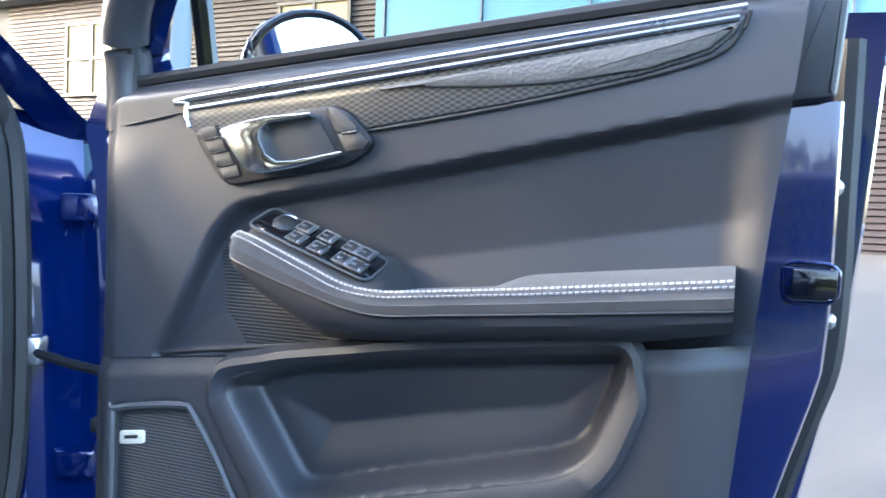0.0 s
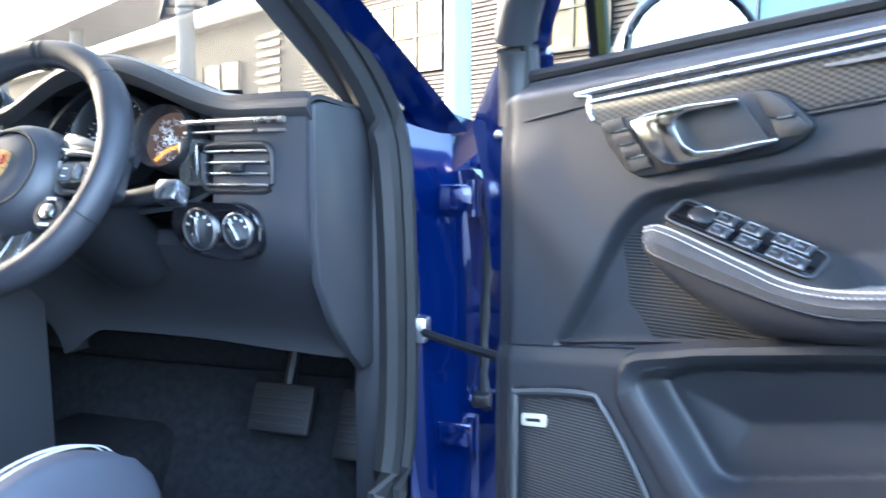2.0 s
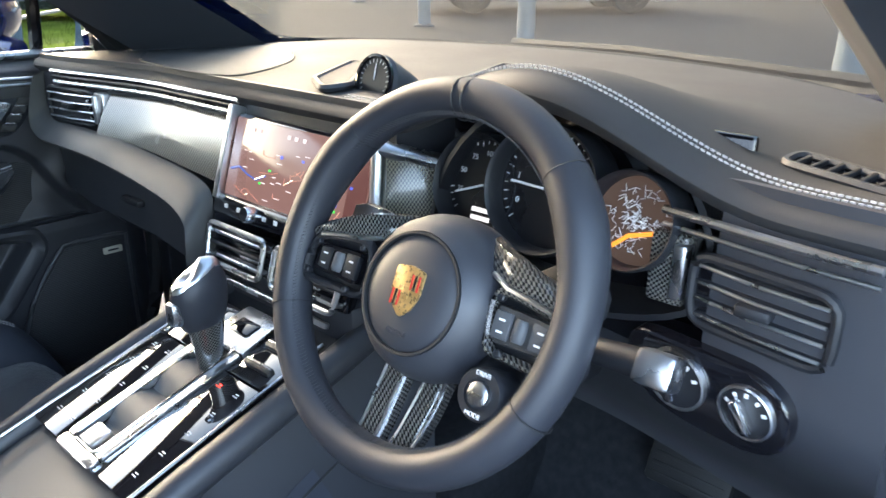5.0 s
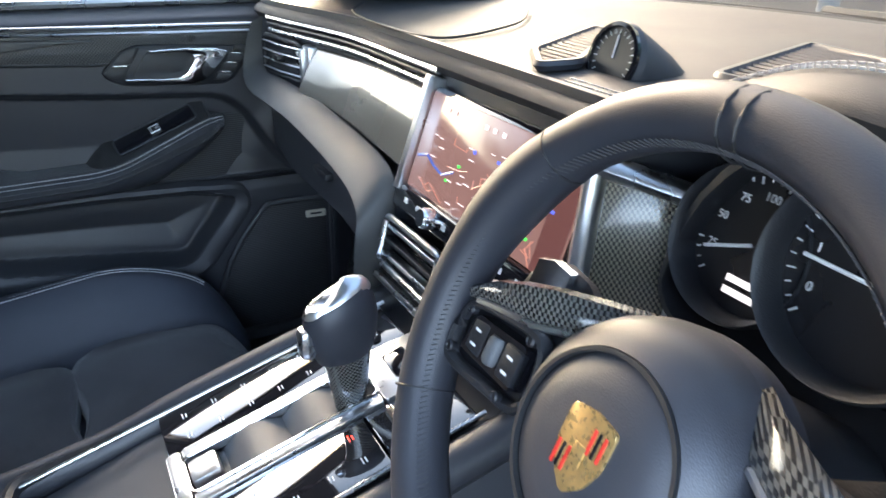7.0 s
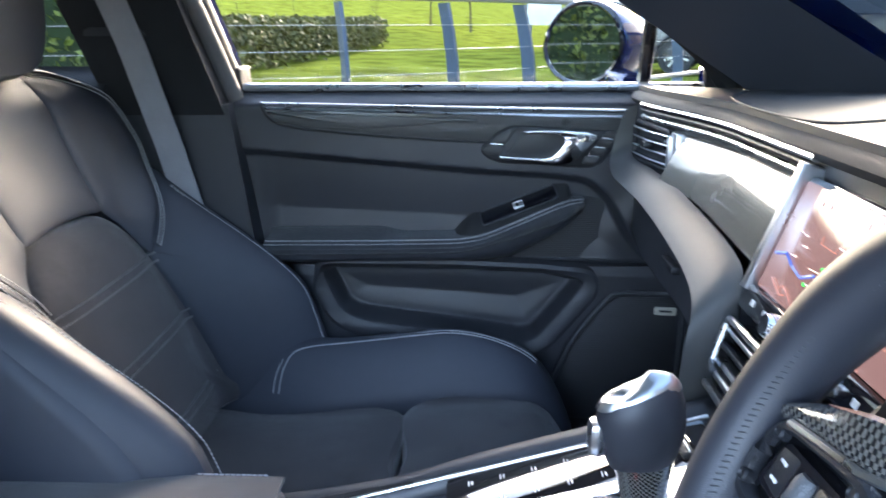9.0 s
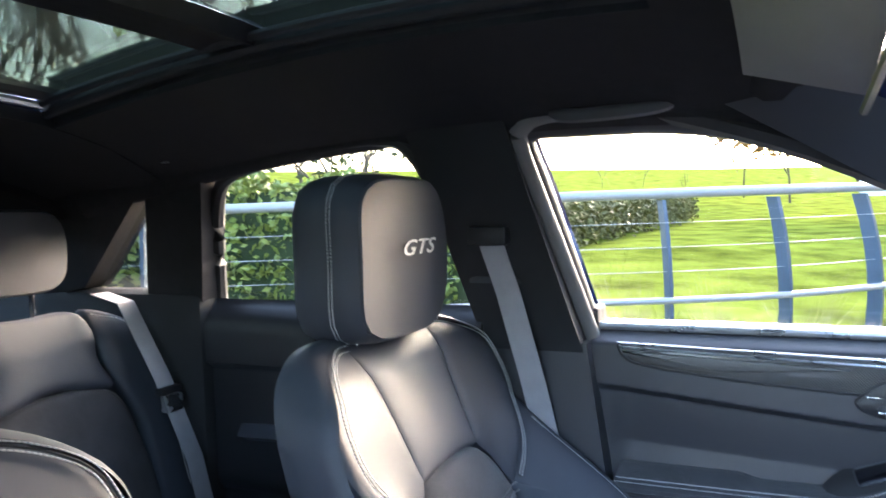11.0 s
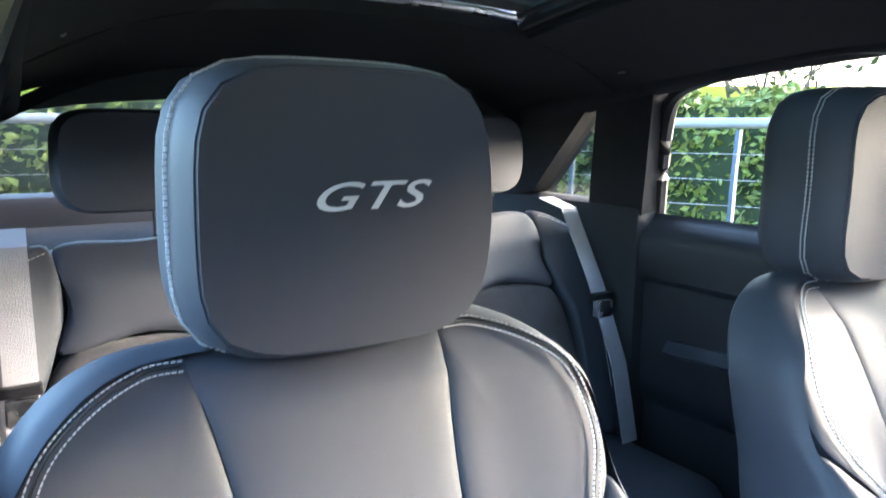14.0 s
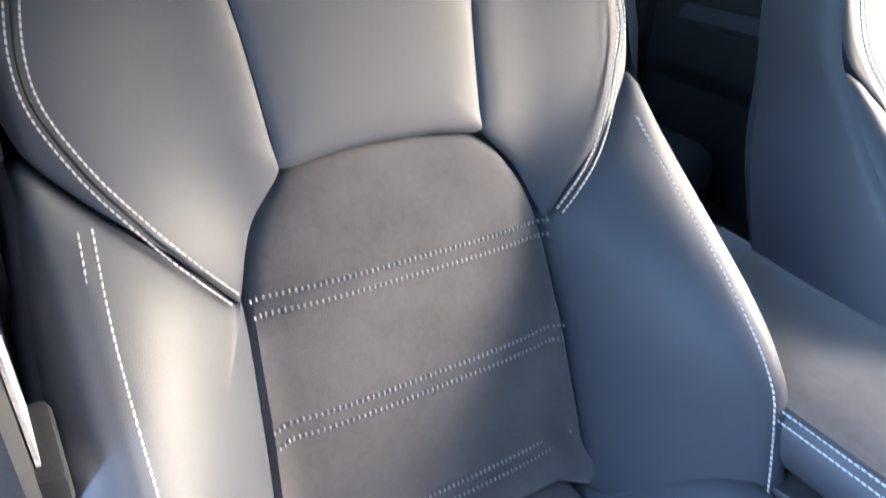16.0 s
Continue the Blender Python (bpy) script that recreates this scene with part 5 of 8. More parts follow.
bm = bmesh.new()
grid(bm, trim_face, 30, 14)
thicken(bm, 0.008)
part("decor_panel", bm, TRIM_WEAVE, dash, "glossy bronze-grey woven trim panel")
for dz, r, mt in ((0.000, 0.0040, SATIN), (0.010, 0.0035, PLASTIC), (0.019, 0.0045, CHROME)):
    bm = bmesh.new()
    tube(bm, [(x, dash_y(x) - 0.006 - 0.10 * dz, 1.056 + dz) for x in [-0.655 + 0.515 * i / 12 for i in range(13)]], r, 8)
    part("bright_line", bm, mt, dash)
bm = bmesh.new()
rings = []
for x, y, z, w in ((-0.705, 0.868, 1.070, 0.012), (-0.708, 0.858, 1.030, 0.018), (-0.700, 0.852, 0.995, 0.022), (-0.66, 0.850, 0.978, 0.024), (-0.58, 0.852, 0.978, 0.025), (-0.46, 0.856, 0.976, 0.026), (-0.33, 0.858, 0.967, 0.028), (-0.22, 0.858, 0.956, 0.032), (-0.165, 0.852, 0.940, 0.034), (-0.150, 0.840, 0.905, 0.026), (-0.148, 0.832, 0.86, 0.018), (-0.146, 0.826, 0.80, 0.014)):
    rings.append([(x, y + 0.020, z + 0.004), (x, y + 0.004, z + 0.002), (x, y - 0.010 - 0.4 * w, z - 0.60 * w), (x, y - 0.013 - 0.5 * w, z - 0.85 * w), (x, y - 0.010 - 0.4 * w, z - 1.10 * w), (x, y + 0.02, z - 1.4 * w)])
rings = [list(r) for r in zip(*[smooth_line(list(k), 4) for k in zip(*rings)])]
loft(bm, rings)
part("lower_pad", bm, mat("pad_leather", (0.070, 0.070, 0.068), 0.5, vary=0.07, scale=5, grain=0.08, grain_scale=1100, spec=0.5), dash, "padded grey-black sweep below the trim")
bm = bmesh.new()
loft(bm, [[(x, y - 0.004, z + 0.004), (x, y - 0.004, z - 0.10), (x, y + 0.10, z - 0.16), (x, y + 0.10, z)] for x, y, z in ((-0.69, 0.875, 0.955), (-0.56, 0.865, 0.945), (-0.35, 0.872, 0.935), (-0.16, 0.870, 0.91))])
part("glovebox_lid", bm, SOFT, dash)
bm = bmesh.new()
box(bm, (-0.43, 0.855, 0.878), (-0.37, 0.872, 0.890), 0.004)
part("glovebox_latch", bm, PLASTIC, dash)
bm = bmesh.new()
tube(bm, smooth_line([(-0.56, 1.00, 1.1045), (-0.47, 0.945, 1.1015), (-0.34, 0.928, 1.1005), (-0.22, 0.935, 1.1005), (-0.195, 0.98, 1.102), (-0.26, 1.10, 1.1045), (-0.36, 1.18, 1.1065)], 6), 0.0016, 5)
part("airbag_seam", bm, RUBBER, dash)


def air_vent(x0, x1, z0, z1, slats, name="air_vent"):
    """Slatted outlet with a bright frame, standing in the dash's face."""
    y = lambda x: dash_y(x) + 0.035 * bell(x, 0.37, 0.24) - 0.006
    bm = bmesh.new()
    tube(bm, [(x, y(x), z) for x, z in rounded([(x0, z0), (x1, z0), (x1, z1), (x0, z1)], 0.018)], 0.0045, 8, closed=True)
    vent = part(name, bm, PLASTIC, dash)
    bm = bmesh.new()
    box(bm, (x0, min(y(x0), y(x1)) + 0.02, z0), (x1, max(y(x0), y(x1)) + 0.03, z1), 0.004)
    part("vent_box", bm, GLOSS, vent)
    for i in range(slats):
        z = z0 + (z1 - z0) * (i + 0.6) / (slats + 0.2)
        bm = bmesh.new()
        tube(bm, [(x0 + 0.004, y(x0) + 0.004, z), ((x0 + x1) / 2, y((x0 + x1) / 2) + 0.002, z), (x1 - 0.004, y(x1) + 0.004, z)], 0.0075, 8, flat=0.28)
        part("slat", bm, PLASTIC, vent)
        bm = bmesh.new()
        tube(bm, [(x0 + 0.006, y(x0) - 0.0038, z), ((x0 + x1) / 2, y((x0 + x1) / 2) - 0.0058, z), (x1 - 0.006, y(x1) - 0.0038, z)], 0.0016, 6)
        part("slat_edge", bm, SATIN, vent)
    bm = bmesh.new()
    xm, zm = (x0 + x1) / 2, (z0 + z1) / 2
    box(bm, (xm - 0.014, y(xm) - 0.014, zm - 0.004), (xm + 0.014, y(xm) + 0.002, zm + 0.006), 0.003)
    part("vent_tab", bm, PLASTIC, vent)
    return vent


air_vent(0.552, 0.668, 0.976, 1.036, 4)
air_vent(-0.685, -0.545, 0.985, 1.045, 4)
for s, x in ((1, 0.528), (-1, -0.530)):
    bm = bmesh.new()
    yy = dash_y(x) + 0.035 * bell(x, 0.37, 0.24)
    box(bm, (x - 0.017, yy - 0.012, 0.982), (x + 0.017, yy + 0.02, 1.046), 0.004)
    part("vent_side_trim", bm, CARBON if s > 0 else SATIN, dash)
    bm = bmesh.new()
    box(bm, (x + s * 0.012 - 0.006, yy - 0.017, 0.99), (x + s * 0.012 + 0.006, yy, 1.04), 0.003)
    part("vent_wheel", bm, SATIN, dash)
bm = bmesh.new()
tube(bm, [(x, dash_y(x) + 0.035 * bell(x, 0.37, 0.24) - 0.012, 1.062 + 0.004) for x in [0.52 + 0.17 * i / 6 for i in range(7)]], 0.004, 8)
tube(bm, [(x, dash_y(x) + 0.035 * bell(x, 0.37, 0.24) - 0.010, 1.053) for x in [0.52 + 0.17 * i / 6 for i in range(7)]], 0.002, 8)
part("bright_line", bm, SATIN, dash)

# light switch panel under the driver's vent
bm = bmesh.new()
pan = rounded([(-0.076, 0.036), (0.056, 0.038), (0.086, 0.012), (0.074, -0.036), (-0.016, -0.038), (-0.068, -0.024)], 0.028)
prism(bm, pan, 0.014, axes((0.5765, 0.884, 0.925), (1, -0.17, 0), (0, -0.1, 1)), 0.004)
part("light_panel", bm, GLOSS, dash, "gloss black switch panel")
for x, r, tilt in ((0.556, 0.029, 0), (0.620, 0.024, 30)):
    m = axes((x, 0.870 - 0.17 * (x - 0.5765), 0.926), (1, -0.17, 0), (0, -0.1, 1))
    bm = bmesh.new()
    lathe(bm, [(r, 0), (r, 0.005), (r * 0.93, 0.006), (r * 0.90, 0.003)], m, 32)
    sw = part("rotary_switch", bm, SATIN, dash)
    bm = bmesh.new()
    lathe(bm, [(r * 0.9, 0.0), (r * 0.9, 0.004), (0.001, 0.005)], m, 32)
    part("switch_face", bm, PLASTIC, sw)
    bm = bmesh.new()
    for k in range(5):
        box(bm, (-0.0015, r * 0.62, 0.0045), (0.0015, r * 0.78, 0.0052), 0, m @ Matrix.Rotation(radians(-70 + 35 * k), 4, 'Z'))
    part("switch_mark", bm, WHITE_PRINT, sw, smooth=False, kind="stuff")
    bm = bmesh.new()
    box(bm, (-0.0045, -r * 0.62, 0.004), (0.0045, r * 0.62, 0.016), 0.003, m @ Matrix.Rotation(radians(tilt), 4, 'Z'))
    part("switch_grip", bm, CHROME, sw)

# driver's dash-top outlet
bm = bmesh.new()
o0 = Vector((0.585, 0.975, 1.100))
ring = rounded([(0.0, -0.012), (0.105, -0.02), (0.112, 0.006), (0.0, 0.018)], 0.012)
mt = axes(o0, (1, -0.25, -0.03), (0.25, 1, 0.12))
tube(bm, [mt @ Vector((a, b, 0.004)) for a, b in ring], 0.004, 6, closed=True)
dv = part("defrost_outlet", bm, SOFT, dash)
bm = bmesh.new()
prism(bm, ring, 0.004, mt @ Matrix.Translation((0, 0, -0.001)))
part("outlet_bed", bm, GLOSS, dv)
for i in range(7):
    bm = bmesh.new()
    box(bm, (0.010 + 0.014 * i, -0.013, 0.002), (0.014 + 0.014 * i, 0.012, 0.007), 0.001, mt)
    part("fin", bm, PLASTIC, dv)

# centre stack: screen, keys, outlets
SCR = axes((0.010, 0.890, 1.003), (1, 0, 0), (0, 0.34, 1))
bm = bmesh.new()
box(bm, (-0.147, -0.062, -0.02), (0.152, 0.062, -0.003), 0.006, SCR)
part("screen_bezel", bm, GLOSS, dash)
GREEN_PIN, BLUE_PIN, PIN_WHITE = glow("pin_green", (0.05, 0.6, 0.08), 0.12), glow("pin_blue", (0.08, 0.12, 0.7), 0.12), glow("pin_white", (0.8, 0.7, 0.7), 0.10)
SCREEN = glow("screen_map", (0.19, 0.105, 0.090), 0.10)
bm = bmesh.new()
box(bm, (-0.142, -0.055, -0.004), (0.142, 0.055, -0.0005), 0.001, SCR)
screen = part("touch_screen", bm, SCREEN, dash, "lit map screen in dull red and violet")
rnd = random.Random(8)
bm = bmesh.new()
for i in range(16):
    a, b = rnd.uniform(-0.125, 0.12), rnd.uniform(-0.05, 0.018)
    pts = [SCR @ Vector((a + rnd.uniform(0.0, 0.014) * k, b + rnd.uniform(-0.008, 0.008), 0.0002)) for k in range(4)]
    tube(bm, pts, 0.0004, 4)
part("map_road", bm, glow("map_lines", (0.50, 0.20, 0.14), 0.10), screen, smooth=False, kind="stuff")
bm = bmesh.new()
tube(bm, [SCR @ Vector((-0.135 + 0.02 * k, -0.018 + 0.006 * math.sin(k * 1.7), 0.0003)) for k in range(5)], 0.0016, 4)
part("map_river", bm, glow("map_blue", (0.05, 0.10, 0.35), 0.10), screen, smooth=False)
for i in range(13):
    bm = bmesh.new()
    a, b = rnd.uniform(-0.12, 0.13), rnd.uniform(-0.045, 0.018)
    k = (GREEN_PIN, BLUE_PIN, BLUE_PIN)[i % 3]
    box(bm, (a - 0.0025, b - 0.0016, 0.0), (a + 0.0025, b + 0.0016, 0.0006), 0.0006, SCR)
    part("map_pin", bm, k, screen, smooth=False)
for i in range(22):
    bm = bmesh.new()
    a, b = rnd.uniform(-0.125, 0.12), rnd.uniform(-0.05, 0.035)
    w = rnd.uniform(0.0025, 0.006)
    box(bm, (a - w, b - 0.0005, 0.0), (a + w, b + 0.0005, 0.0005), 0.0, SCR)
    part("map_caption", bm, PIN_WHITE, screen, smooth=False)
for i, a in enumerate((-0.10, -0.085, -0.02, -0.005, 0.012)):
    bm = bmesh.new()
    box(bm, (a - 0.003, 0.040, 0.0), (a + 0.003, 0.045, 0.0006), 0.0, SCR)
    part("screen_icon", bm, PIN_WHITE, screen, smooth=False)
bm = bmesh.new()
box(bm, (0.108, -0.055, -0.0006), (0.142, 0.055, 0.0003), 0.0005, SCR)
part("screen_menu", bm, glow("menu_band", (0.12, 0.05, 0.045), 0.08), screen, smooth=False)
bm = bmesh.new()
box(bm, (-0.158, -0.064, -0.02), (-0.146, 0.070, 0.008), 0.002, SCR)
part("screen_frame", bm, SATIN, dash, "satin silver strip beside the screen")
# dark bracket with woven panel between screen and instruments
bm = bmesh.new()
BM_ = axes((0.196, 0.916, 0.995), (0.75, 0.66, 0), (0, 0.25, 1))
fr = rounded([(-0.030, 0.060), (0.032, 0.042), (0.030, -0.070), (-0.034, -0.050)], 0.004)
for a, b, r in (((-0.040, -0.056), (-0.034, 0.064), 0.011), ((-0.034, 0.064), (0.038, 0.048), 0.012), ((0.038, 0.048), (0.034, -0.06), 0.004)):
    tube(bm, [BM_ @ Vector((*a, 0.006)), BM_ @ Vector((*b, 0.006))], r, 10, flat=0.8)
br = part("bracket_frame", bm, SATIN, dash, "satin silver frame round woven panel")
bm = bmesh.new()
prism(bm, fr, 0.006, BM_, 0.001)
part("bracket_panel", bm, BRACKET_WEAVE, br)
# ---- steering wheel ----
WC = Vector((0.376, 0.741, 1.009))
WM = axes(WC, (1, 0, 0), (0, math.sin(radians(25.3)), math.cos(radians(25.3))))    # local z points at the driver
wheel = thing("steering_wheel", WC, "black leather sports steering wheel with carbon spokes", "steering wheel")
bm = bmesh.new()
rings = []
for i in range(72):
    a = 2 * math.pi * i / 72
    r = 0.1550 - 0.0015 * math.cos(2 * a)
    fat = 0.0172 + 0.0024 * (bell(math.degrees(a) % 360, 150, 25) + bell(math.degrees(a) % 360, 30, 25))
    rings.append([WM @ Vector(((r + math.cos(q) * fat) * math.cos(a), (r + math.cos(q) * fat) * math.sin(a), math.sin(q) * fat * 1.15)) for q in (2 * math.pi * j / 14 for j in range(14))])
loft(bm, rings, closed=True)
part("rim", bm, mat("rim_leather", (0.022, 0.024, 0.031), 0.50, vary=0.08, scale=6, grain=0.08, grain_scale=1100, spec=0.5), wheel, "black smooth leather rim")
for a in (45, 135, 205, 335, 88, 92):
    bm = bmesh.new()
    c, s = math.cos(radians(a)), math.sin(radians(a))
    tube(bm, [WM @ Vector(((0.1550 + math.cos(q) * 0.0176) * c, (0.1550 + math.cos(q) * 0.0176) * s, math.sin(q) * 0.0203)) for q in (2 * math.pi * j / 20 for j in range(20))], 0.0009, 5, closed=True)
    part("rim_seam", bm, RUBBER, wheel)
bm = bmesh.new()
for i in range(260):
    a = 2 * math.pi * i / 260
    c, s = math.cos(a), math.sin(a)
    p = WM @ Vector((0.1385 * c, 0.1385 * s, 0.006))
    q = WM @ Vector((0.1400 * math.cos(a + 0.022), 0.1400 * math.sin(a + 0.022), 0.0135))
    tube(bm, [p, q], 0.0005, 4)
part("rim_stitching", bm, mat("black_thread", (0.05, 0.05, 0.055), 0.6), wheel, smooth=False, kind="stuff")
# hub, set back and up from the rim
HM = WM @ Matrix.Translation((0.009, -0.013, -0.010))
bm = bmesh.new()
lathe(bm, [(0.070, -0.050), (0.0725, -0.040), (0.0735, -0.022), (0.0725, -0.0205), (0.0725, -0.0185), (0.0735, -0.017), (0.0715, -0.004), (0.066, 0.010), (0.058, 0.0195), (0.052, 0.0235), (0.0495, 0.021), (0.046, 0.0240), (0.03, 0.0275), (0.001, 0.029)], HM, 64)
hub = part("hub", bm, SOFT, wheel)
bm = bmesh.new()
lathe(bm, [(0.0515, 0.0220), (0.0515, 0.0258), (0.0492, 0.0258), (0.0492, 0.0220)], HM, 48)
part("hub_ring", bm, RUBBER, wheel)
# crest, drawn as plain coloured fields
GOLD = mat("gold_enamel", (0.55, 0.36, 0.14), 0.3, 0.7, vary=0.2, scale=300)
RED = mat("red_enamel", (0.55, 0.03, 0.02), 0.3, vary=0.05)
shield = [(-0.0155, 0.020), (0.0, 0.0225), (0.0155, 0.020), (0.0155, 0.0), (0.010, -0.013), (0.0, -0.0215), (-0.010, -0.013), (-0.0155, 0.0)]
bm = bmesh.new()
prism(bm, rounded(shield, 0.003), 0.0025, HM @ Matrix.Translation((0, 0, 0.0275)), 0.0008)
crest = part("crest", bm, GOLD, wheel, "gold, red and black enamel shield")
for i, (x, y, w) in enumerate(((0.0085, 0.009, 0.010), (-0.008, -0.006, 0.011))):
    for k in range(3):
        bm = bmesh.new()
        box(bm, (x - w / 2 + k * 0.0036, y - 0.0065, 0.0298), (x - w / 2 + k * 0.0036 + 0.0018, y + 0.0065, 0.0306), 0.0, HM)
        part("enamel_bar", bm, RED if k != 1 else GLOSS, crest)
bm = bmesh.new()
box(bm, (-0.004, -0.006, 0.0298), (0.004, 0.005, 0.0308), 0.001, HM)
part("enamel_field", bm, GOLD, crest)
text("airbag_letters", "AIRBAG", 0.0065, HM @ Matrix.Translation((0, -0.034, 0.0275)), SOFT, hub)
# side spokes: carbon wing over a screwed frame with a sunk key pack
for s in (1, -1):
    def W(x, y, z):
        return HM @ Vector((s * x, y, z))

    def plate(pts, z0, z1, name, material, parent, label="", round_corner=0.004, lift=0.0):
        bm = bmesh.new()
        ring = rounded(pts, round_corner)
        loft(bm, [[W(x, y, z0) for x, y in ring], [W(x, y, z1 - 0.0015 + lift * ease(0.07, 0.14, x)) for x, y in ring], [W(x + (0.10 - x) * 0.02, y + (0.005 - y) * 0.05, z1 + lift * ease(0.07, 0.14, x)) for x, y in ring]])
        return part(name, bm, material, parent, label)

    plate([(0.050, 0.048), (0.097, 0.046), (0.146, 0.030), (0.150, -0.018), (0.140, -0.026), (0.060, -0.026)], -0.022, -0.004, "spoke", PLASTIC, wheel, lift=0.006)
    bm = bmesh.new()
    rings = []
    for x, y0, y1, z in ((0.036, 0.046, 0.066, -0.018), (0.058, 0.036, 0.061, 0.000), (0.082, 0.029, 0.055, 0.009), (0.106, 0.026, 0.047, 0.012), (0.128, 0.022, 0.038, 0.013), (0.143, 0.018, 0.030, 0.012)):
        rings.append([W(x, y0, z - 0.006), W(x, y0, z), W(x, y0 + 0.004, z + 0.003), W(x, (y0 + y1) / 2, z + 0.0035), W(x, y1 - 0.003, z), W(x, y1, z - 0.008)])
    loft(bm, rings)
    part("spoke_cover", bm, CARBON, wheel, "glossy carbon spoke cover")
    bm = bmesh.new()
    tube(bm, [W(x, y, z) for x, y, z in ((0.060, 0.036, 0.003), (0.082, 0.0285, 0.0115), (0.106, 0.0255, 0.0145), (0.130, 0.021, 0.0155))], 0.0022, 6)
    part("cover_edge", bm, SATIN, wheel)
    bm = bmesh.new()
    tube(bm, smooth_line([W(x, y, z) for x, y, z in ((0.078, 0.026, 0.008), (0.108, 0.024, 0.011), (0.132, 0.019, 0.012), (0.140, 0.006, 0.012), (0.141, -0.014, 0.011), (0.133, -0.022, 0.010), (0.100, -0.022, 0.006), (0.076, -0.021, 0.002), (0.070, -0.004, 0.002), (0.070, 0.018, 0.005))], 3, True), 0.0052, 8, closed=True, flat=0.7)
    part("spoke_frame", bm, CARBON if s > 0 else PLASTIC, wheel)
    for x, y, z in ((0.078, 0.021, 0.012), (0.133, 0.014, 0.0155), (0.138, -0.015, 0.0155), (0.088, -0.021, 0.010)):
        bm = bmesh.new()
        lathe(bm, [(0.0036, -0.004), (0.0036, 0.0), (0.0026, 0.001), (0.0022, 0.0002), (0.001, 0.0002)], Matrix.Translation(W(x, y, z)) @ HM.to_3x3().to_4x4(), 12)
        part("spoke_screw", bm, PLASTIC, wheel)
    pack = plate([(0.078, 0.016), (0.128, 0.014), (0.133, -0.012), (0.080, -0.014)], -0.008, 0.010, "key_pack", GLOSS if s < 0 else CUP, wheel, lift=0.003)
    bm = bmesh.new()
    mm = Matrix.Translation(W(0.103, 0.001, 0.010)) @ HM.to_3x3().to_4x4() @ Matrix.Rotation(radians(90), 4, 'X')
    lathe(bm, [(0.001, -0.009), (0.005, -0.009), (0.0065, -0.006), (0.0065, 0.006), (0.005, 0.009), (0.001, 0.009)], mm, 20)
    part("scroll_wheel", bm, GREY_PLASTIC, pack)
    for dx in (-0.017, 0.018):
        bm = bmesh.new()
        x = s * (0.103 + dx)
        box(bm, (x - 0.0085, -0.010, 0.006), (x + 0.0085, 0.012, 0.0128), 0.002, HM)
        key = part("key", bm, PLASTIC if s < 0 else GREY_PLASTIC, pack)
        for dy in (-0.0045, 0.005):
            bm = bmesh.new()
            box(bm, (x - 0.0028, dy - 0.0006, 0.0126), (x + 0.0028, dy + 0.0010, 0.0132), 0.0, HM)
            part("key_mark", bm, WHITE_PRINT, key)
    # paddle and stalk behind
    bm = bmesh.new()
    rings = []
    for t, y0, h, dz in ((0.070, 0.030, 0.012, -0.036), (0.095, 0.040, 0.018, -0.032), (0.118, 0.043, 0.019, -0.030), (0.136, 0.040, 0.016, -0.030), (0.144, 0.036, 0.008, -0.030)):
        rings.append([W(t, y0 + b * h, dz + c) for b, c in ((-1, -0.004), (0, -0.005), (1, -0.004), (1, 0.003), (0, 0.006), (-1, 0.003))])
    loft(bm, rings)
    paddle = part("shift_paddle", bm, PLASTIC, wheel)
    bm = bmesh.new()
    loft(bm, [[W(t, y0 + b * 0.010, -0.024 + c) for b, c in ((-1, -0.002), (1, -0.002), (0.8, 0.003), (-0.8, 0.003))] for t, y0 in ((0.104, 0.050), (0.122, 0.052), (0.136, 0.048))])
    part("paddle_tip", bm, CHROME, paddle)
    bm = bmesh.new()
    tube(bm, [W(0.05, -0.004, -0.07), W(0.12, 0.0, -0.062), W(0.180, 0.004, -0.052)], lambda t: 0.009 + 0.004 * t, 10)
    stalk = part("column_stalk", bm, PLASTIC, wheel)
    bm = bmesh.new()
    box(bm, (s * 0.188 - 0.016, -0.010, -0.066), (s * 0.188 + 0.016, 0.018, -0.038), 0.005, HM)
    part("stalk_tip", bm, SATIN, stalk)
for s in (1, -1):
    arm = ((0.010, 0.034, -0.058, -0.020), (0.009, 0.034, -0.085, -0.014), (0.007, 0.032, -0.115, -0.006), (0.005, 0.029, -0.140, 0.005), (0.004, 0.027, -0.148, 0.010))
    bm = bmesh.new()
    loft(bm, [[HM @ Vector((s * x0, y, z - 0.012)), HM @ Vector((s * x1, y, z - 0.012)), HM @ Vector((s * x1, y, z)), HM @ Vector((s * (x1 - 0.004), y, z + 0.004)), HM @ Vector((s * (x0 + 0.004), y, z + 0.004)), HM @ Vector((s * x0, y, z))] for x0, x1, y, z in arm])
    spoke = part("lower_spoke", bm, CARBON, wheel, "carbon lower spoke with bright edge")
    bm = bmesh.new()
    tube(bm, [HM @ Vector((s * (x1 - 0.001), y, z + 0.003)) for x0, x1, y, z in arm], 0.0014, 6)
    tube(bm, [HM @ Vector((s * (x0 + 0.003), y, z + 0.003)) for x0, x1, y, z in arm], 0.0018, 6)
    part("spoke_edge", bm, SATIN, spoke)
bm = bmesh.new()
box(bm, (-0.027, -0.152, -0.004), (0.027, -0.138, 0.012), 0.004, HM)
part("spoke_foot", bm, PLASTIC, wheel)
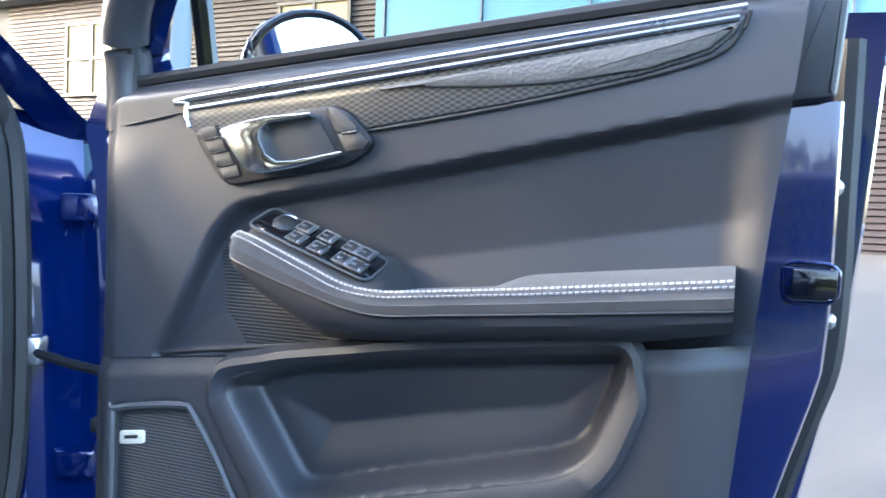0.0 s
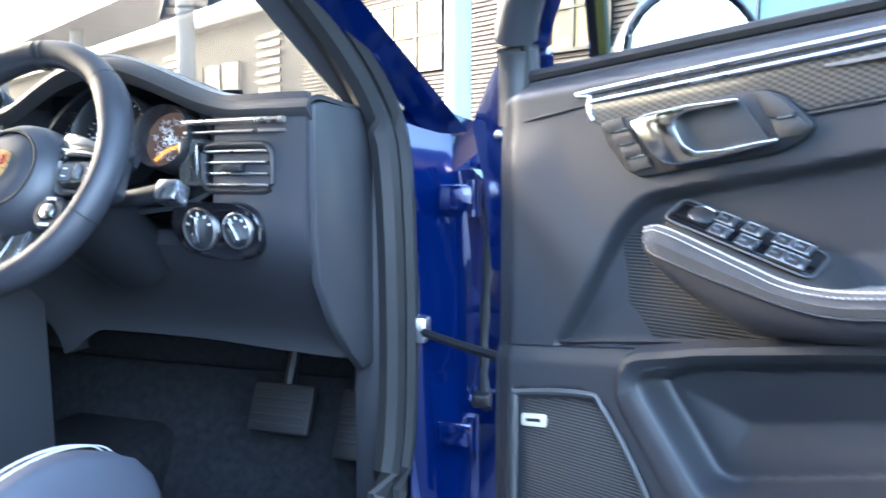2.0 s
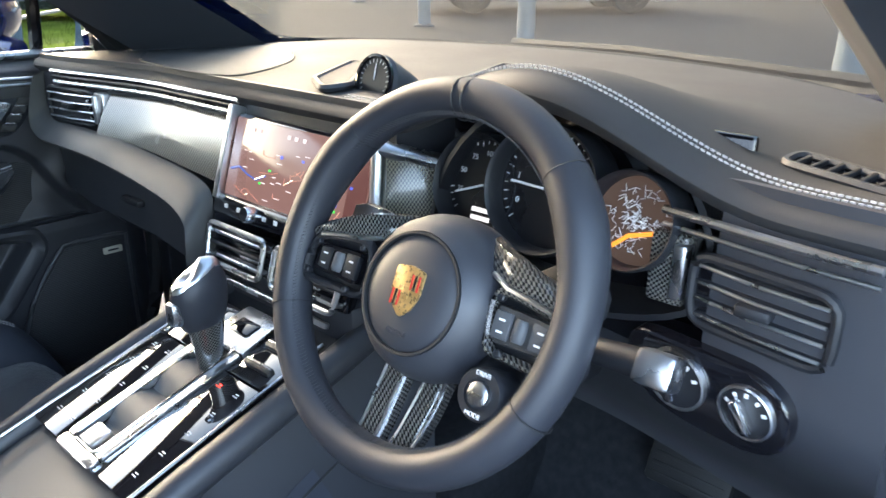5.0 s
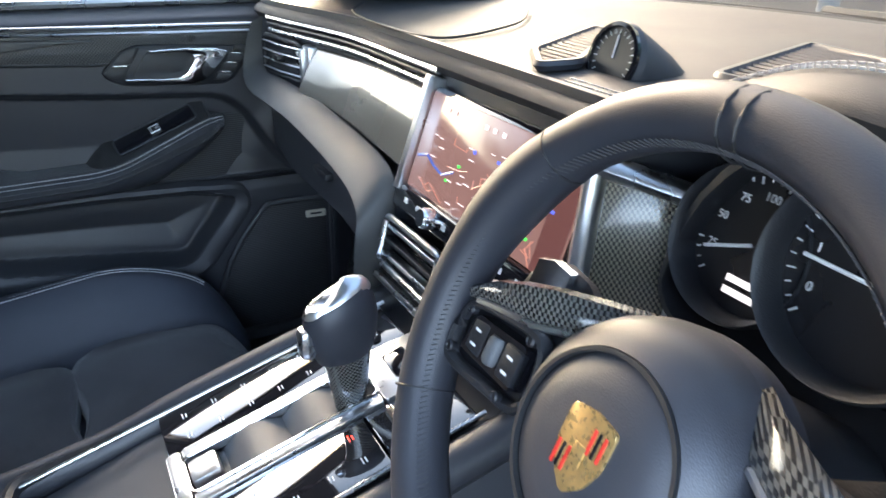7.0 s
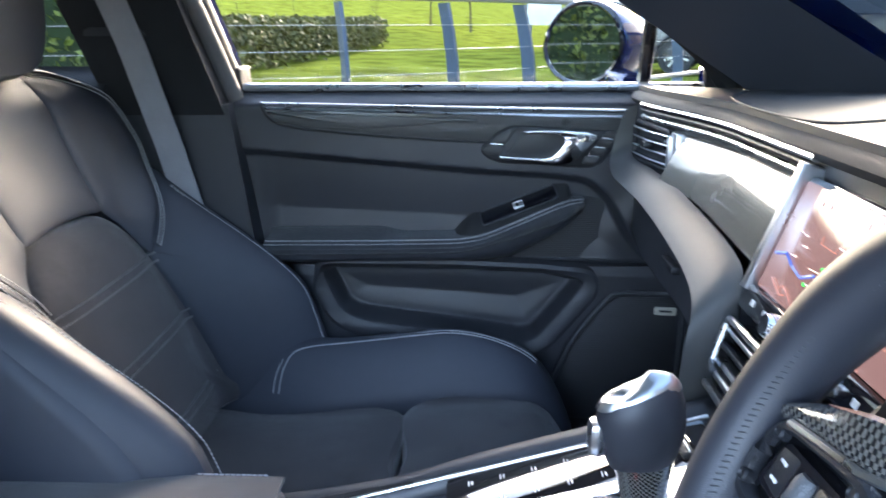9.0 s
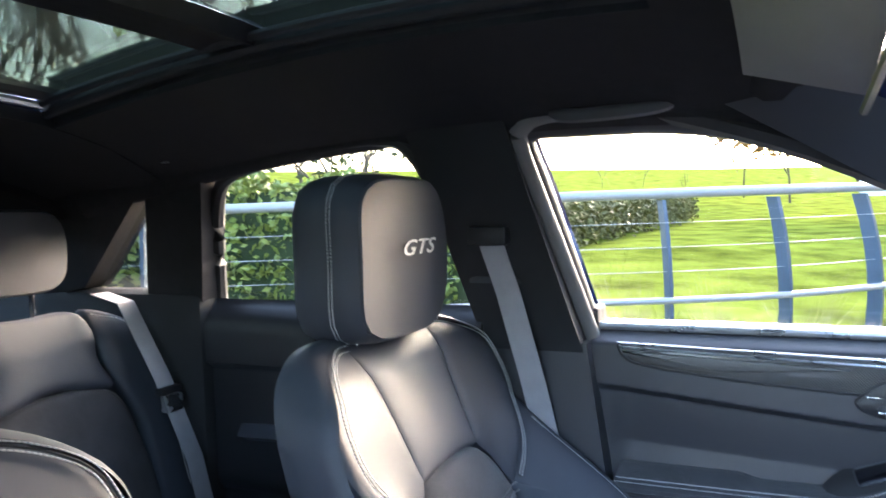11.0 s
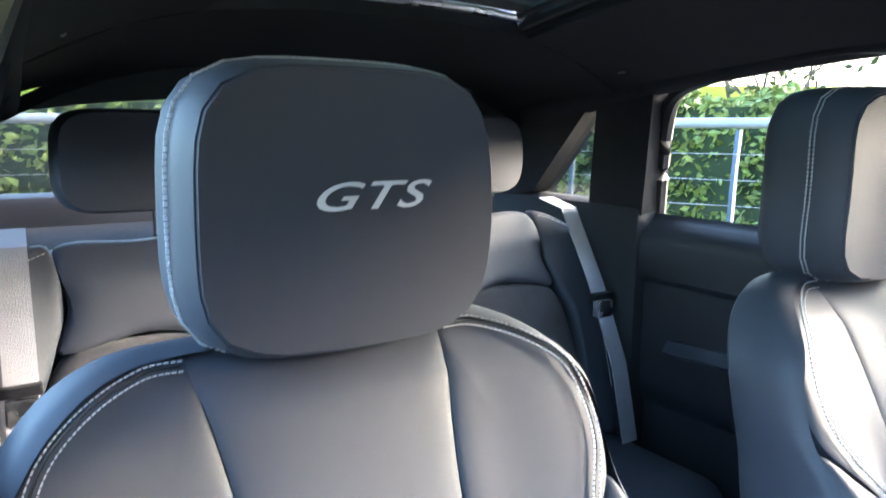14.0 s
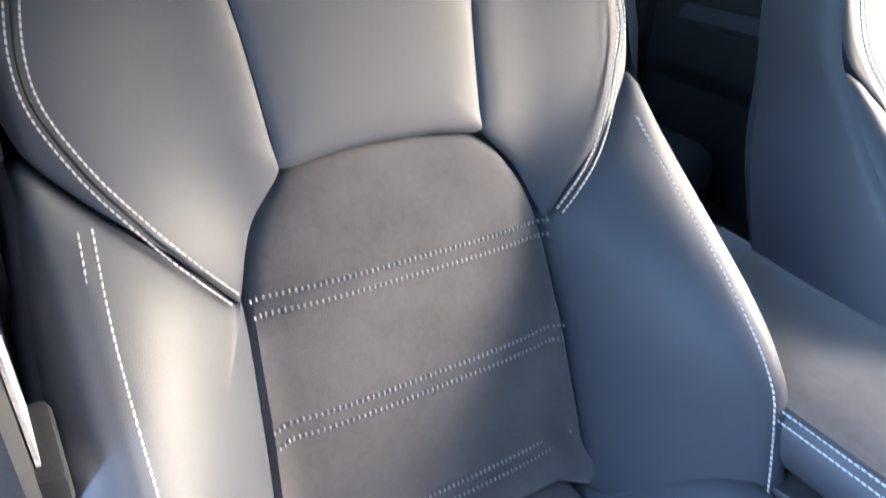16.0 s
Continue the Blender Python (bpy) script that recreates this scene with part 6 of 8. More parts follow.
# mode dial on the lower right
DM = WM @ Matrix.Translation((0.099, -0.066, 0.0))
bm = bmesh.new()
lathe(bm, [(0.021, -0.02), (0.021, 0.008), (0.019, 0.011), (0.013, 0.011), (0.013, 0.008), (0.001, 0.008)], DM, 32)
dial = part("mode_dial", bm, PLASTIC, wheel)
bm = bmesh.new()
lathe(bm, [(0.0095, 0.006), (0.0095, 0.0125), (0.008, 0.0135), (0.001, 0.0135)], DM, 24)
part("dial_button", bm, SATIN, dial)
text("dial_letters", "DRIVE", 0.0052, DM @ Matrix.Translation((0, 0.0155, 0.0113)), WHITE_PRINT, dial)
text("dial_letters", "MODE", 0.0052, DM @ Matrix.Translation((0, -0.0158, 0.0113)), WHITE_PRINT, dial)
bm = bmesh.new()
tube(bm, [DM @ Vector((0, 0, 0.004)), DM @ Vector((-0.010, 0.012, -0.03)), HM @ Vector((0.040, -0.030, -0.05))], lambda t: 0.016 + 0.006 * t, 12)
part("dial_arm", bm, PLASTIC, dial)
bm = bmesh.new()
tube(bm, [HM @ Vector((0, 0, -0.05)), HM @ Vector((0, 0, -0.10)), HM @ Vector((0, -0.02, -0.24))], 0.065, 16, flat=0.8)
part("column_shroud", bm, PLASTIC, wheel)

# ---- instruments ----
gauges = thing("instrument_cluster", (0.37, 1.0, 0.93), "three round instruments with dark faces", "gauges")
bm = bmesh.new()
rings = []
for y, k in ((0.915, 1.0), (0.94, 0.97), (0.96, 0.95), (0.99, 0.93)):
    rings.append([(0.395 + 0.165 * k * math.cos(a), y + 0.02 * math.sin(a), 0.99 + (0.15 if math.sin(a) > 0 else 0.05) * k * math.sin(a)) for a in (2 * math.pi * j / 40 for j in range(40))])
loft(bm, rings, caps=False)
thicken(bm, 0.006)
part("instrument_hood", bm, PLASTIC, gauges)
bm = bmesh.new()
box(bm, (0.22, 0.965, 0.93), (0.56, 0.975, 1.12), 0.004)
part("back_plate", bm, GLOSS, gauges)
DIAL = mat("dial_face", (0.012, 0.012, 0.014), 0.3)
MAPF = glow("map_dial", (0.10, 0.065, 0.05), 0.05)
for x, z, r, kind in ((0.290, 1.030, 0.052, 0), (0.386, 1.048, 0.060, 1), (0.489, 1.044, 0.041, 2)):
    gm = axes((x, (0.940, 0.922, 0.905)[kind], z), (1, 0, 0), (0, 0.25, 1))
    bm = bmesh.new()
    lathe(bm, [(r * 1.08, -0.02), (r * 1.10, 0.02), (r * 1.06, 0.026), (r, 0.022), (r * 0.97, 0.004), (r * 0.97, -0.02)], gm, 40)
    g = part("gauge", bm, PLASTIC, gauges)
    bm = bmesh.new()
    lathe(bm, [(r * 0.97, 0.0), (r * 0.97, 0.002), (0.001, 0.002)], gm, 40)
    part("gauge_face", bm, MAPF if kind == 2 else DIAL, g, "lit map in warm colours" if kind == 2 else "")
    if kind < 2:
        bm = bmesh.new()
        for i in range(28):
            a = radians(220 - 260 * i / 27)
            L = 0.10 if i % 3 == 0 else 0.06
            tube(bm, [gm @ Vector((r * 0.92 * math.cos(a), r * 0.92 * math.sin(a), 0.003)), gm @ Vector((r * (0.92 - L) * math.cos(a), r * (0.92 - L) * math.sin(a), 0.003))], 0.0006, 4)
        part("tick_marks", bm, WHITE_PRINT, g, smooth=False, kind="stuff")
        bm = bmesh.new()
        a = radians(200 if kind == 0 else 178)
        tube(bm, [gm @ Vector((0, 0, 0.006)), gm @ Vector((r * 0.75 * math.cos(a), r * 0.75 * math.sin(a), 0.006))], 0.0014, 6)
        part("pointer", bm, WHITE_PRINT, g)
        for i, body in enumerate(("25", "50", "75", "100", "125") if kind == 0 else ("0", "1", "2")):
            a = radians(196 - 36 * i) if kind == 0 else radians(205 - 36 * i)
            text("dial_number", body, 0.0085, gm @ Matrix.Translation((r * 0.66 * math.cos(a), r * 0.66 * math.sin(a), 0.003)), WHITE_PRINT, g)
        if kind == 0:
            bm = bmesh.new()
            for k in range(2):
                box(bm, (-0.012, -0.030 - 0.009 * k, 0.0025), (0.014, -0.025 - 0.009 * k, 0.0032), 0.0, gm)
            part("trip_readout", bm, glow("readout", (0.9, 0.85, 0.85), 0.09), g)
    else:
        rnd = random.Random(5)
        bm = bmesh.new()
        for i in range(80):
            a, q = rnd.uniform(0, 6.28), rnd.uniform(0, 0.75) * r
            p = Vector((q * math.cos(a), q * math.sin(a), 0.003))
            d = Vector((rnd.uniform(-1, 1), rnd.uniform(-1, 1), 0)).normalized() * r * 0.16
            tube(bm, [gm @ (p - d), gm @ p, gm @ (p + Vector((d.y, -d.x, 0)) * 0.7)], 0.0003, 4)
        part("map_road", bm, WHITE_PRINT, g, smooth=False, kind="stuff")
        bm = bmesh.new()
        tube(bm, [gm @ Vector((-r * 0.5, -r * 0.7, 0.0035)), gm @ Vector((-r * 0.1, -r * 0.35, 0.0035)), gm @ Vector((r * 0.75, -r * 0.1, 0.0035))], 0.0022, 6)
        part("map_route", bm, glow("route", (1.0, 0.32, 0.04), 0.10), g)
# ---- centre console ----
def con_z(y):
    return 0.735 + (y - 0.55) * 0.29


CX = 0.0115
CM = axes((CX, 0.55, 0.735), (1, 0, 0), (0, 1, 0.29))        # local x across, y along the slope
console = thing("centre_console", (0, 0.4, 0.33), "gloss black centre console with silver frame", "console")
bm = bmesh.new()
rings = []
for y, z, w in ((-0.05, 0.66, 0.125), (0.2, 0.66, 0.125), (0.45, 0.69, 0.125), (0.55, 0.725, 0.126), (0.70, 0.768, 0.13), (0.84, 0.808, 0.135), (0.92, 0.84, 0.14), (1.0, 0.86, 0.14)):
    rings.append([(CX + a, y, b) for a, b in ((-w - 0.015, 0.40), (-w, z - 0.03), (-w + 0.012, z - 0.006), (w - 0.012, z - 0.006), (w, z - 0.03), (w + 0.015, 0.40))])
loft(bm, rings)
part("console_body", bm, SOFT, console)
bm = bmesh.new()
prism(bm, [(0.62, 0.60), (0.80, 0.675), (0.97, 0.70), (1.0, 0.66), (0.98, 0.52), (0.80, 0.46), (0.62, 0.46)], 0.014, axes((CX + 0.118 + 0.045, 0, 0), (0, 1, 0), (-0.06, 0, 1)), 0.006, 3, 0.03)
part("knee_pad", bm, LEATHER, console)
bm = bmesh.new()
tube(bm, [(CX + 0.139, 0.30, 0.545), (CX + 0.139, 0.60, 0.575), (CX + 0.139, 0.98, 0.715)], 0.002, 6)
part("side_seam", bm, RUBBER, console)
for s in (1, -1):
    bm = bmesh.new()
    tube(bm, [(CX + s * 0.117, 0.42, 0.70), (CX + s * 0.117, 0.55, con_z(0.55) + 0.003), (CX + s * 0.117, 0.83, con_z(0.83) + 0.003)], 0.0022, 8)
    part("side_rail", bm, SATIN, console)
    bm = bmesh.new()
    box(bm, (s * 0.0785 - 0.036, 0.018, -0.008), (s * 0.0785 + 0.036, 0.196, 0.004), 0.002, CM)
    part("touch_panel", bm, PIANO, console, "glossy black touch panel")
    bm = bmesh.new()
    box(bm, (s * 0.0785 - 0.036, 0.1985, -0.008), (s * 0.0785 + 0.036, 0.285, 0.003), 0.002, CM)
    part("switch_panel", bm, PIANO, console, "glossy black panel with toggles")
bm = bmesh.new()
for pts in ([(-0.041, 0.016), (0.041, 0.016), (0.041, 0.030), (-0.041, 0.030)], [(-0.041, 0.032), (-0.026, 0.032), (-0.026, 0.222), (-0.041, 0.222)], [(0.026, 0.032), (0.041, 0.032), (0.041, 0.222), (0.026, 0.222)], [(-0.041, 0.224), (0.041, 0.224), (0.036, 0.292), (-0.036, 0.292)]):
    prism(bm, rounded(pts, 0.003), 0.009, CM @ Matrix.Translation((0, 0, -0.002)), 0.0015)
part("gate_frame", bm, SATIN, console, "brushed silver shifter surround")
bm = bmesh.new()
box(bm, (-0.027, 0.028, -0.012), (0.027, 0.226, -0.004), 0.002, CM)
part("gate_bed", bm, PLASTIC, console)
bm = bmesh.new()
box(bm, (-0.020, 0.033, -0.006), (0.012, 0.062, 0.008), 0.004, CM)
part("parking_key", bm, SATIN, console)
bm = bmesh.new()
grid(bm, lambda u, v: CM @ Vector((-0.024 + 0.048 * u, 0.068 + 0.125 * v, -0.004 + 0.013 * abs(math.sin(v * 6.3)) ** 0.6)), 4, 8)
thicken(bm, 0.004)
part("gate_cover", bm, GREY_PLASTIC, console)
bm = bmesh.new()
tube(bm, [CM @ Vector((a, b, 0.0075)) for a, b in rounded([(-0.026, 0.031), (0.026, 0.031), (0.026, 0.223), (-0.026, 0.223)], 0.008)], 0.0016, 6, closed=True)
part("gate_rim", bm, CHROME, console)
bm = bmesh.new()
box(bm, (-0.020, 0.246, 0.004), (0.020, 0.272, 0.0105), 0.003, CM)
part("hazard_key", bm, GLOSS, console)
# printed symbols on the panels
rnd = random.Random(3)
LED = glow("red_led", (1.0, 0.05, 0.03), 0.25)
for s in (1, -1):
    for k in range(5):
        for j in range(2):
            bm = bmesh.new()
            x, y = s * (0.060 + 0.034 * j), 0.045 + 0.033 * k
            box(bm, (x - 0.004, y - 0.003, 0.004), (x + 0.004, y - 0.0018, 0.0046), 0, CM)
            box(bm, (x - 0.0025, y + 0.0005, 0.004), (x + 0.0035, y + 0.0018, 0.0046), 0, CM)
            part("panel_symbol", bm, WHITE_PRINT if (k, j) != (4, 0) or s < 0 else LED, console, smooth=False)
    for k in range(2):
        bm = bmesh.new()
        x, y = s * 0.0785, 0.222 + 0.034 * k
        box(bm, (x - 0.026, y - 0.006, 0.001), (x + 0.026, y + 0.006, 0.010), 0.004, CM)
        part("toggle", bm, PLASTIC, console)
        bm = bmesh.new()
        box(bm, (x - 0.024, y + 0.001, 0.0085), (x + 0.024, y + 0.003, 0.0108), 0.0008, CM)
        part("toggle_edge", bm, SATIN, console)
for s in (1, -1):
    bm = bmesh.new()
    tube(bm, smooth_line([(CX + s * 0.140, 0.30, 0.665), (CX + s * 0.138, 0.50, 0.702), (CX + s * 0.138, 0.62, 0.742), (CX + s * 0.140, 0.84, 0.806), (CX + s * 0.142, 0.97, 0.846)], 4), 0.020, 10)
    part("padded_edge", bm, SOFT, console)
# shift lever
lever = thing("shift_lever", (0.022, 0.735, 0.785), "black leather shift lever with carbon neck and chrome cap", "shift lever")


def lever_at(f, w, l):
    """A ring round the lever's axis, f from its foot to its top."""
    c = Vector((0.022 + 0.014 * f, 0.738 - 0.004 * f - 0.012 * f * f, 0.775 + 0.150 * f))
    return [(c.x + w * math.cos(a), c.y + l * math.sin(a), c.z + 0.012 * f * math.sin(a) * (f > 0.5)) for a in (2 * math.pi * j / 24 for j in range(24))]


bm = bmesh.new()
loft(bm, [lever_at(f, w, l) for f, w, l in ((0.0, 0.011, 0.015), (0.15, 0.0125, 0.017), (0.30, 0.0145, 0.020), (0.45, 0.0165, 0.023), (0.56, 0.0195, 0.027))])
part("lever_neck", bm, CARBON, lever, "dark carbon-weave neck")
bm = bmesh.new()
loft(bm, [lever_at(f, w, l) for f, w, l in ((0.50, 0.0165, 0.022), (0.54, 0.0200, 0.0275), (0.64, 0.0235, 0.0325), (0.74, 0.0250, 0.0350), (0.84, 0.0245, 0.0350), (0.92, 0.0215, 0.0315), (0.96, 0.0175, 0.027))])
part("lever_grip", bm, MATS["rim_leather"], lever)
bm = bmesh.new()
loft(bm, [lever_at(f, w, l) for f, w, l in ((0.925, 0.0175, 0.0330), (0.955, 0.0165, 0.0310), (0.985, 0.0135, 0.0270), (1.0, 0.0095, 0.0200), (1.006, 0.004, 0.010))])
part("lever_cap", bm, SATIN, lever, "polished silver cap")
bm = bmesh.new()
box(bm, (0.024, 0.686, 0.862), (0.044, 0.701, 0.893), 0.006)
part("release_button", bm, SATIN, lever)
# tray and cup holder ahead of the armrest
bm = bmesh.new()
box(bm, (-0.115, 0.40, 0.62), (0.115, 0.545, 0.66), 0.01)
part("cup_tray", bm, GLOSS, console)
for s in (1, -1):
    bm = bmesh.new()
    tube(bm, smooth_line([(s * 0.118, 0.55, 0.725), (s * 0.118, 0.46, 0.705), (s * 0.10, 0.42, 0.70), (0, 0.415, 0.70)], 5), 0.008, 8)
    part("tray_rim", bm, PLASTIC, console)
armrest = thing("console_box", (0, 0.2, 0.66), "black suede centre armrest with white stitched edge", "console box")
bm = bmesh.new()
box(bm, (-0.12, -0.08, 0.665), (0.12, 0.40, 0.735), 0.03, seg=4)
part("armrest_side", bm, LEATHER, armrest)
bm = bmesh.new()
grid(bm, lambda u, v: (-0.112 + 0.224 * u, -0.07 + 0.462 * v, 0.735 + 0.012 * (1 - (2 * u - 1) ** 4) * (1 - (2 * v - 1) ** 8)), 10, 16)
thicken(bm, 0.006)
part("armrest_pad", bm, SUEDE, armrest)
bm = bmesh.new()
for s in (1, -1):
    for off in (0.117, 0.1215):
        stitches(bm, [(s * off, y, 0.731 - (off > 0.12) * 0.008) for y in (-0.05, 0.1, 0.25, 0.37)], (s * 0.6, 0, 0.8), pitch=0.006)
part("armrest_stitching", bm, STITCH, armrest, smooth=False, kind="stuff")

# centre stack below the screen
bm = bmesh.new()
ST = axes((0, 0.868, 0.936), (1, 0, 0), (0, 0.30, 1))
box(bm, (-0.148, -0.014, -0.03), (0.148, 0.014, 0.004), 0.004, ST)
keys = part("key_bar", bm, GLOSS, dash)
for x in (-0.052, 0.052):
    bm = bmesh.new()
    lathe(bm, [(0.0115, 0.0), (0.0115, 0.012), (0.0095, 0.016), (0.001, 0.016)], ST @ Matrix.Translation((x, 0, 0.003)), 24)
    part("rotary_knob", bm, CHROME, keys)
for x in (-0.115, -0.085, -0.025, 0.0, 0.025, 0.085, 0.115):
    bm = bmesh.new()
    box(bm, (x - 0.004, -0.003, 0.0035), (x + 0.004, 0.003, 0.0046), 0, ST)
    part("key_symbol", bm, WHITE_PRINT, keys)
SV = axes((0, 0.85, 0.885), (1, 0, 0), (0, 0.32, 1))
for s in (1, -1):
    bm = bmesh.new()
    tube(bm, [SV @ Vector((a, b, 0.004)) for a, b in rounded([(s * 0.012, -0.028), (s * 0.138, -0.028), (s * 0.145, 0.026), (s * 0.012, 0.026)], 0.01)], 0.004, 8, closed=True)
    v = part("centre_vent", bm, SATIN, dash)
    bm = bmesh.new()
    box(bm, (s * 0.078 - 0.066, -0.027, -0.03), (s * 0.078 + 0.066, 0.025, -0.012), 0.003, SV)
    part("vent_box", bm, GLOSS, v)
    for k in range(3):
        bm = bmesh.new()
        box(bm, (s * 0.078 - 0.062, -0.020 + 0.016 * k, -0.012), (s * 0.078 + 0.062, -0.014 + 0.016 * k, 0.004), 0.002, SV)
        part("slat", bm, SATIN if k != 1 else PLASTIC, v)
bm = bmesh.new()
box(bm, (-0.15, 0.86, 0.80), (0.15, 1.0, 0.862), 0.012)
part("stack_foot", bm, SOFT, dash)
bm = bmesh.new()
box(bm, (-0.135, -0.006, 0.0), (0.135, 0.002, 0.008), 0.002, axes((0, 0.838, 0.845), (1, 0, 0), (0, 0.3, 1)))
part("bright_line", bm, SATIN, dash)

# stopwatch pod on the dash
pod = thing("dash_clock", (0.02, 1.05, 1.12), "round stopwatch clock in a dash-top pod", "clock")
PM = axes((0.048, 1.008, 1.112), (1, 0, 0), (0, 0.28, 1))
bm = bmesh.new()
rings = []
for k, (r, back) in enumerate(((0.034, -0.004), (0.037, 0.0), (0.037, 0.012), (0.033, 0.05), (0.022, 0.10), (0.006, 0.14))):
    rings.append([PM @ Vector((r * math.cos(a) * (1 + 0.25 * k / 5), r * math.sin(a) - 0.035 * (k / 5) ** 2 - 0.0 * k, -back)) for a in (2 * math.pi * j / 28 for j in range(28))])
loft(bm, rings)
part("pod_body", bm, SOFT, pod)
bm = bmesh.new()
lathe(bm, [(0.034, 0.003), (0.034, 0.008), (0.030, 0.009), (0.029, 0.004)], PM, 32)
part("clock_rim", bm, GLOSS, pod)
bm = bmesh.new()
lathe(bm, [(0.030, 0.0), (0.030, 0.0055), (0.001, 0.0055)], PM, 32)
face = part("clock_face", bm, DIAL, pod)
bm = bmesh.new()
for i in range(24):
    a = 2 * math.pi * i / 24
    tube(bm, [PM @ Vector((0.027 * math.cos(a), 0.027 * math.sin(a), 0.006)), PM @ Vector((0.023 * math.cos(a), 0.023 * math.sin(a), 0.006))], 0.0005, 4)
tube(bm, [PM @ Vector((0, 0, 0.0065)), PM @ Vector((0, 0.022, 0.0065))], 0.0008, 5)
part("clock_marks", bm, WHITE_PRINT, face, smooth=False, kind="stuff")
# speaker grilles either side of the pod
GT = 1.1095
for pts in ([(0.018, 0.940), (0.020, 0.985), (-0.03, 1.04), (-0.125, 1.150), (-0.165, 1.150), (-0.055, 0.985)], [(0.122, 1.060), (0.190, 1.068), (0.150, 1.275), (0.035, 1.300)]):
    ring = rounded(pts, 0.012)
    bm = bmesh.new()
    tube(bm, [(a, b, GT - 0.004) for a, b in ring], 0.0055, 6, closed=True)
    gr = part("dash_grille", bm, SOFT, dash)
    bm = bmesh.new()
    prism(bm, ring, 0.006, Matrix.Translation((0, 0, GT - 0.010)))
    part("grille_bed", bm, PLASTIC, gr)
    lo, hi = min(b for a, b in ring), max(b for a, b in ring)
    for i in range(15):
        y = lo + (hi - lo) * (i + 0.5) / 15
        cut = []
        for (ax, ay), (bx, by) in zip(ring, ring[1:] + ring[:1]):
            if (ay > y) != (by > y):
                cut.append(ax + (bx - ax) * (y - ay) / (by - ay))
        if len(cut) > 1:
            bm = bmesh.new()
            tube(bm, [(min(cut), y, GT - 0.003), (max(cut), y, GT - 0.003)], 0.0022, 4)
            part("grille_bar", bm, SOFT, gr, smooth=False)
# pedals
for x, w, z0, z1, nm in ((0.440, 0.066, 0.505, 0.60, "brake_pedal"), (0.585, 0.026, 0.47, 0.60, "accelerator_pedal")):
    pd = thing(nm, (x, 1.27, 0.45), "black rubber-faced pedal above the carpet", "pedal")
    bm = bmesh.new()
    m = axes((x, 1.27, (z0 + z1) / 2), (1, 0, 0), (0, 0.45, 1))
    box(bm, (-w, -(z1 - z0) / 2, -0.01), (w, (z1 - z0) / 2, 0.008), 0.008, m)
    part("pedal_pad", bm, RUBBER, pd)
    bm = bmesh.new()
    tube(bm, [(x, 1.29, z1 - 0.03), (x, 1.36, z1 + 0.12), (x, 1.40, 0.85)], 0.012, 8)
    part("pedal_arm", bm, PLASTIC, pd)
    for i in range(5):
        bm = bmesh.new()
        box(bm, (-w * 0.85, -0.032 + 0.016 * i - 0.003, 0.007), (w * 0.85, -0.032 + 0.016 * i + 0.003, 0.011), 0.001, m)
        part("tread_rib", bm, RUBBER, pd)
# ---- belts, handles and small fittings ----
def ribbon(bm, pts, w, across, t=0.0012):
    """A flat strap along a line."""
    across = Vector(across).normalized()
    rings = []
    pts = [Vector(p) for p in pts]
    for i, p in enumerate(pts):
        d = (pts[min(i + 1, len(pts) - 1)] - pts[max(i - 1, 0)]).normalized()
        n = d.cross(across).normalized()
        rings.append([p + across * w / 2 + n * t, p - across * w / 2 + n * t, p - across * w / 2 - n * t, p + across * w / 2 - n * t])
    loft(bm, rings)


def front_belt(s):
    q = 0.045 if s > 0 else 0.0
    belt = thing("seat_belt", (s * 0.66 + q, 0.03, 0.7), "grey webbing seat belt hanging from the centre pillar", "seat belt", "front seat belts")
    bm = bmesh.new()
    ribbon(bm, [(s * 0.640 + q, 0.010, 1.262), (s * 0.655 + q, 0.035, 1.17), (s * 0.668 + q * 0.6, 0.075, 1.0), (s * 0.676 + q * 0.3, 0.098, 0.885)], 0.048, (0, 1, 0.1))
    part("webbing", bm, BELT, belt)
    bm = bmesh.new()
    box(bm, (s * 0.632 + q - 0.02, -0.030, 1.258), (s * 0.632 + q + 0.02, 0.050, 1.295), 0.010)
    part("belt_guide", bm, PLASTIC, belt)
    bm = bmesh.new()
    prism(bm, rounded([(-0.040, 1.19), (0.085, 1.19), (0.06, 1.30), (-0.050, 1.30)], 0.02), 0.014, axes((s * 0.646 + q + s * 0.41 * 1.26, 0, 0), (0, 1, 0), (-s * 0.41, 0, 1)), 0.003)
    part("guide_plate", bm, SOFT, belt)
    bm = bmesh.new()
    box(bm, (s * 0.676 + q * 0.3 - 0.012, 0.068, 0.862), (s * 0.676 + q * 0.3 + 0.012, 0.133, 0.89), 0.006)
    part("belt_tongue", bm, PLASTIC, belt)
    bm = bmesh.new()
    box(bm, (s * 0.676 + q * 0.3 - 0.004, 0.083, 0.845), (s * 0.676 + q * 0.3 + 0.004, 0.118, 0.865), 0.002)
    part("tongue_plate", bm, CHROME, belt)


front_belt(1)
front_belt(-1)


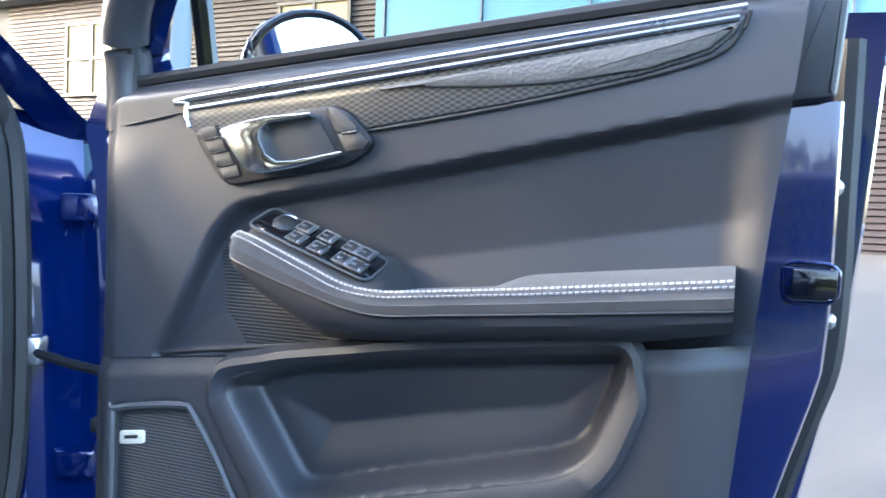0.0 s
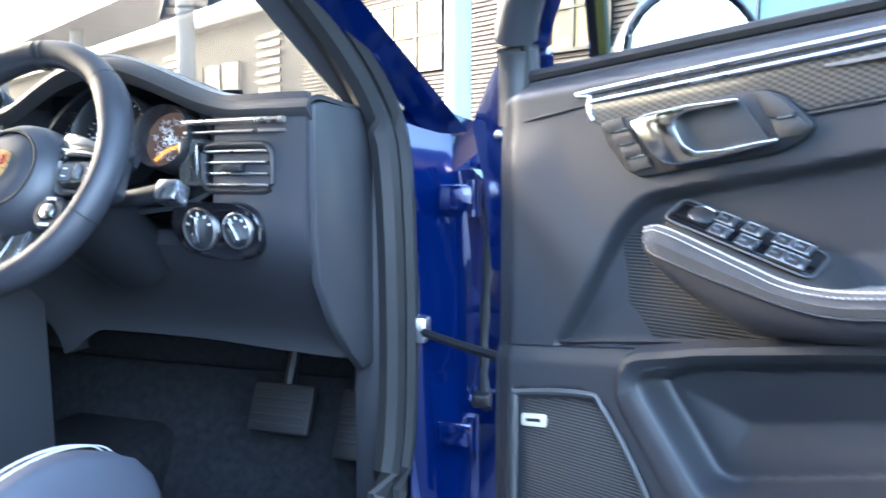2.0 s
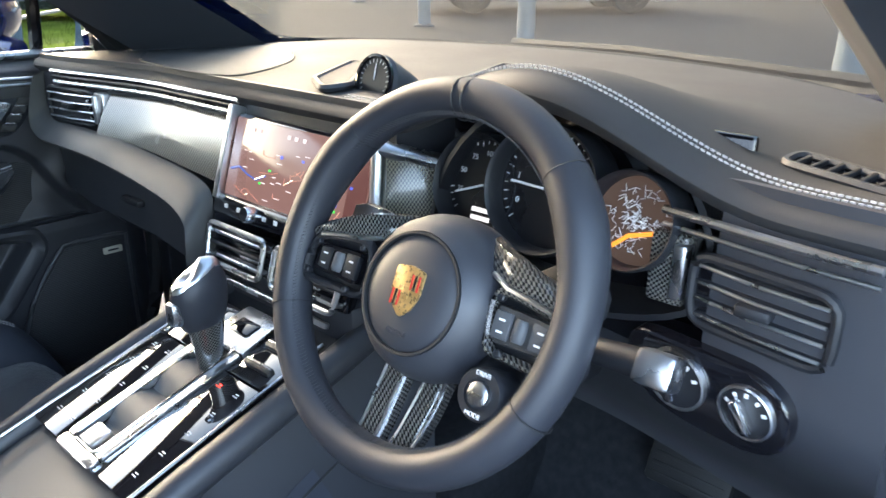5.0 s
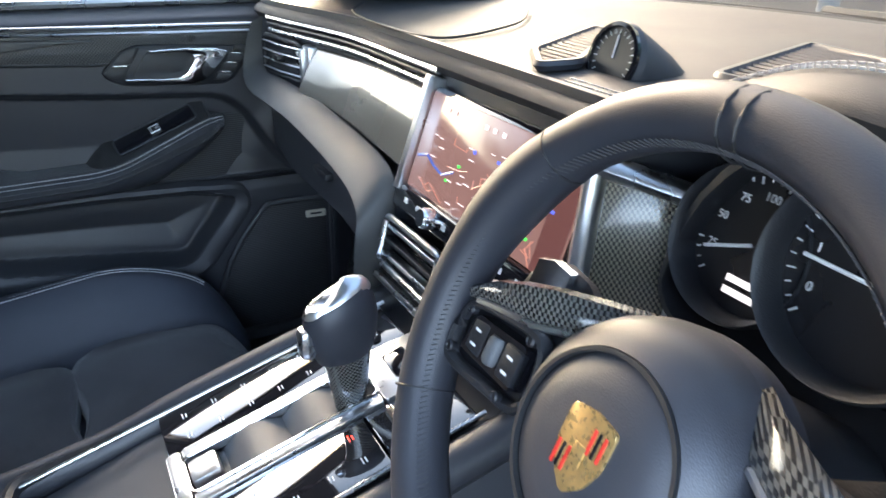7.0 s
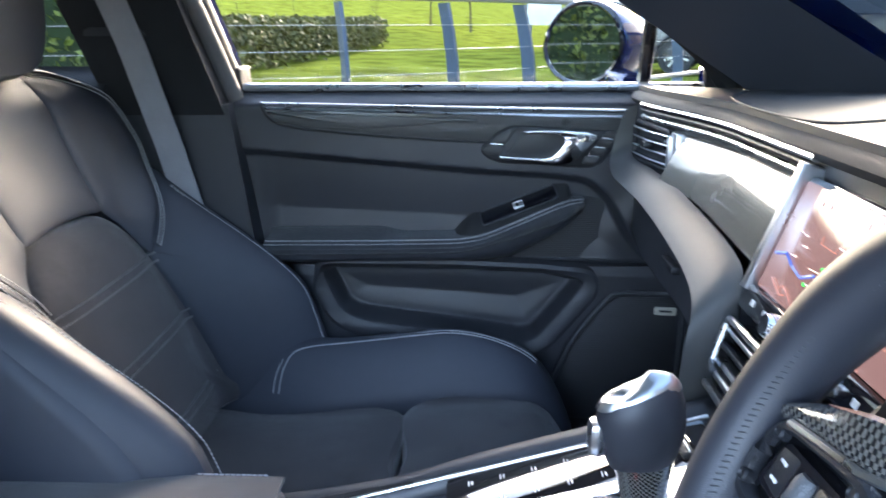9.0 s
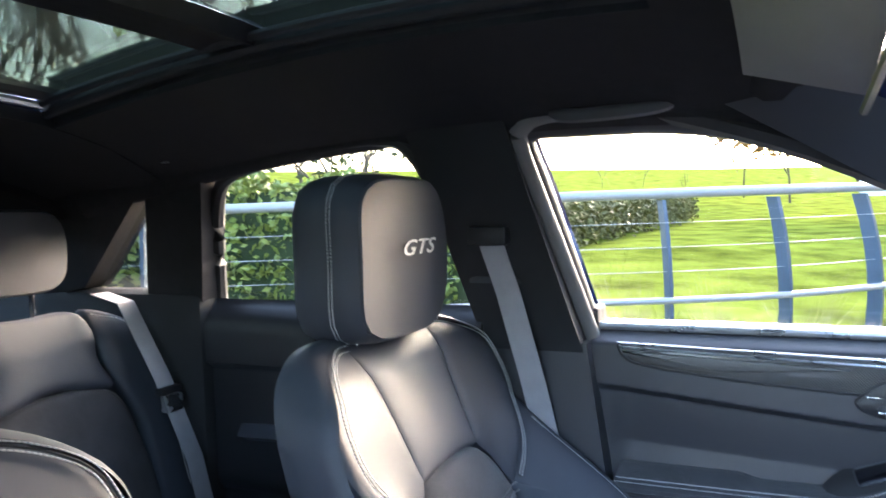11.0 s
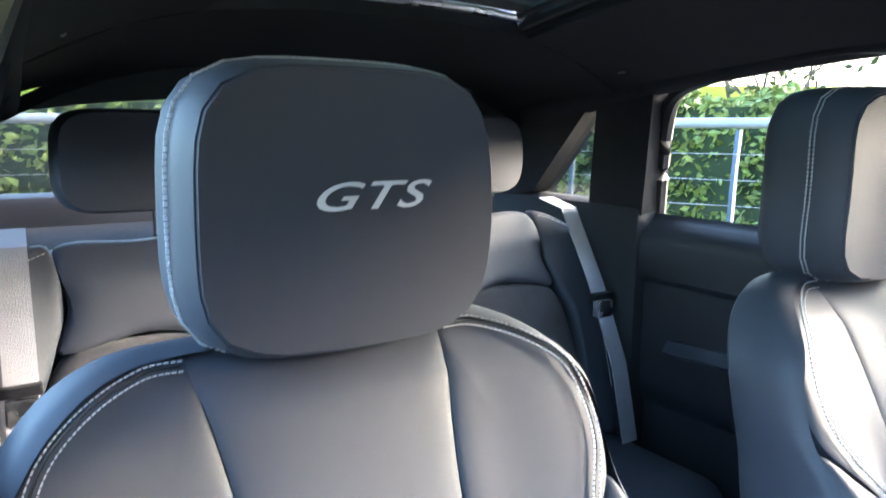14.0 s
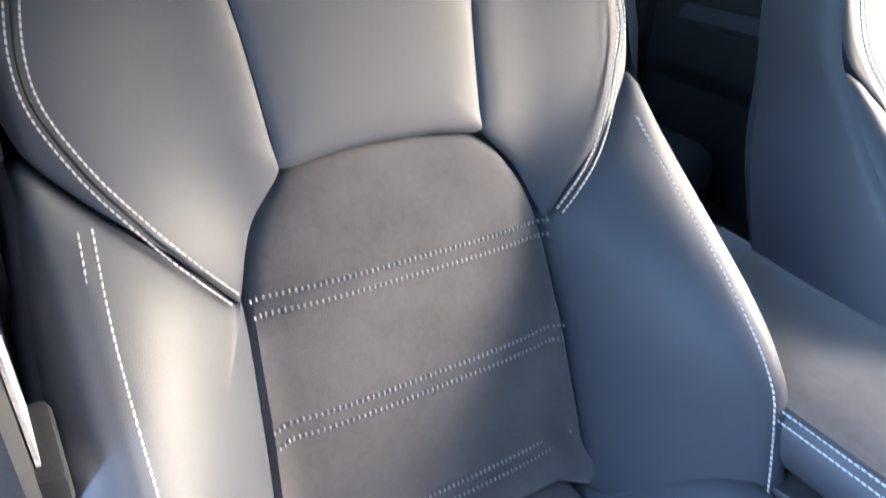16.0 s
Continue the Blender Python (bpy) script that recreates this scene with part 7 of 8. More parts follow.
def rear_belt(s):
    belt = thing("rear_seat_belt", (s * 0.60, -0.88, 0.7), "grey webbing rear seat belt with black buckle", "seat belt", "rear seat belts")
    bm = bmesh.new()
    ribbon(bm, [(s * 0.595, -0.98, 1.155), (s * 0.60, -0.90, 1.135), (s * 0.605, -0.80, 0.96), (s * 0.61, -0.72, 0.78), (s * 0.615, -0.68, 0.60)], 0.048, (1, 0, 0))
    part("webbing", bm, BELT, belt)
    bm = bmesh.new()
    box(bm, (s * 0.607 - 0.03, -0.80, 0.925), (s * 0.607 + 0.03, -0.775, 0.942), 0.004)
    part("belt_tongue", bm, PLASTIC, belt)
    bm = bmesh.new()
    box(bm, (s * 0.607 - 0.022, -0.79, 0.885), (s * 0.607 + 0.022, -0.765, 0.925), 0.003)
    part("tongue_plate", bm, SATIN, belt)


rear_belt(1)
rear_belt(-1)

for s in (1, -1):
    grab = thing("grab_handle", (s * 0.575, 0.25, 1.49), "black folding grab handle on the roof rail", "grab handle", "grab handles")
    bm = bmesh.new()
    tube(bm, smooth_line([(s * 0.592, 0.148, 1.502), (s * 0.574, 0.158, 1.484), (s * 0.568, 0.185, 1.476), (s * 0.566, 0.25, 1.475), (s * 0.566, 0.315, 1.478), (s * 0.572, 0.345, 1.486), (s * 0.588, 0.357, 1.504)], 5), 0.010, 8, flat=1.3)
    part("grip", bm, SOFT, grab)
    bm = bmesh.new()
    tube(bm, [(s * 0.584, y, z) for y, z in rounded([(0.130, 1.49), (0.372, 1.49), (0.380, 1.535), (0.125, 1.53)], 0.018)], 0.007, 8, closed=True)
    part("recess_rim", bm, HEADLINER, grab)
    for y in (0.150, 0.355):
        bm = bmesh.new()
        box(bm, (s * 0.588 - 0.012, y - 0.016, 1.492), (s * 0.588 + 0.012, y + 0.016, 1.522), 0.006)
        part("mount", bm, PLASTIC, grab)
    hook = thing("coat_hook", (s * 0.535, -0.684, 1.45), "small dark coat hook with lamp", "coat hook", "coat hooks")
    bm = bmesh.new()
    box(bm, (s * 0.535 - 0.012, -0.70, 1.445), (s * 0.535 + 0.012, -0.665, 1.462), 0.004)
    part("hook_plate", bm, GREY_PLASTIC, hook)
    visor = thing("sun_visor", (s * 0.35, 0.50, 1.50), "grey cloth sun visor folded up", "sun visor", "sun visors")
    bm = bmesh.new()
    grid(bm, lambda u, v: (s * (0.13 + 0.33 * u), 0.46 + 0.15 * v, roof_z(0.13 + 0.33 * u, 0.46 + 0.15 * v) - 0.042 - 0.03 * v), 8, 6)
    thicken(bm, 0.012)
    part("visor_board", bm, GREY_PLASTIC, visor)
    bm = bmesh.new()
    tube(bm, [(s * 0.12, 0.60, 1.47), (s * 0.46, 0.60, 1.435)], 0.006, 6)
    part("visor_rod", bm, PLASTIC, visor)

MIRROR_AT = (0.130, 0.72, 1.346)
mirror = thing("rear_view_mirror", MIRROR_AT, "frameless black interior mirror", "mirror")
bm = bmesh.new()
box(bm, (-0.12, -0.035, -0.012), (0.12, 0.035, 0.012), 0.012, axes(MIRROR_AT, (1, 0.25, 0), (0, 0.2, 1)))
part("mirror_shell", bm, GLOSS, mirror)
bm = bmesh.new()
box(bm, (-0.112, -0.029, 0.0125), (0.112, 0.029, 0.0135), 0.0, axes(MIRROR_AT, (1, 0.25, 0), (0, 0.2, 1)))
part("mirror_glass", bm, MIRROR, mirror)
bm = bmesh.new()
tube(bm, [(0.125, 0.735, 1.35), (0.08, 0.75, 1.39), (0.03, 0.735, 1.43)], 0.014, 8)
part("mirror_stem", bm, PLASTIC, mirror)

# door hinge, check strap, cable sleeve at the open door
strap = thing("door_check_strap", (0.80, 1.08, 0.755), "bare metal door check strap", "door check")
bm = bmesh.new()
tube(bm, [(0.775, 1.09, 0.765), (0.86, 1.04, 0.757), (0.97, 1.0, 0.745)], 0.0045, 6, flat=1.6)
part("strap_bar", bm, PLASTIC, strap)
bm = bmesh.new()
box(bm, (0.765, 1.075, 0.745), (0.80, 1.105, 0.785), 0.005)
part("strap_bracket", bm, SATIN, strap)
for z in (0.965, 0.60):
    bm = bmesh.new()
    box(bm, (0.81, 1.10, z - 0.02), (0.865, 1.16, z + 0.02), 0.006)
    hinge = part("door_hinge", bm, PAINT, car, "blue painted steel hinge")
    bm = bmesh.new()
    tube(bm, [(0.862, 1.12, z - 0.028), (0.862, 1.12, z + 0.028)], 0.011, 10)
    part("hinge_pin", bm, PAINT, hinge)
sleeve = thing("cable_sleeve", (0.88, 1.10, 0.6), "ribbed black rubber cable sleeve", "cable sleeve")
bm = bmesh.new()
tube(bm, smooth_line([(0.88, 1.13, 1.05), (0.885, 1.12, 0.9), (0.88, 1.12, 0.78), (0.885, 1.10, 0.70), (0.90, 1.06, 0.66)], 5), lambda t: 0.007 + 0.0012 * math.sin(t * 90), 8)
part("sleeve", bm, RUBBER, sleeve)
for z in (0.67,):
    bm = bmesh.new()
    box(bm, (0.878, 1.055, z - 0.010), (0.902, 1.09, z + 0.010), 0.004)
    part("sleeve_end", bm, PLASTIC, sleeve)
# ---- outer body: quarters, tail, bumpers, lights, wheels ----
def skin(rings, name, material=None, label=""):
    bm = bmesh.new()
    loft(bm, rings)
    return part(name, bm, material or PAINT, car, label)


for s in (1, -1):
    rings = []
    for i in range(15):
        t = i / 14
        y = -0.88 - 1.34 * t
        tuck = 0.10 * ease(0.55, 1.0, t)
        swell = 0.035 * math.exp(-((y + 1.15) / 0.38) ** 2)
        top = 1.07 + 0.012 * t
        rings.append([(s * 0.79, y, top), (s * (0.885 - tuck), y, top - 0.03), (s * (0.925 + swell - tuck), y, 0.88), (s * (0.935 + swell - tuck), y, 0.70), (s * (0.915 - tuck), y, 0.44), (s * 0.79, y, 0.42)])
    skin(rings, "rear_quarter")
    pillar("rear_pillar_outer", [(s * 0.765, -1.36, 1.07), (s * 0.815, -1.36, 1.07), (s * 0.79, -2.0, 1.06), (s * 0.73, -2.0, 1.06)],
           [(s * 0.655, -1.04, 1.445), (s * 0.685, -1.04, 1.45), (s * 0.63, -1.62, 1.425), (s * 0.60, -1.62, 1.425)], 0.012, PAINT)
    bm = bmesh.new()
    line = [(s * (0.672 - 0.02 * abs(y) ** 2), y, roof_z(0.6, y) + 0.055 + 0.03 * ease(0.0, 0.4, y)) for y in (0.42, 0.2, 0, -0.2, -0.4, -0.6, -0.8, -1.0, -1.2, -1.5)]
    tube(bm, smooth_line(line, 3), 0.026, 10)
    part("roof_edge", bm, PAINT, car)
    bm = bmesh.new()
    box(bm, (s * 0.60 - 0.17, -2.235, 0.88), (s * 0.60 + 0.17, -2.10, 0.95), 0.03)
    part("tail_light", bm, mat("tail_red", (0.5, 0.02, 0.02), 0.2), car, "slim red tail light")
    bm = bmesh.new()
    box(bm, (s * 0.66 - 0.15, 2.52, 0.74), (s * 0.66 + 0.15, 2.70, 0.87), 0.05)
    part("headlight", bm, mat("lamp_glass", (0.7, 0.72, 0.75), 0.1), car, "clear glass headlight")
    for y in (1.66, -1.15):
        wm = Matrix.Translation((s * 0.845, y, 0.365)) @ Matrix.Rotation(radians(90 * s), 4, 'Y')
        bm = bmesh.new()
        lathe(bm, [(0.25, -0.12), (0.345, -0.12), (0.365, -0.08), (0.365, 0.08), (0.345, 0.12), (0.26, 0.12), (0.25, 0.06)], wm, 40)
        tyre = part("tyre", bm, RUBBER, car, "black tyre")
        bm = bmesh.new()
        lathe(bm, [(0.255, 0.02), (0.255, 0.115), (0.240, 0.118), (0.232, 0.04)], wm, 40)
        for k in range(10):
            box(bm, (-0.016, 0.04, 0.06), (0.016, 0.245, 0.10), 0.006, wm @ Matrix.Rotation(2 * math.pi * k / 10, 4, 'Z'))
        lathe(bm, [(0.05, 0.05), (0.05, 0.108), (0.001, 0.11)], wm, 16)
        part("wheel_rim", bm, mat("dark_rim", (0.06, 0.06, 0.065), 0.3, 0.7), tyre, "dark ten-spoke alloy rim")
        bm = bmesh.new()
        tube(bm, [(s * (0.955 if y > 0 else 0.957), y + 0.40 * math.cos(a), 0.37 + 0.40 * math.sin(a)) for a in [math.pi * j / 16 for j in range(17)]], 0.022, 8)
        part("wheel_arch", bm, PLASTIC, car)
skin([[(x, -1.93 - b, z) for z, b in ((0.58, 0.27), (0.72, 0.31), (0.90, 0.29), (1.02, 0.22), (1.10, 0.06), (1.10, 0.0), (0.58, 0.0))] for x in (-0.80, -0.6, -0.3, 0, 0.3, 0.6, 0.80)], "tailgate")
skin([[(x, -2.0 - 0.06 * (abs(x) < 0.7) - b, z) for z, b in ((0.30, 0.16), (0.36, 0.24), (0.58, 0.26), (0.62, 0.20), (0.62, 0.0), (0.30, 0.0))] for x in (-0.88, -0.72, -0.4, 0, 0.4, 0.72, 0.88)], "rear_bumper")
skin([[(x, 2.45 + 0.12 * (1 - (x / 0.92) ** 2) + b, z) for z, b in ((0.26, 0.14), (0.34, 0.24), (0.60, 0.26), (0.76, 0.20), (0.84, 0.08), (0.84, 0.0), (0.26, 0.0))] for x in (-0.92, -0.75, -0.5, -0.25, 0, 0.25, 0.5, 0.75, 0.92)], "front_bumper")
for x0, x1 in ((-0.80, -0.45), (-0.38, 0.38), (0.45, 0.80)):
    bm = bmesh.new()
    box(bm, (x0, 2.66, 0.36), (x1, 2.845 - 0.10 * (abs(x0 + x1) > 0.5), 0.55), 0.03)
    part("air_intake", bm, GLOSS, car)
bm = bmesh.new()
box(bm, (-0.26, -2.265, 0.70), (0.26, -2.225, 0.81), 0.008)
part("number_plate", bm, mat("plate_yellow", (0.7, 0.55, 0.08), 0.5), car, "blank yellow number plate")
bm = bmesh.new()
grid(bm, lambda u, v: ((u - 0.5) * 1.16, 0.36 + 0.24 * v, roof_z((u - 0.5) * 1.1, 0.36 + 0.24 * v) + 0.045 - 0.02 * v), 8, 4)
thicken(bm, 0.01)
part("roof_skin", bm, PAINT, car)
# ---- outside ----
def yard_z(r):
    """The yard's gentle rise away from the car."""
    return 0.9 * (1 - math.exp(-max(r - 6, 0) * 0.11))


def ground_z(x, y):
    """The yard rises gently ahead; a grass bank lies beyond a kerb on the passenger's side and behind."""
    r = math.hypot(x, y)
    yard = yard_z(r) * ease(0, 5, y)
    side = kerb_side(x, y)
    bank = ease(0, 0.06, side) * 0.12 + ease(0.1, 9, side) * 0.35 + ease(9, 75, side) * 5.0
    return yard * (1 - ease(0, 0.06, side)) + max(bank, yard * 0.6 * (side > 0)) * ease(0, 0.06, side)


KERB = [(-60, 42), (-16, 10.5), (-6.2, 2.9), (-4.2, 1.35), (-3.0, 0.35), (-2.3, -0.9), (-1.9, -2.2), (-1.0, -3.1), (0.6, -3.5), (4, -3.7), (60, -3.9)]


def kerb_side(x, y):
    """Metres beyond the kerb line, negative on the yard."""
    best, sgn = 1e9, 1
    for (ax, ay), (bx, by) in zip(KERB, KERB[1:]):
        dx, dy = bx - ax, by - ay
        t = min(max(((x - ax) * dx + (y - ay) * dy) / (dx * dx + dy * dy), 0), 1)
        px, py = x - ax - t * dx, y - ay - t * dy
        d = px * px + py * py
        if d < best:
            best, sgn = d, 1 if dx * py - dy * px < 0 else -1
    return math.sqrt(best) * sgn


# one ground sheet: asphalt yard, grass beyond the kerb
GROUND = mat("ground_cover", (0.065, 0.062, 0.060), 0.85, vary=0.2, scale=2.0, grain=0.6, grain_scale=150)
GRASS = mat("grass", (0.095, 0.120, 0.020), 1.0, vary=0.6, scale=1.3, spec=0.0)
KERBSTONE = mat("kerb_stone", (0.2, 0.195, 0.18), 0.85, vary=0.2, scale=5, grain=0.5, grain_scale=120)
N = 150


def gp(u, v):
    a, b = (u - 0.5) * 2, (v - 0.5) * 2
    x, y = math.copysign(abs(a) ** 4, a) * 700 + a * 14, math.copysign(abs(b) ** 4, b) * 700 + b * 14
    return (x, y, ground_z(x, y))


bm = bmesh.new()
grid(bm, gp, N, N)
for f in bm.faces:
    c = f.calc_center_median()
    f.material_index = 1 if kerb_side(c.x, c.y) > 0 else 0
ground = part("ground", bm, GROUND, None, "grey asphalt yard running into grass")
ground.data.materials.append(GRASS)
tagged(ground, category="ground", kind="structure")
bm = bmesh.new()
line = []
for (ax, ay), (bx, by) in zip(KERB[1:-1], KERB[2:-1]):
    k = max(int(math.hypot(bx - ax, by - ay) / 0.5), 1)
    line += [(ax + (bx - ax) * i / k, ay + (by - ay) * i / k) for i in range(k)]
vs = []
for i, (x, y) in enumerate(line):
    z = yard_z(math.hypot(x, y)) * ease(0, 5, y)
    vs.append([bm.verts.new(p) for p in ((x + 0.06, y + 0.03, z - 0.05), (x + 0.06, y + 0.03, z + 0.13), (x - 0.10, y - 0.06, z + 0.14), (x - 0.10, y - 0.06, z - 0.05))])
for a, b in zip(vs, vs[1:]):
    for i in range(4):
        bm.faces.new((a[i], a[(i + 1) % 4], b[(i + 1) % 4], b[i]))
kerb = part("kerb", bm, KERBSTONE, None, "pale concrete kerb beside the grass")
tagged(kerb, category="kerb", kind="structure")

# grass blades and tufts near the fence
rnd = random.Random(11)
bm = bmesh.new()
for i in range(9000):
    x, y = rnd.uniform(-14, -2), rnd.uniform(-4, 9)
    s = kerb_side(x, y)
    if s < 0.2 or s > 9:
        continue
    z, h, a = ground_z(x, y) - 0.01, rnd.uniform(0.05, 0.14), rnd.uniform(0, 6.28)
    dx, dy, w = math.cos(a) * 0.05, math.sin(a) * 0.05, 0.012
    bm.faces.new([bm.verts.new(p) for p in ((x - w, y, z), (x + w, y, z), (x + dx, y + dy, z + h))])
tagged(part("grass_blades", bm, GRASS, None, "short bright green grass", smooth=False), category="grass", kind="stuff")
WEED = mat("weed_leaves", (0.09, 0.095, 0.03), 0.8, vary=0.5, scale=6)
bm = bmesh.new()
for cx, cy in ((-5.6, 0.0), (-6.0, 0.6), (-7.0, 1.4), (-5.2, -0.6)):
    for i in range(160):
        a, r, h = rnd.uniform(0, 6.28), rnd.uniform(0, 0.35), rnd.uniform(0.25, 0.8)
        x, y, z = cx + r * math.cos(a) * 0.4, cy + r * math.sin(a) * 0.4, ground_z(cx, cy)
        tx, ty = x + r * math.cos(a), y + r * math.sin(a)
        bm.faces.new([bm.verts.new(p) for p in ((x - 0.008, y, z), (x + 0.008, y, z), (tx, ty, z + h))])
tagged(part("tall_weeds", bm, WEED, None, "tall pale weeds in the grass", smooth=False), category="weeds", kind="stuff")

# fence: curved blue-grey posts, pale tube rail, thin lower rail, wires
POSTS = [(-10.5, 5.6), (-8.6, 4.15), (-6.9, 2.85), (-6.15, 2.28), (-5.48, 1.75), (-4.86, 1.28), (-4.30, 0.86), (-3.84, 0.41), (-3.50, -0.13), (-3.12, -1.0), (-2.70, -1.9), (-2.30, -2.68), (-1.5, -3.45), (-0.35, -3.85), (0.9, -4.05), (2.2, -4.15), (3.6, -4.2)]
STEEL = mat("blue_grey_paint", (0.05, 0.075, 0.11), 0.5, vary=0.15, scale=8)
RAIL = mat("galvanised_rail", (0.30, 0.31, 0.32), 0.45, 0.2, vary=0.08, scale=12)
fence = thing("fence", (-3.72, 0.30, 0.1), "galvanised fence with curved blue-grey posts", "fence")
for i, (x, y) in enumerate(POSTS):
    g = ground_z(x, y)
    ax, ay = POSTS[max(i - 1, 0)]
    bx, by = POSTS[min(i + 1, len(POSTS) - 1)]
    d = Vector((bx - ax, by - ay, 0)).normalized()
    out = Vector((d.y, -d.x, 0))
    base = Vector((x, y, 0))
    bm = bmesh.new()
    rings = []
    for k in range(9):
        t = k / 8
        c = base - out * (0.18 * math.sin(t * 2.4) - 0.10 * t) + Vector((0, 0, g - 0.02 + (1.35 - g) * t))
        rings.append([c + out * (sx * 0.045) + d * (sy * 0.010) for sx, sy in ((-1, -1), (1, -1), (1, 1), (-1, 1))])
    loft(bm, rings)
    part("fence_post", bm, STEEL, fence, smooth=False)


def fence_line(z, push):
    pts = []
    for i, (x, y) in enumerate(POSTS):
        ax, ay = POSTS[max(i - 1, 0)]
        bx, by = POSTS[min(i + 1, len(POSTS) - 1)]
        d = Vector((bx - ax, by - ay, 0)).normalized()
        pts.append(Vector((x, y, z)) - Vector((d.y, -d.x, 0)) * push)
    return smooth_line(pts, 4)


bm = bmesh.new()
tube(bm, fence_line(1.365, 0.03), 0.028, 10)
part("top_rail", bm, RAIL, fence)
bm = bmesh.new()
tube(bm, fence_line(0.80, 0.16), 0.018, 8)
part("lower_rail", bm, RAIL, fence)
for z in (0.95, 1.08, 1.21):
    bm = bmesh.new()
    tube(bm, fence_line(z, 0.12), 0.0018, 5)
    part("fence_wire", bm, RAIL, fence)

# clipped hedge behind the fence
LEAF = mat("hedge_leaves", (0.15, 0.185, 0.035), 0.55, vary=0.6, scale=9, per_object=0.0)
# near-black green: the shade between the leaves, put into the colour
HEDGE_SHADE = mat("hedge_inside_shade", (0.02, 0.035, 0.01), 0.9, vary=0.3)


def leaf_cloud(bm, n, place, size, seed):
    """Many small folded leaves."""
    r = random.Random(seed)
    for i in range(n):
        p = Vector(place(r))
        a = Euler((r.uniform(0, 6.28), r.uniform(0, 6.28), r.uniform(0, 6.28))).to_matrix()
        s = size * r.uniform(0.6, 1.3)
        q = [bm.verts.new(p + a @ Vector(v) * s) for v in ((0, -1, 0), (0.5, 0, 0.12), (0, 1, 0), (-0.5, 0, 0.12))]
        bm.faces.new((q[0], q[1], q[2]))
        bm.faces.new((q[0], q[2], q[3]))


HEDGE = [(-5.2, -2.2), (-4.4, -3.4), (-3.4, -4.6), (-2.0, -5.4), (0.0, -5.8), (2.5, -6.0), (5.0, -6.0)]


def hedge_spot(r):
    i = r.randrange(len(HEDGE) - 1)
    t = r.random()
    x, y = (HEDGE[i][k] + (HEDGE[i + 1][k] - HEDGE[i][k]) * t for k in (0, 1))
    d = Vector((HEDGE[i + 1][0] - HEDGE[i][0], HEDGE[i + 1][1] - HEDGE[i][1], 0)).normalized()
    o = Vector((-d.y, d.x, 0))
    lump = 0.08 * math.sin(x * 5 + y * 3) + 0.05 * math.sin(x * 13)
    if r.random() < 0.35:
        k, z = r.uniform(-0.4, 0.4), 1.62 + lump + r.uniform(-0.08, 0.06)
    else:
        k, z = 0.42 + lump * 0.6 + r.uniform(-0.06, 0.05), r.uniform(0.15, 1.62 + lump)
    return (x + o.x * k, y + o.y * k, z)


hedge = thing("hedge", (-2, -5.4, 0.2), "dense green clipped hedge behind the fence", "hedge")
bm = bmesh.new()
leaf_cloud(bm, 16000, hedge_spot, 0.045, 4)
part("hedge_leaves", bm, LEAF, hedge, smooth=False, kind="stuff")
# added solid block behind the leaves, painted dark as the hedge's shaded depth
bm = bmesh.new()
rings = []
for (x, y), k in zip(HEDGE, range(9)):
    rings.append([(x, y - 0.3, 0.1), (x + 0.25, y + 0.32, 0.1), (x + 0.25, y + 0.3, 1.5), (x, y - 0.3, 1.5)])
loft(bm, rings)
part("hedge_core", bm, HEDGE_SHADE, hedge)

BARK = mat("bark", (0.07, 0.055, 0.042), 0.9, vary=0.3, scale=15, grain=0.8, grain_scale=80)
AUTUMN = mat("autumn_leaves", (0.50, 0.36, 0.035), 0.6, vary=0.5, scale=3)
RUST = mat("rust_leaves", (0.16, 0.085, 0.025), 0.6, vary=0.5, scale=3)
OLIVE = mat("olive_leaves", (0.04, 0.05, 0.012), 0.6, vary=0.5, scale=3)


def limbs(bm, p, d, length, r, depth, rn, tips):
    """A branch that forks."""
    pts = [p]
    for i in range(4):
        d = (d + Vector((rn.uniform(-1, 1), rn.uniform(-1, 1), rn.uniform(-0.2, 0.6))) * 0.16).normalized()
        pts.append(pts[-1] + d * length / 4)
    tube(bm, pts, lambda t: r * (1 - 0.45 * t), 5 if depth > 1 else 4)
    tips.append(pts[-1])
    if depth:
        for i in range(3):
            t = rn.choice((2, 3, 4, 4))
            nd = (d + Vector((rn.uniform(-1, 1), rn.uniform(-1, 1), rn.uniform(-0.1, 0.8))) * 0.8).normalized()
            limbs(bm, pts[t], nd, length * rn.uniform(0.55, 0.8), r * 0.62, depth - 1, rn, tips)


def tree(x, y, h, seed, leaves=None, n=0, label="bare winter tree beyond the hedge", depth=5, size=0.09, lean=0.0):
    rn = random.Random(seed)
    g = ground_z(x, y)
    tr = thing("tree", (x, y, g), label, "tree", "trees round the yard")
    bm, tips = bmesh.new(), []
    limbs(bm, Vector((x, y, g - 0.1)), Vector((lean, 0, 1)), h * 0.36, h * 0.0085, depth, rn, tips)
    part("trunk", bm, BARK, tr)
    if leaves:
        bm = bmesh.new()
        leaf_cloud(bm, n, lambda r: (lambda t: (t.x + r.gauss(0, h * 0.06), t.y + r.gauss(0, h * 0.06), t.z + r.gauss(0, h * 0.05)))(tips[r.randrange(len(tips))]), size, seed)
        part("crown", bm, leaves, tr, smooth=False)
    return tr


E0 = (0.65, 0.45)


def bearing(az, d):
    return E0[0] - d * math.sin(radians(az)), E0[1] + d * math.cos(radians(az))


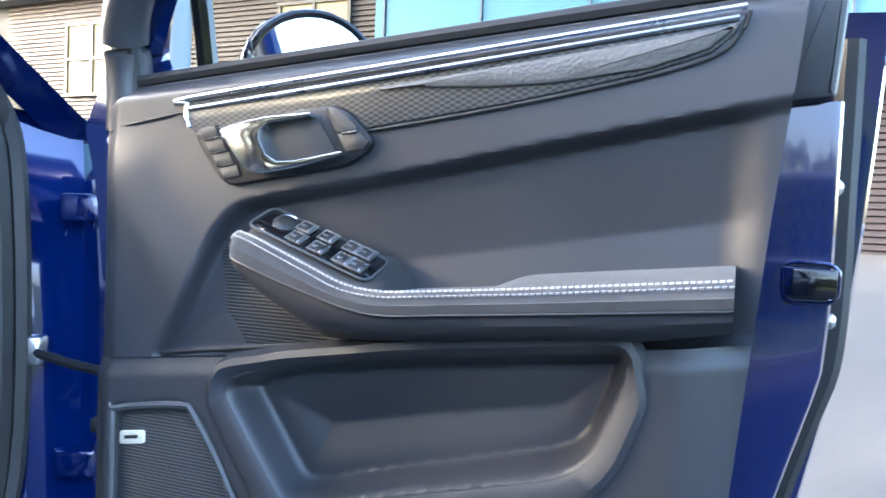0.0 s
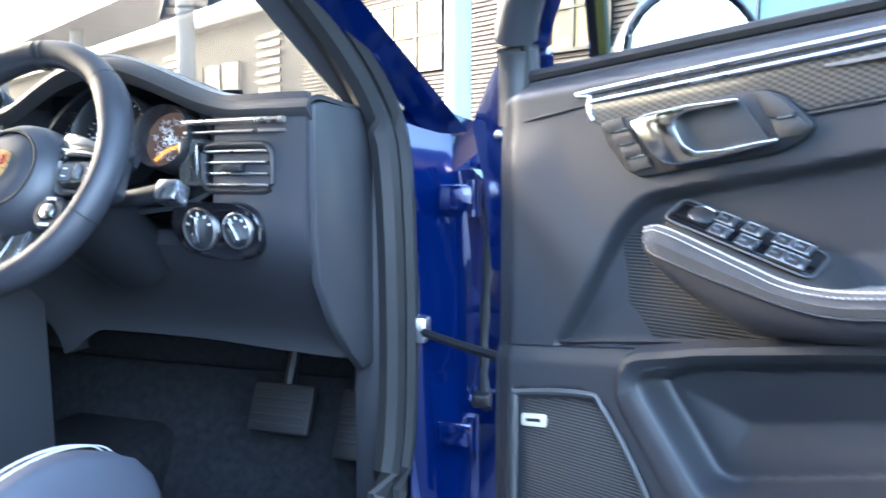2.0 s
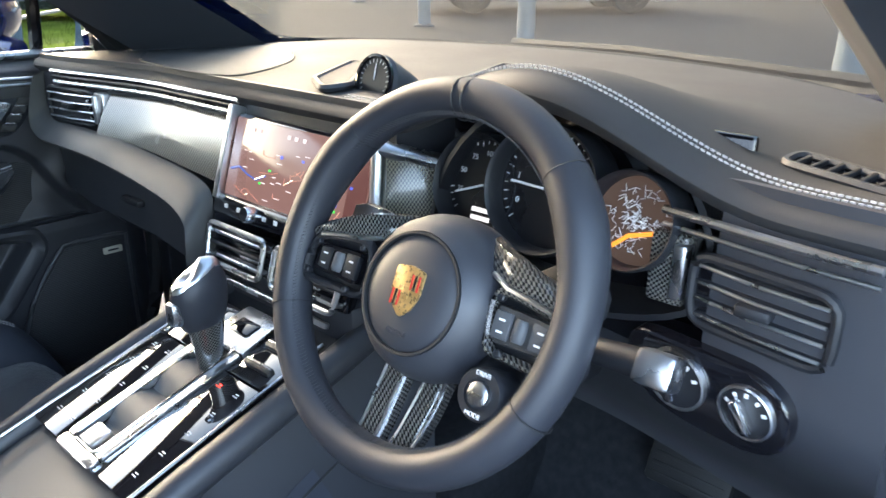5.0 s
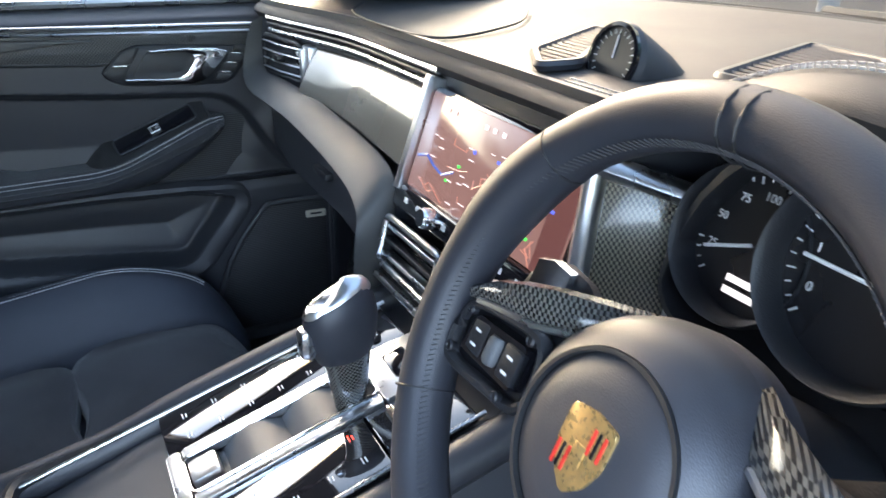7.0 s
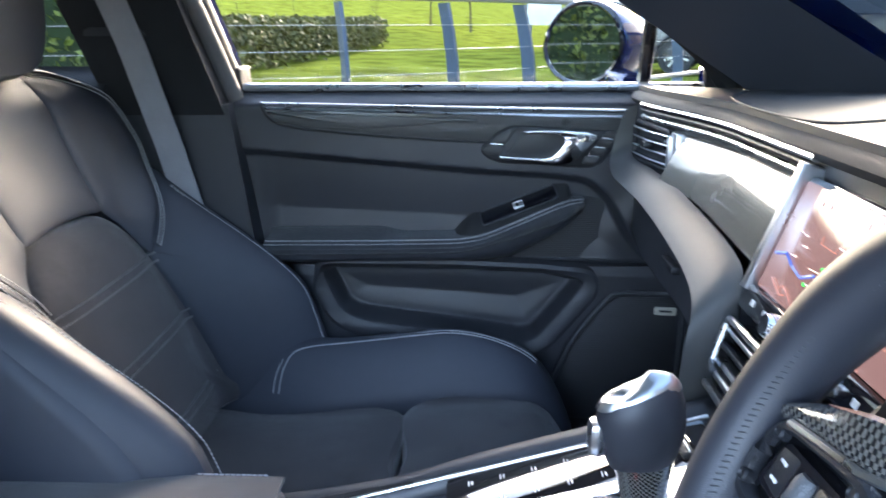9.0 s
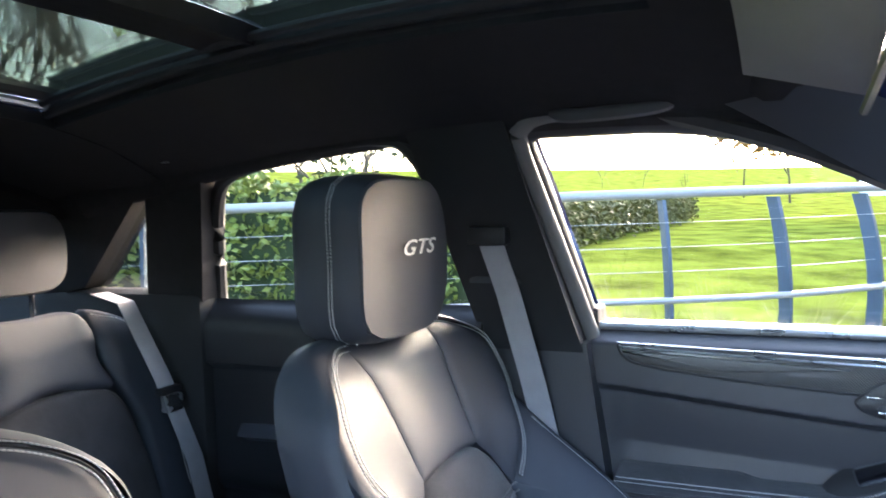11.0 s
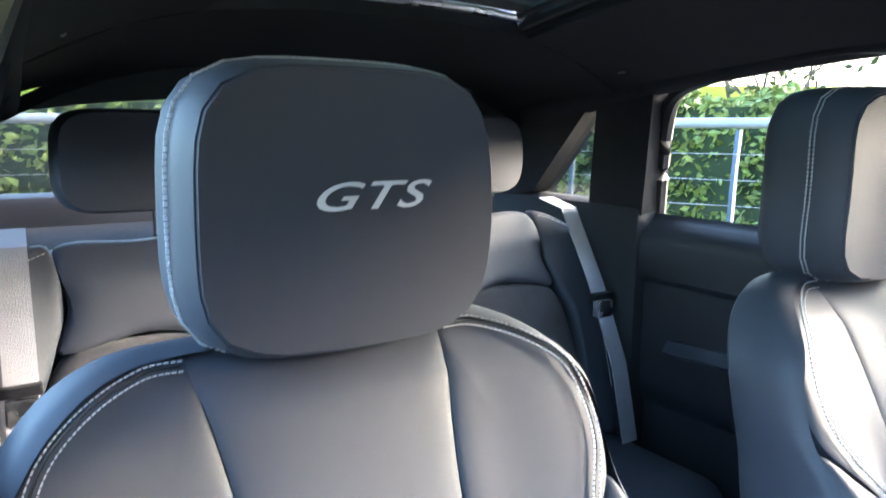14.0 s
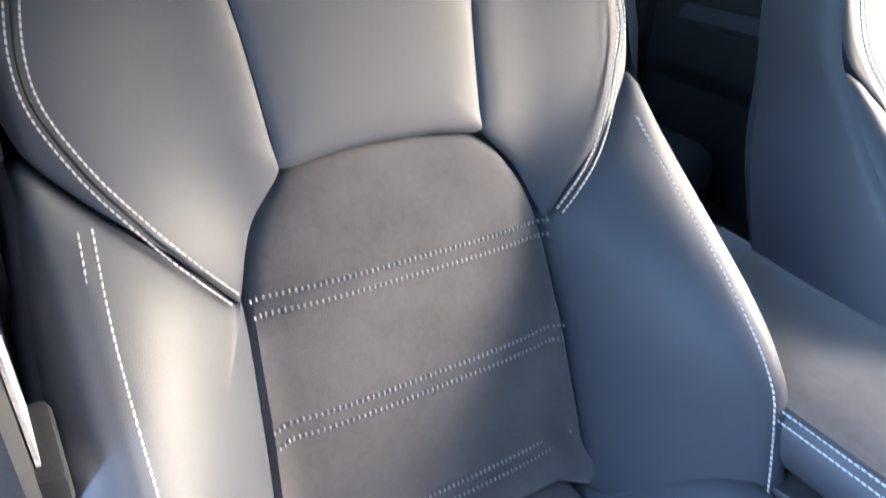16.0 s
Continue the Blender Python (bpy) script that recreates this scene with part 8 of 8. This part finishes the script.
for i, (az, d, h) in enumerate(((121, 13, 4.6), (126, 15, 5.2), (131, 13, 5.6), (137, 14, 6.2), (142, 12, 6.0), (147, 13, 6.5), (152, 12, 6.0), (157, 13, 6.4), (163, 12, 5.6), (169, 13, 5.8))):
    tree(*bearing(az, d), h, 20 + i, OLIVE if i == 9 else None, 900, "bare winter tree beyond the hedge")
for i, (az, d, h) in enumerate(((123.5, 16, 5.6), (129, 17, 6.4), (134, 16, 6.8), (139.5, 17, 7.4), (145, 15, 7.0), (150, 16, 7.6), (155, 15, 7.2), (160, 16, 7.2))):
    tree(*bearing(az, d), h, 120 + i, OLIVE if i % 3 == 1 else None, 700, "bare winter tree beyond the hedge", 6, 0.05)
tree(*bearing(121.5, 9), 3.9, 41, OLIVE, 700, "slim young tree with sparse leaves", 3, 0.06)
for i, (az, d, h, lv) in enumerate(((93, 44, 6.5, RUST), (90, 40, 7.5, RUST), (85.5, 30, 6.6, AUTUMN), (81.5, 28, 6.6, AUTUMN), (77.5, 28, 7.5, AUTUMN), (72, 34, 10, AUTUMN), (66, 45, 9, OLIVE))):
    tree(*bearing(az, d), h, 60 + i, lv, 2200 if lv is RUST else 6000, "autumn tree at the field's edge", 4, 0.20)
for i, (az, d, h) in enumerate(((97, 45, 2.2), (100, 50, 2.0), (103, 48, 2.0), (107, 46, 2.2))):
    tree(*bearing(az, d), h, 80 + i, None, 0, "thin sapling on the far field", 2)

# street lamps
for az, d, h in ((136.8, 26, 7.7), (111.8, 24, 9.0)):
    x, y = bearing(az, d)
    lamp = thing("street_lamp", (x, y, ground_z(x, y)), "tall grey street lamp with a lit head", "street lamp", "street lamps")
    bm = bmesh.new()
    tube(bm, [(x, y, ground_z(x, y)), (x, y, h)], lambda t: 0.09 - 0.04 * t, 8)
    part("lamp_pole", bm, STEEL, lamp)
    bm = bmesh.new()
    dx, dy = math.cos(radians(az)), math.sin(radians(az))
    tube(bm, [(x, y, h), (x + dx * -1.2, y + dy * -1.2, h + 0.05)], 0.04, 6)
    part("lamp_arm", bm, STEEL, lamp)
    bm = bmesh.new()
    box(bm, (x - dx * 1.4 - 0.22, y - dy * 1.4 - 0.22, h), (x - dx * 1.4 + 0.22, y - dy * 1.4 + 0.22, h + 0.12), 0.04)
    part("lamp_head", bm, glow("lamp_light", (1.0, 0.6, 0.12), 0.6), lamp)

# info board and low path on the field
x, y = bearing(84.4, 21)
board = thing("notice_board", (x, y, ground_z(x, y)), "white notice board on two legs", "sign")
bm = bmesh.new()
box(bm, (x - 0.03, y - 0.45, 1.25), (x + 0.03, y + 0.45, 2.0), 0.01)
part("board", bm, mat("white_board", (0.75, 0.76, 0.76), 0.5), board)
for dy in (-0.35, 0.35):
    bm = bmesh.new()
    box(bm, (x - 0.03, y + dy - 0.03, ground_z(x, y) - 0.05), (x + 0.03, y + dy + 0.03, 1.26), 0.0)
    part("leg", bm, STEEL, board)

# ---- building ahead ----
FD = Vector((-0.902, 0.431, 0))
FN = Vector((-0.431, -0.902, 0))                   # faces the yard
F0 = Vector((-2.7, 20.9, 0.45))
SLAT = mat("brown_cladding", (0.042, 0.030, 0.025), 0.6, vary=0.12, scale=3, per_object=0.06)
GREYWALL = mat("grey_render", (0.055, 0.055, 0.054), 0.8, vary=0.12, scale=2, grain=0.3, grain_scale=80)
FRAME = mat("dark_window_frame", (0.05, 0.045, 0.04), 0.5)
LIT = glow("lit_interior", (1.0, 0.70, 0.28), 0.018)
TEAL = mat("teal_glazing", (0.06, 0.15, 0.17), 0.08, 0.3, vary=0.06, scale=0.6, coat=0.5)


def F(s, n, z):
    return F0 + FD * s + FN * n + Vector((0, 0, z))


def fbox(bm, s0, s1, n0, n1, z0, z1, bevel=0.0):
    return box(bm, (s0, n0, z0), (s1, n1, z1), bevel, fmat())


def fmat():
    m = Matrix((FD, FN, Vector((0, 0, 1)))).transposed().to_4x4()
    m.translation = F0
    return m


building = thing("office_building", F(0, 0, 0), "low office building clad in brown horizontal slats", "building")
bm = bmesh.new()
fbox(bm, -16, 75, -6, -0.08, -1.0, 7.2)
part("wall", bm, GREYWALL, building, smooth=False)
bm = bmesh.new()
fbox(bm, -16, 75, -6.2, 0.5, 7.2, 7.55, 0.05)
part("roof", bm, mat("roof_edge", (0.14, 0.14, 0.14), 0.6), building, "pale flat roof edge")
for i in range(57):
    z = -0.7 + 0.14 * i
    bm = bmesh.new()
    pts = [(0.0, 0.0), (0.035, 0.012), (0.035, 0.03), (0.0, 0.125)]
    a0, a1 = -16, 11.0
    ring = lambda s: [F(s, n - 0.02, z + b) for n, b in pts]
    loft(bm, [ring(a0), ring(a1)])
    part("slat", bm, SLAT, building, smooth=False)
# upper lit windows in the brown wall
for s0, n in ((3.7, 4), (-2.3, 2)):
    w_ = 1.12
    bm = bmesh.new()
    fbox(bm, s0, s0 + w_ * n, -0.1, 0.03, 4.15, 6.35)
    w = part("window", bm, LIT, building, "window with warm lit interior", smooth=False)
    for k in range(n + 1):
        bm = bmesh.new()
        fbox(bm, s0 + w_ * k - 0.05, s0 + w_ * k + 0.05, 0.0, 0.09, 4.15, 6.35)
        part("mullion", bm, FRAME, w, smooth=False)
    for z in (4.07, 5.2, 6.31):
        bm = bmesh.new()
        fbox(bm, s0 - 0.06, s0 + w_ * n + 0.06, 0.0, 0.10, z, z + 0.09)
        part("window_rail", bm, FRAME, w, smooth=False)
    for k in range(n):
        bm = bmesh.new()
        fbox(bm, s0 + w_ * k + 0.15, s0 + w_ * k + 0.55, 0.02, 0.035, 4.3 + 0.2 * (k % 2), 4.9 + 0.3 * (k % 2))
        part("blind", bm, mat("pale_blind", (0.16, 0.145, 0.11), 0.8), w, smooth=False)
# teal glazed upper floor on the right
bm = bmesh.new()
fbox(bm, -22, -3.4, -0.1, 0.6, 3.7, 9.5)
teal = part("glazed_front", bm, TEAL, building, "teal glass front", smooth=False)
for k in range(8):
    bm = bmesh.new()
    fbox(bm, -21.9 + 2.6 * k, -21.84 + 2.6 * k, 0.58, 0.66, 3.7, 9.5)
    part("mullion", bm, STEEL, teal, smooth=False)
# vents and dark shopfront windows along the yard
for s0, z0, z1 in ((12.5, 1.6, 6.6), (20.5, 1.6, 6.6)):
    for k in range(14):
        bm = bmesh.new()
        fbox(bm, s0, s0 + 1.6, -0.06, 0.02, z0 + 0.36 * k, z0 + 0.36 * k + 0.2)
        part("louvre", bm, FRAME, building, smooth=False)
for s0 in (15.5, 23.5, 27.5, 31.5, 36, 41, 46, 51, 56):
    bm = bmesh.new()
    fbox(bm, s0, s0 + 3.0, -0.07, 0.02, 0.4, 5.6)
    w = part("window", bm, mat("dark_glazing", (0.035, 0.04, 0.04), 0.3, spec=0.15), building, smooth=False)
    bm = bmesh.new()
    fbox(bm, s0 + 0.2, s0 + 1.2, 0.0, 0.03, 2.4, 3.8)
    part("lit_pane", bm, LIT, w, smooth=False)
    for k in range(3):
        bm = bmesh.new()
        fbox(bm, s0 + 1.5 * k - 0.05, s0 + 1.5 * k + 0.05, 0.0, 0.08, 0.4, 5.6)
        part("mullion", bm, GREYWALL, w, smooth=False)
bm = bmesh.new()
fbox(bm, 8.0, 24, -0.05, 0.10, 1.45, 1.75)
part("wall_band", bm, mat("pale_band", (0.45, 0.45, 0.44), 0.6), building, smooth=False)

# row of white posts in front
for i, (x, y) in enumerate(((-0.45, 5.45), (-4.2, 7.25), (-7.3, 8.9), (-11.0, 10.9), (-14.5, 12.9), (-18.2, 14.7))):
    g = ground_z(x, y)
    post = thing("canopy_post", (x, y, g), "round white painted steel post", "post", "white posts")
    bm = bmesh.new()
    tube(bm, [(x, y, g - 0.1), (x, y, 3.3)], 0.10, 16)
    part("shaft", bm, mat("white_steel", (0.30, 0.34, 0.38), 0.45, vary=0.05), post)
    bm = bmesh.new()
    lathe(bm, [(0.16, 0), (0.16, 0.03), (0.11, 0.05)], Matrix.Translation((x, y, g - 0.01)), 16)
    part("base_plate", bm, STEEL, post)

# white canopy beam carried by the posts
cd = (Vector((-18.2, 14.7, 0)) - Vector((-0.45, 5.45, 0))).normalized()
cm = Matrix((cd, Vector((-cd.y, cd.x, 0)), Vector((0, 0, 1)))).transposed().to_4x4()
cm.translation = (-0.45, 5.45, 0)
canopy = thing("entrance_canopy", (-0.45, 5.45, 3.25), "long white canopy beam carried by round posts", "canopy")
bm = bmesh.new()
for k in range(8):
    box(bm, (-0.25 + 3.4 * k, -0.5, 3.25), (3.13 + 3.4 * k, 0.3, 5.9), 0.02, cm)
part("fascia", bm, mat("white_fascia", (0.58, 0.59, 0.58), 0.55, vary=0.05, scale=0.8), canopy, smooth=False)
bm = bmesh.new()
box(bm, (-0.3, -0.56, 3.19), (27.0, 0.36, 3.25), 0.01, cm)
part("soffit_trim", bm, STEEL, canopy, smooth=False)

# glass front far off on the left
x, y = bearing(63, 52)
far = thing("glass_showroom", (x, y, ground_z(x, y)), "distant glass-fronted showroom with pale mullions", "building")
d = Vector((-math.cos(radians(63)), -math.sin(radians(63)), 0))
n = Vector((math.sin(radians(63)), -math.cos(radians(63)), 0))
mm = Matrix((d, n, Vector((0, 0, 1)))).transposed().to_4x4()
mm.translation = (x, y, 0.9)
bm = bmesh.new()
box(bm, (-10, -6, 0), (16, 0, 7), 0, mm)
part("glass_wall", bm, mat("pale_glazing", (0.10, 0.13, 0.125), 0.12, 0.2, vary=0.1, scale=0.5), far, smooth=False)
for k in range(18):
    bm = bmesh.new()
    box(bm, (-10 + 1.5 * k, 0, 0), (-9.85 + 1.5 * k, 0.12, 7), 0, mm)
    part("mullion", bm, RAIL, far, smooth=False)
bm = bmesh.new()
box(bm, (-10, 0, 3.2), (16, 0.2, 3.9), 0, mm)
part("fascia", bm, mat("dark_fascia", (0.10, 0.12, 0.15), 0.5), far, smooth=False)


COUPE_TOP = [(-2.22, 0.62), (-2.12, 0.80), (-1.85, 0.92), (-1.45, 1.04), (-1.0, 1.17), (-0.55, 1.27), (-0.1, 1.305), (0.3, 1.27), (0.65, 1.13), (0.98, 0.94), (1.3, 0.885), (1.7, 0.83), (2.0, 0.74), (2.2, 0.60)]


def coupe_body(c, m, paint):
    """Rounded rear-engined coupe shape: one painted shell with set-in dark windows and wheel openings."""
    def half(px, f):
        """Half width at the waist and, at f of the way up the cabin, of the glasshouse."""
        w = 0.90 * (1 - 0.16 * (abs(px) / 2.25) ** 4) + 0.035 * bell(px, -1.38, 0.7) + 0.02 * bell(px, 1.34, 0.6)
        return w * (1 - 0.36 * f)

    def waist(px):
        return 0.86 - 0.10 * ease(1.6, 2.25, px) + 0.06 * bell(px, -1.3, 0.8) + 0.03 * bell(px, 1.4, 0.6) - 0.10 * ease(-1.9, -2.25, px)

    bm, rings = bmesh.new(), []
    for i in range(57):
        px = -2.22 + 4.42 * i / 56
        top = max(between(COUPE_TOP, px - 0.06), between(COUPE_TOP, px), 0) * 0.5 + between(COUPE_TOP, px + 0.05) * 0.5
        wz = min(waist(px), top - 0.02)
        w = half(px, 0)
        arch = max(0.0, 0.37 ** 2 - min(abs(px + 1.38), abs(px - 1.34)) ** 2) ** 0.5
        low = max(0.20, 0.33 + arch if arch > 0 else 0.20)
        h = top - wz
        side = [(w * 0.90, low), (w, low + 0.02), (w * 1.01, max(0.60, low + 0.03)), (w * 0.97, max(wz - 0.05, low + 0.04)), (w * 0.90, max(wz, low + 0.05)), (w * (0.86 - 0.20 * min(h / 0.42, 1)), wz + h * 0.75), (w * (0.70 - 0.16 * min(h / 0.42, 1)), wz + h * 0.95), (0.0, top)]
        rings.append([m @ Vector((px, -y, z)) for y, z in side] + [m @ Vector((px, y, z)) for y, z in side[-2::-1]])
    vs = [[bm.verts.new(p) for p in r] for r in rings]
    for a, b in zip(vs, vs[1:]):
        for k in range(len(a) - 1):
            bm.faces.new((a[k], a[k + 1], b[k + 1], b[k]))
    bm.faces.new(vs[0])
    bm.faces.new(vs[-1])
    part("body", bm, paint, c)
    dark = mat("car_glass", (0.02, 0.025, 0.03), 0.06, coat=0.5)
    for s in (1, -1):
        bm = bmesh.new()
        def pane(u, v):
            px = -0.86 + 1.62 * u
            top = between(COUPE_TOP, px)
            wz = waist(px)
            lo = wz + 0.045
            hi = max(lo + 0.005, min(wz + (top - wz) * 0.80, lo + 0.34 * ease(0.0, 0.42, u) * ease(1.02, 0.80, u) + 0.01))
            z = lo + (hi - lo) * v
            f = (z - wz) / max(top - wz, 0.05) / 0.75
            w = half(px, 0)
            return m @ Vector((px, s * (w * (0.90 + (0.66 - 0.90) * min(f, 1) + 0.0) + 0.022), z))
        grid(bm, pane, 18, 4)
        thicken(bm, 0.01)
        part("side_window", bm, dark, c)
        bm = bmesh.new()
        box(bm, (-1.9, s * 0.80 - 0.06, 0.25), (1.9, s * 0.80 + 0.06, 0.42), 0.03, m)
        part("sill", bm, PLASTIC, c)
    bm = bmesh.new()
    box(bm, (-1.8, -0.70, 0.22), (1.8, 0.70, 0.60), 0.05, m)
    part("underbody", bm, PLASTIC, c)


def parked_car(x, y, heading, paint, label, low=True, z=None):
    """A whole car; heading in degrees, nose along local +x."""
    g = ground_z(x, y) if z is None else z
    m = pose(x, y, g, 0, 0, heading)
    c = thing("parked_car", (x, y, g), label, "car", "parked cars")
    H, L, W = (1.30, 4.5, 0.92) if low else (1.62, 4.7, 0.95)
    if low:
        prof = [(-2.25, 0.55, 0.0), (-2.15, 0.86, 0), (-1.6, 0.98, 0.0), (-0.95, 1.16, 1), (-0.35, 1.29, 1), (0.25, 1.27, 1), (0.85, 1.05, 1), (1.25, 0.90, 0), (1.9, 0.78, 0), (2.2, 0.60, 0)]
        belt = 0.92
    else:
        prof = [(-2.35, 0.7, 0.0), (-2.25, 1.05, 0), (-1.9, 1.45, 1), (-1.2, 1.60, 1), (-0.2, 1.62, 1), (0.4, 1.52, 1), (1.0, 1.12, 1), (1.6, 1.04, 0), (2.15, 0.92, 0), (2.33, 0.7, 0)]
        belt = 1.06
    prof = [tuple(v) for v in smooth_line(prof, 4)]
    if low:
        coupe_body(c, m, paint)
    bm = bmesh.new()
    rings = []
    for px, pz, roof in prof:
        if low:
            break
        e = (px / (L / 2)) ** 2
        w = W * (1 - 0.10 * e ** 2)
        top = min(pz, belt)
        rings.append([m @ Vector(p) for p in ((px, -w * 0.86, 0.20), (px, -w, 0.34), (px, -w, 0.62), (px, -w * 0.96, top - 0.04), (px, -w * 0.86, top), (px, w * 0.86, top), (px, w * 0.96, top - 0.04), (px, w, 0.62), (px, w, 0.34), (px, w * 0.86, 0.20))])
    if not low:
        loft(bm, rings)
        part("body", bm, paint, c)
    bm = bmesh.new()
    rings = []
    for px, pz, roof in prof:
        if pz > belt + 0.005 and not low:
            h = pz - belt
            rings.append([m @ Vector(p) for p in ((px, -W * 0.85, belt - 0.02), (px, -W * (0.85 - 0.42 * h), belt + h * 0.86), (px, -W * (0.60 - 0.42 * h), pz), (px, W * (0.60 - 0.42 * h), pz), (px, W * (0.85 - 0.42 * h), belt + h * 0.86), (px, W * 0.85, belt - 0.02))])
    if not low:
        loft(bm, rings)
        part("cabin_glass", bm, mat("car_glass", (0.02, 0.025, 0.03), 0.06, coat=0.5), c)
        bm = bmesh.new()
        mid = [r for r in prof if r[1] > H - 0.14]
        rings = [[m @ Vector(p) for p in ((px, -W * 0.58, pz - 0.01), (px, -W * 0.40, pz + 0.012), (px, W * 0.40, pz + 0.012), (px, W * 0.58, pz - 0.01))] for px, pz, roof in mid]
        loft(bm, rings)
        part("roof", bm, paint, c)
    for s in (1, -1):
        bm = bmesh.new()
        if not low:
            tube(bm, [m @ Vector((px, s * W * (0.78 - 0.30 * max(pz - belt, 0)), pz - 0.03 if pz > belt else belt)) for px, pz, roof in prof if pz > belt - 0.02], 0.03, 6)
            part("roof_pillar", bm, paint, c)
        else:
            bm.free()
        for px in (-1.38, 1.34):
            wm = m @ Matrix.Translation((px, s * W * 0.90, 0.33)) @ Matrix.Rotation(radians(-90 * s), 4, 'X')
            bm = bmesh.new()
            lathe(bm, [(0.20, -0.12), (0.32, -0.12), (0.335, -0.06), (0.335, 0.06), (0.32, 0.10), (0.23, 0.10), (0.22, 0.05)], wm, 28)
            tyre = part("tyre", bm, RUBBER, c)
            bm = bmesh.new()
            for k in range(10):
                box(bm, (-0.018, 0.03, 0.03), (0.018, 0.225, 0.075), 0.0, wm @ Matrix.Rotation(2 * math.pi * k / 10, 4, 'Z'))
            lathe(bm, [(0.04, 0.03), (0.04, 0.085), (0.001, 0.085)], wm, 12)
            part("rim", bm, SATIN if not low else mat("dark_rim", (0.06, 0.06, 0.065), 0.3, 0.7), tyre)
            bm = bmesh.new()
            tube(bm, [m @ Vector((px + 0.375 * math.cos(a), s * W * 0.985, 0.33 + 0.375 * math.sin(a))) for a in [math.pi * j / 12 for j in range(13)]], 0.035, 6)
            part("wheel_arch", bm, PLASTIC if not low else paint, c)
        bm = bmesh.new()
        box(bm, (1.95, s * 0.62 - 0.13, 0.62), (2.14, s * 0.62 + 0.13, 0.76), 0.04, m)
        part("headlight", bm, mat("lamp_glass", (0.7, 0.72, 0.75), 0.1), c)
        bm = bmesh.new()
        box(bm, (-2.26, s * 0.6 - 0.2, 0.72), (-2.12, s * 0.6 + 0.2, 0.80), 0.03, m)
        part("tail_light", bm, mat("tail_red", (0.5, 0.02, 0.02), 0.2), c)
        bm = bmesh.new()
        box(bm, (0.55, s * 0.98 - 0.08, 0.93), (0.70, s * 0.98 + 0.08, 1.04), 0.04, m)
        part("wing_mirror", bm, paint, c)
    bm = bmesh.new()
    box(bm, (2.2, -0.26, 0.42), (2.30, 0.26, 0.53), 0.01, m)
    box(bm, (-2.32, -0.26, 0.50), (-2.22, 0.26, 0.61), 0.01, m)
    part("number_plate", bm, mat("plate_yellow", (0.7, 0.55, 0.08), 0.5), c)
    return c


WHITE_PAINT = mat("white_car_paint", (0.70, 0.74, 0.76), 0.25, vary=0.03, coat=0.8)
DARK_PAINT = mat("dark_grey_paint", (0.05, 0.055, 0.07), 0.25, 0.3, vary=0.05, coat=0.8)
SILVER_PAINT = mat("silver_paint", (0.4, 0.41, 0.43), 0.28, 0.5, vary=0.04, coat=0.8)
parked_car(-7.25, 12.0, 46, WHITE_PAINT, "white low sports coupe parked under the canopy")
parked_car(*bearing(57, 31), 150, DARK_PAINT, "dark grey parked SUV in the yard", low=False)
parked_car(*bearing(49.5, 21.5), -60, DARK_PAINT, "dark sports car half hidden by a white post")
parked_car(*bearing(65, 24), 150, WHITE_PAINT, "white parked SUV at the far yard", low=False)
parked_car(*bearing(69.5, 15.5), -110, DARK_PAINT, "dark hatchback facing the yard", low=False)
parked_car(*bearing(74, 22), -100, SILVER_PAINT, "silver car parked by the trees", low=False)


# clipped field hedge beyond the lawn
A0, A1 = Vector((*bearing(108, 13), 0)), Vector((*bearing(97, 26), 0))


def field_hedge_spot(r):
    t = r.random()
    q = A0.lerp(A1, t)
    z = 0.9 * r.random() ** 0.6 + 0.06 * math.sin(t * 31)
    return (q.x + r.uniform(-0.45, 0.45), q.y + r.uniform(-0.45, 0.45), ground_z(q.x, q.y) + z)


field_hedge = thing("hedge", (A0.x, A0.y, ground_z(A0.x, A0.y)), "low brownish clipped hedge across the lawn", "hedge")
bm = bmesh.new()
leaf_cloud(bm, 9000, field_hedge_spot, 0.075, 14)
part("hedge_leaves", bm, mat("brown_hedge_leaves", (0.10, 0.095, 0.025), 0.7, vary=0.5, scale=2), field_hedge, smooth=False, kind="stuff")
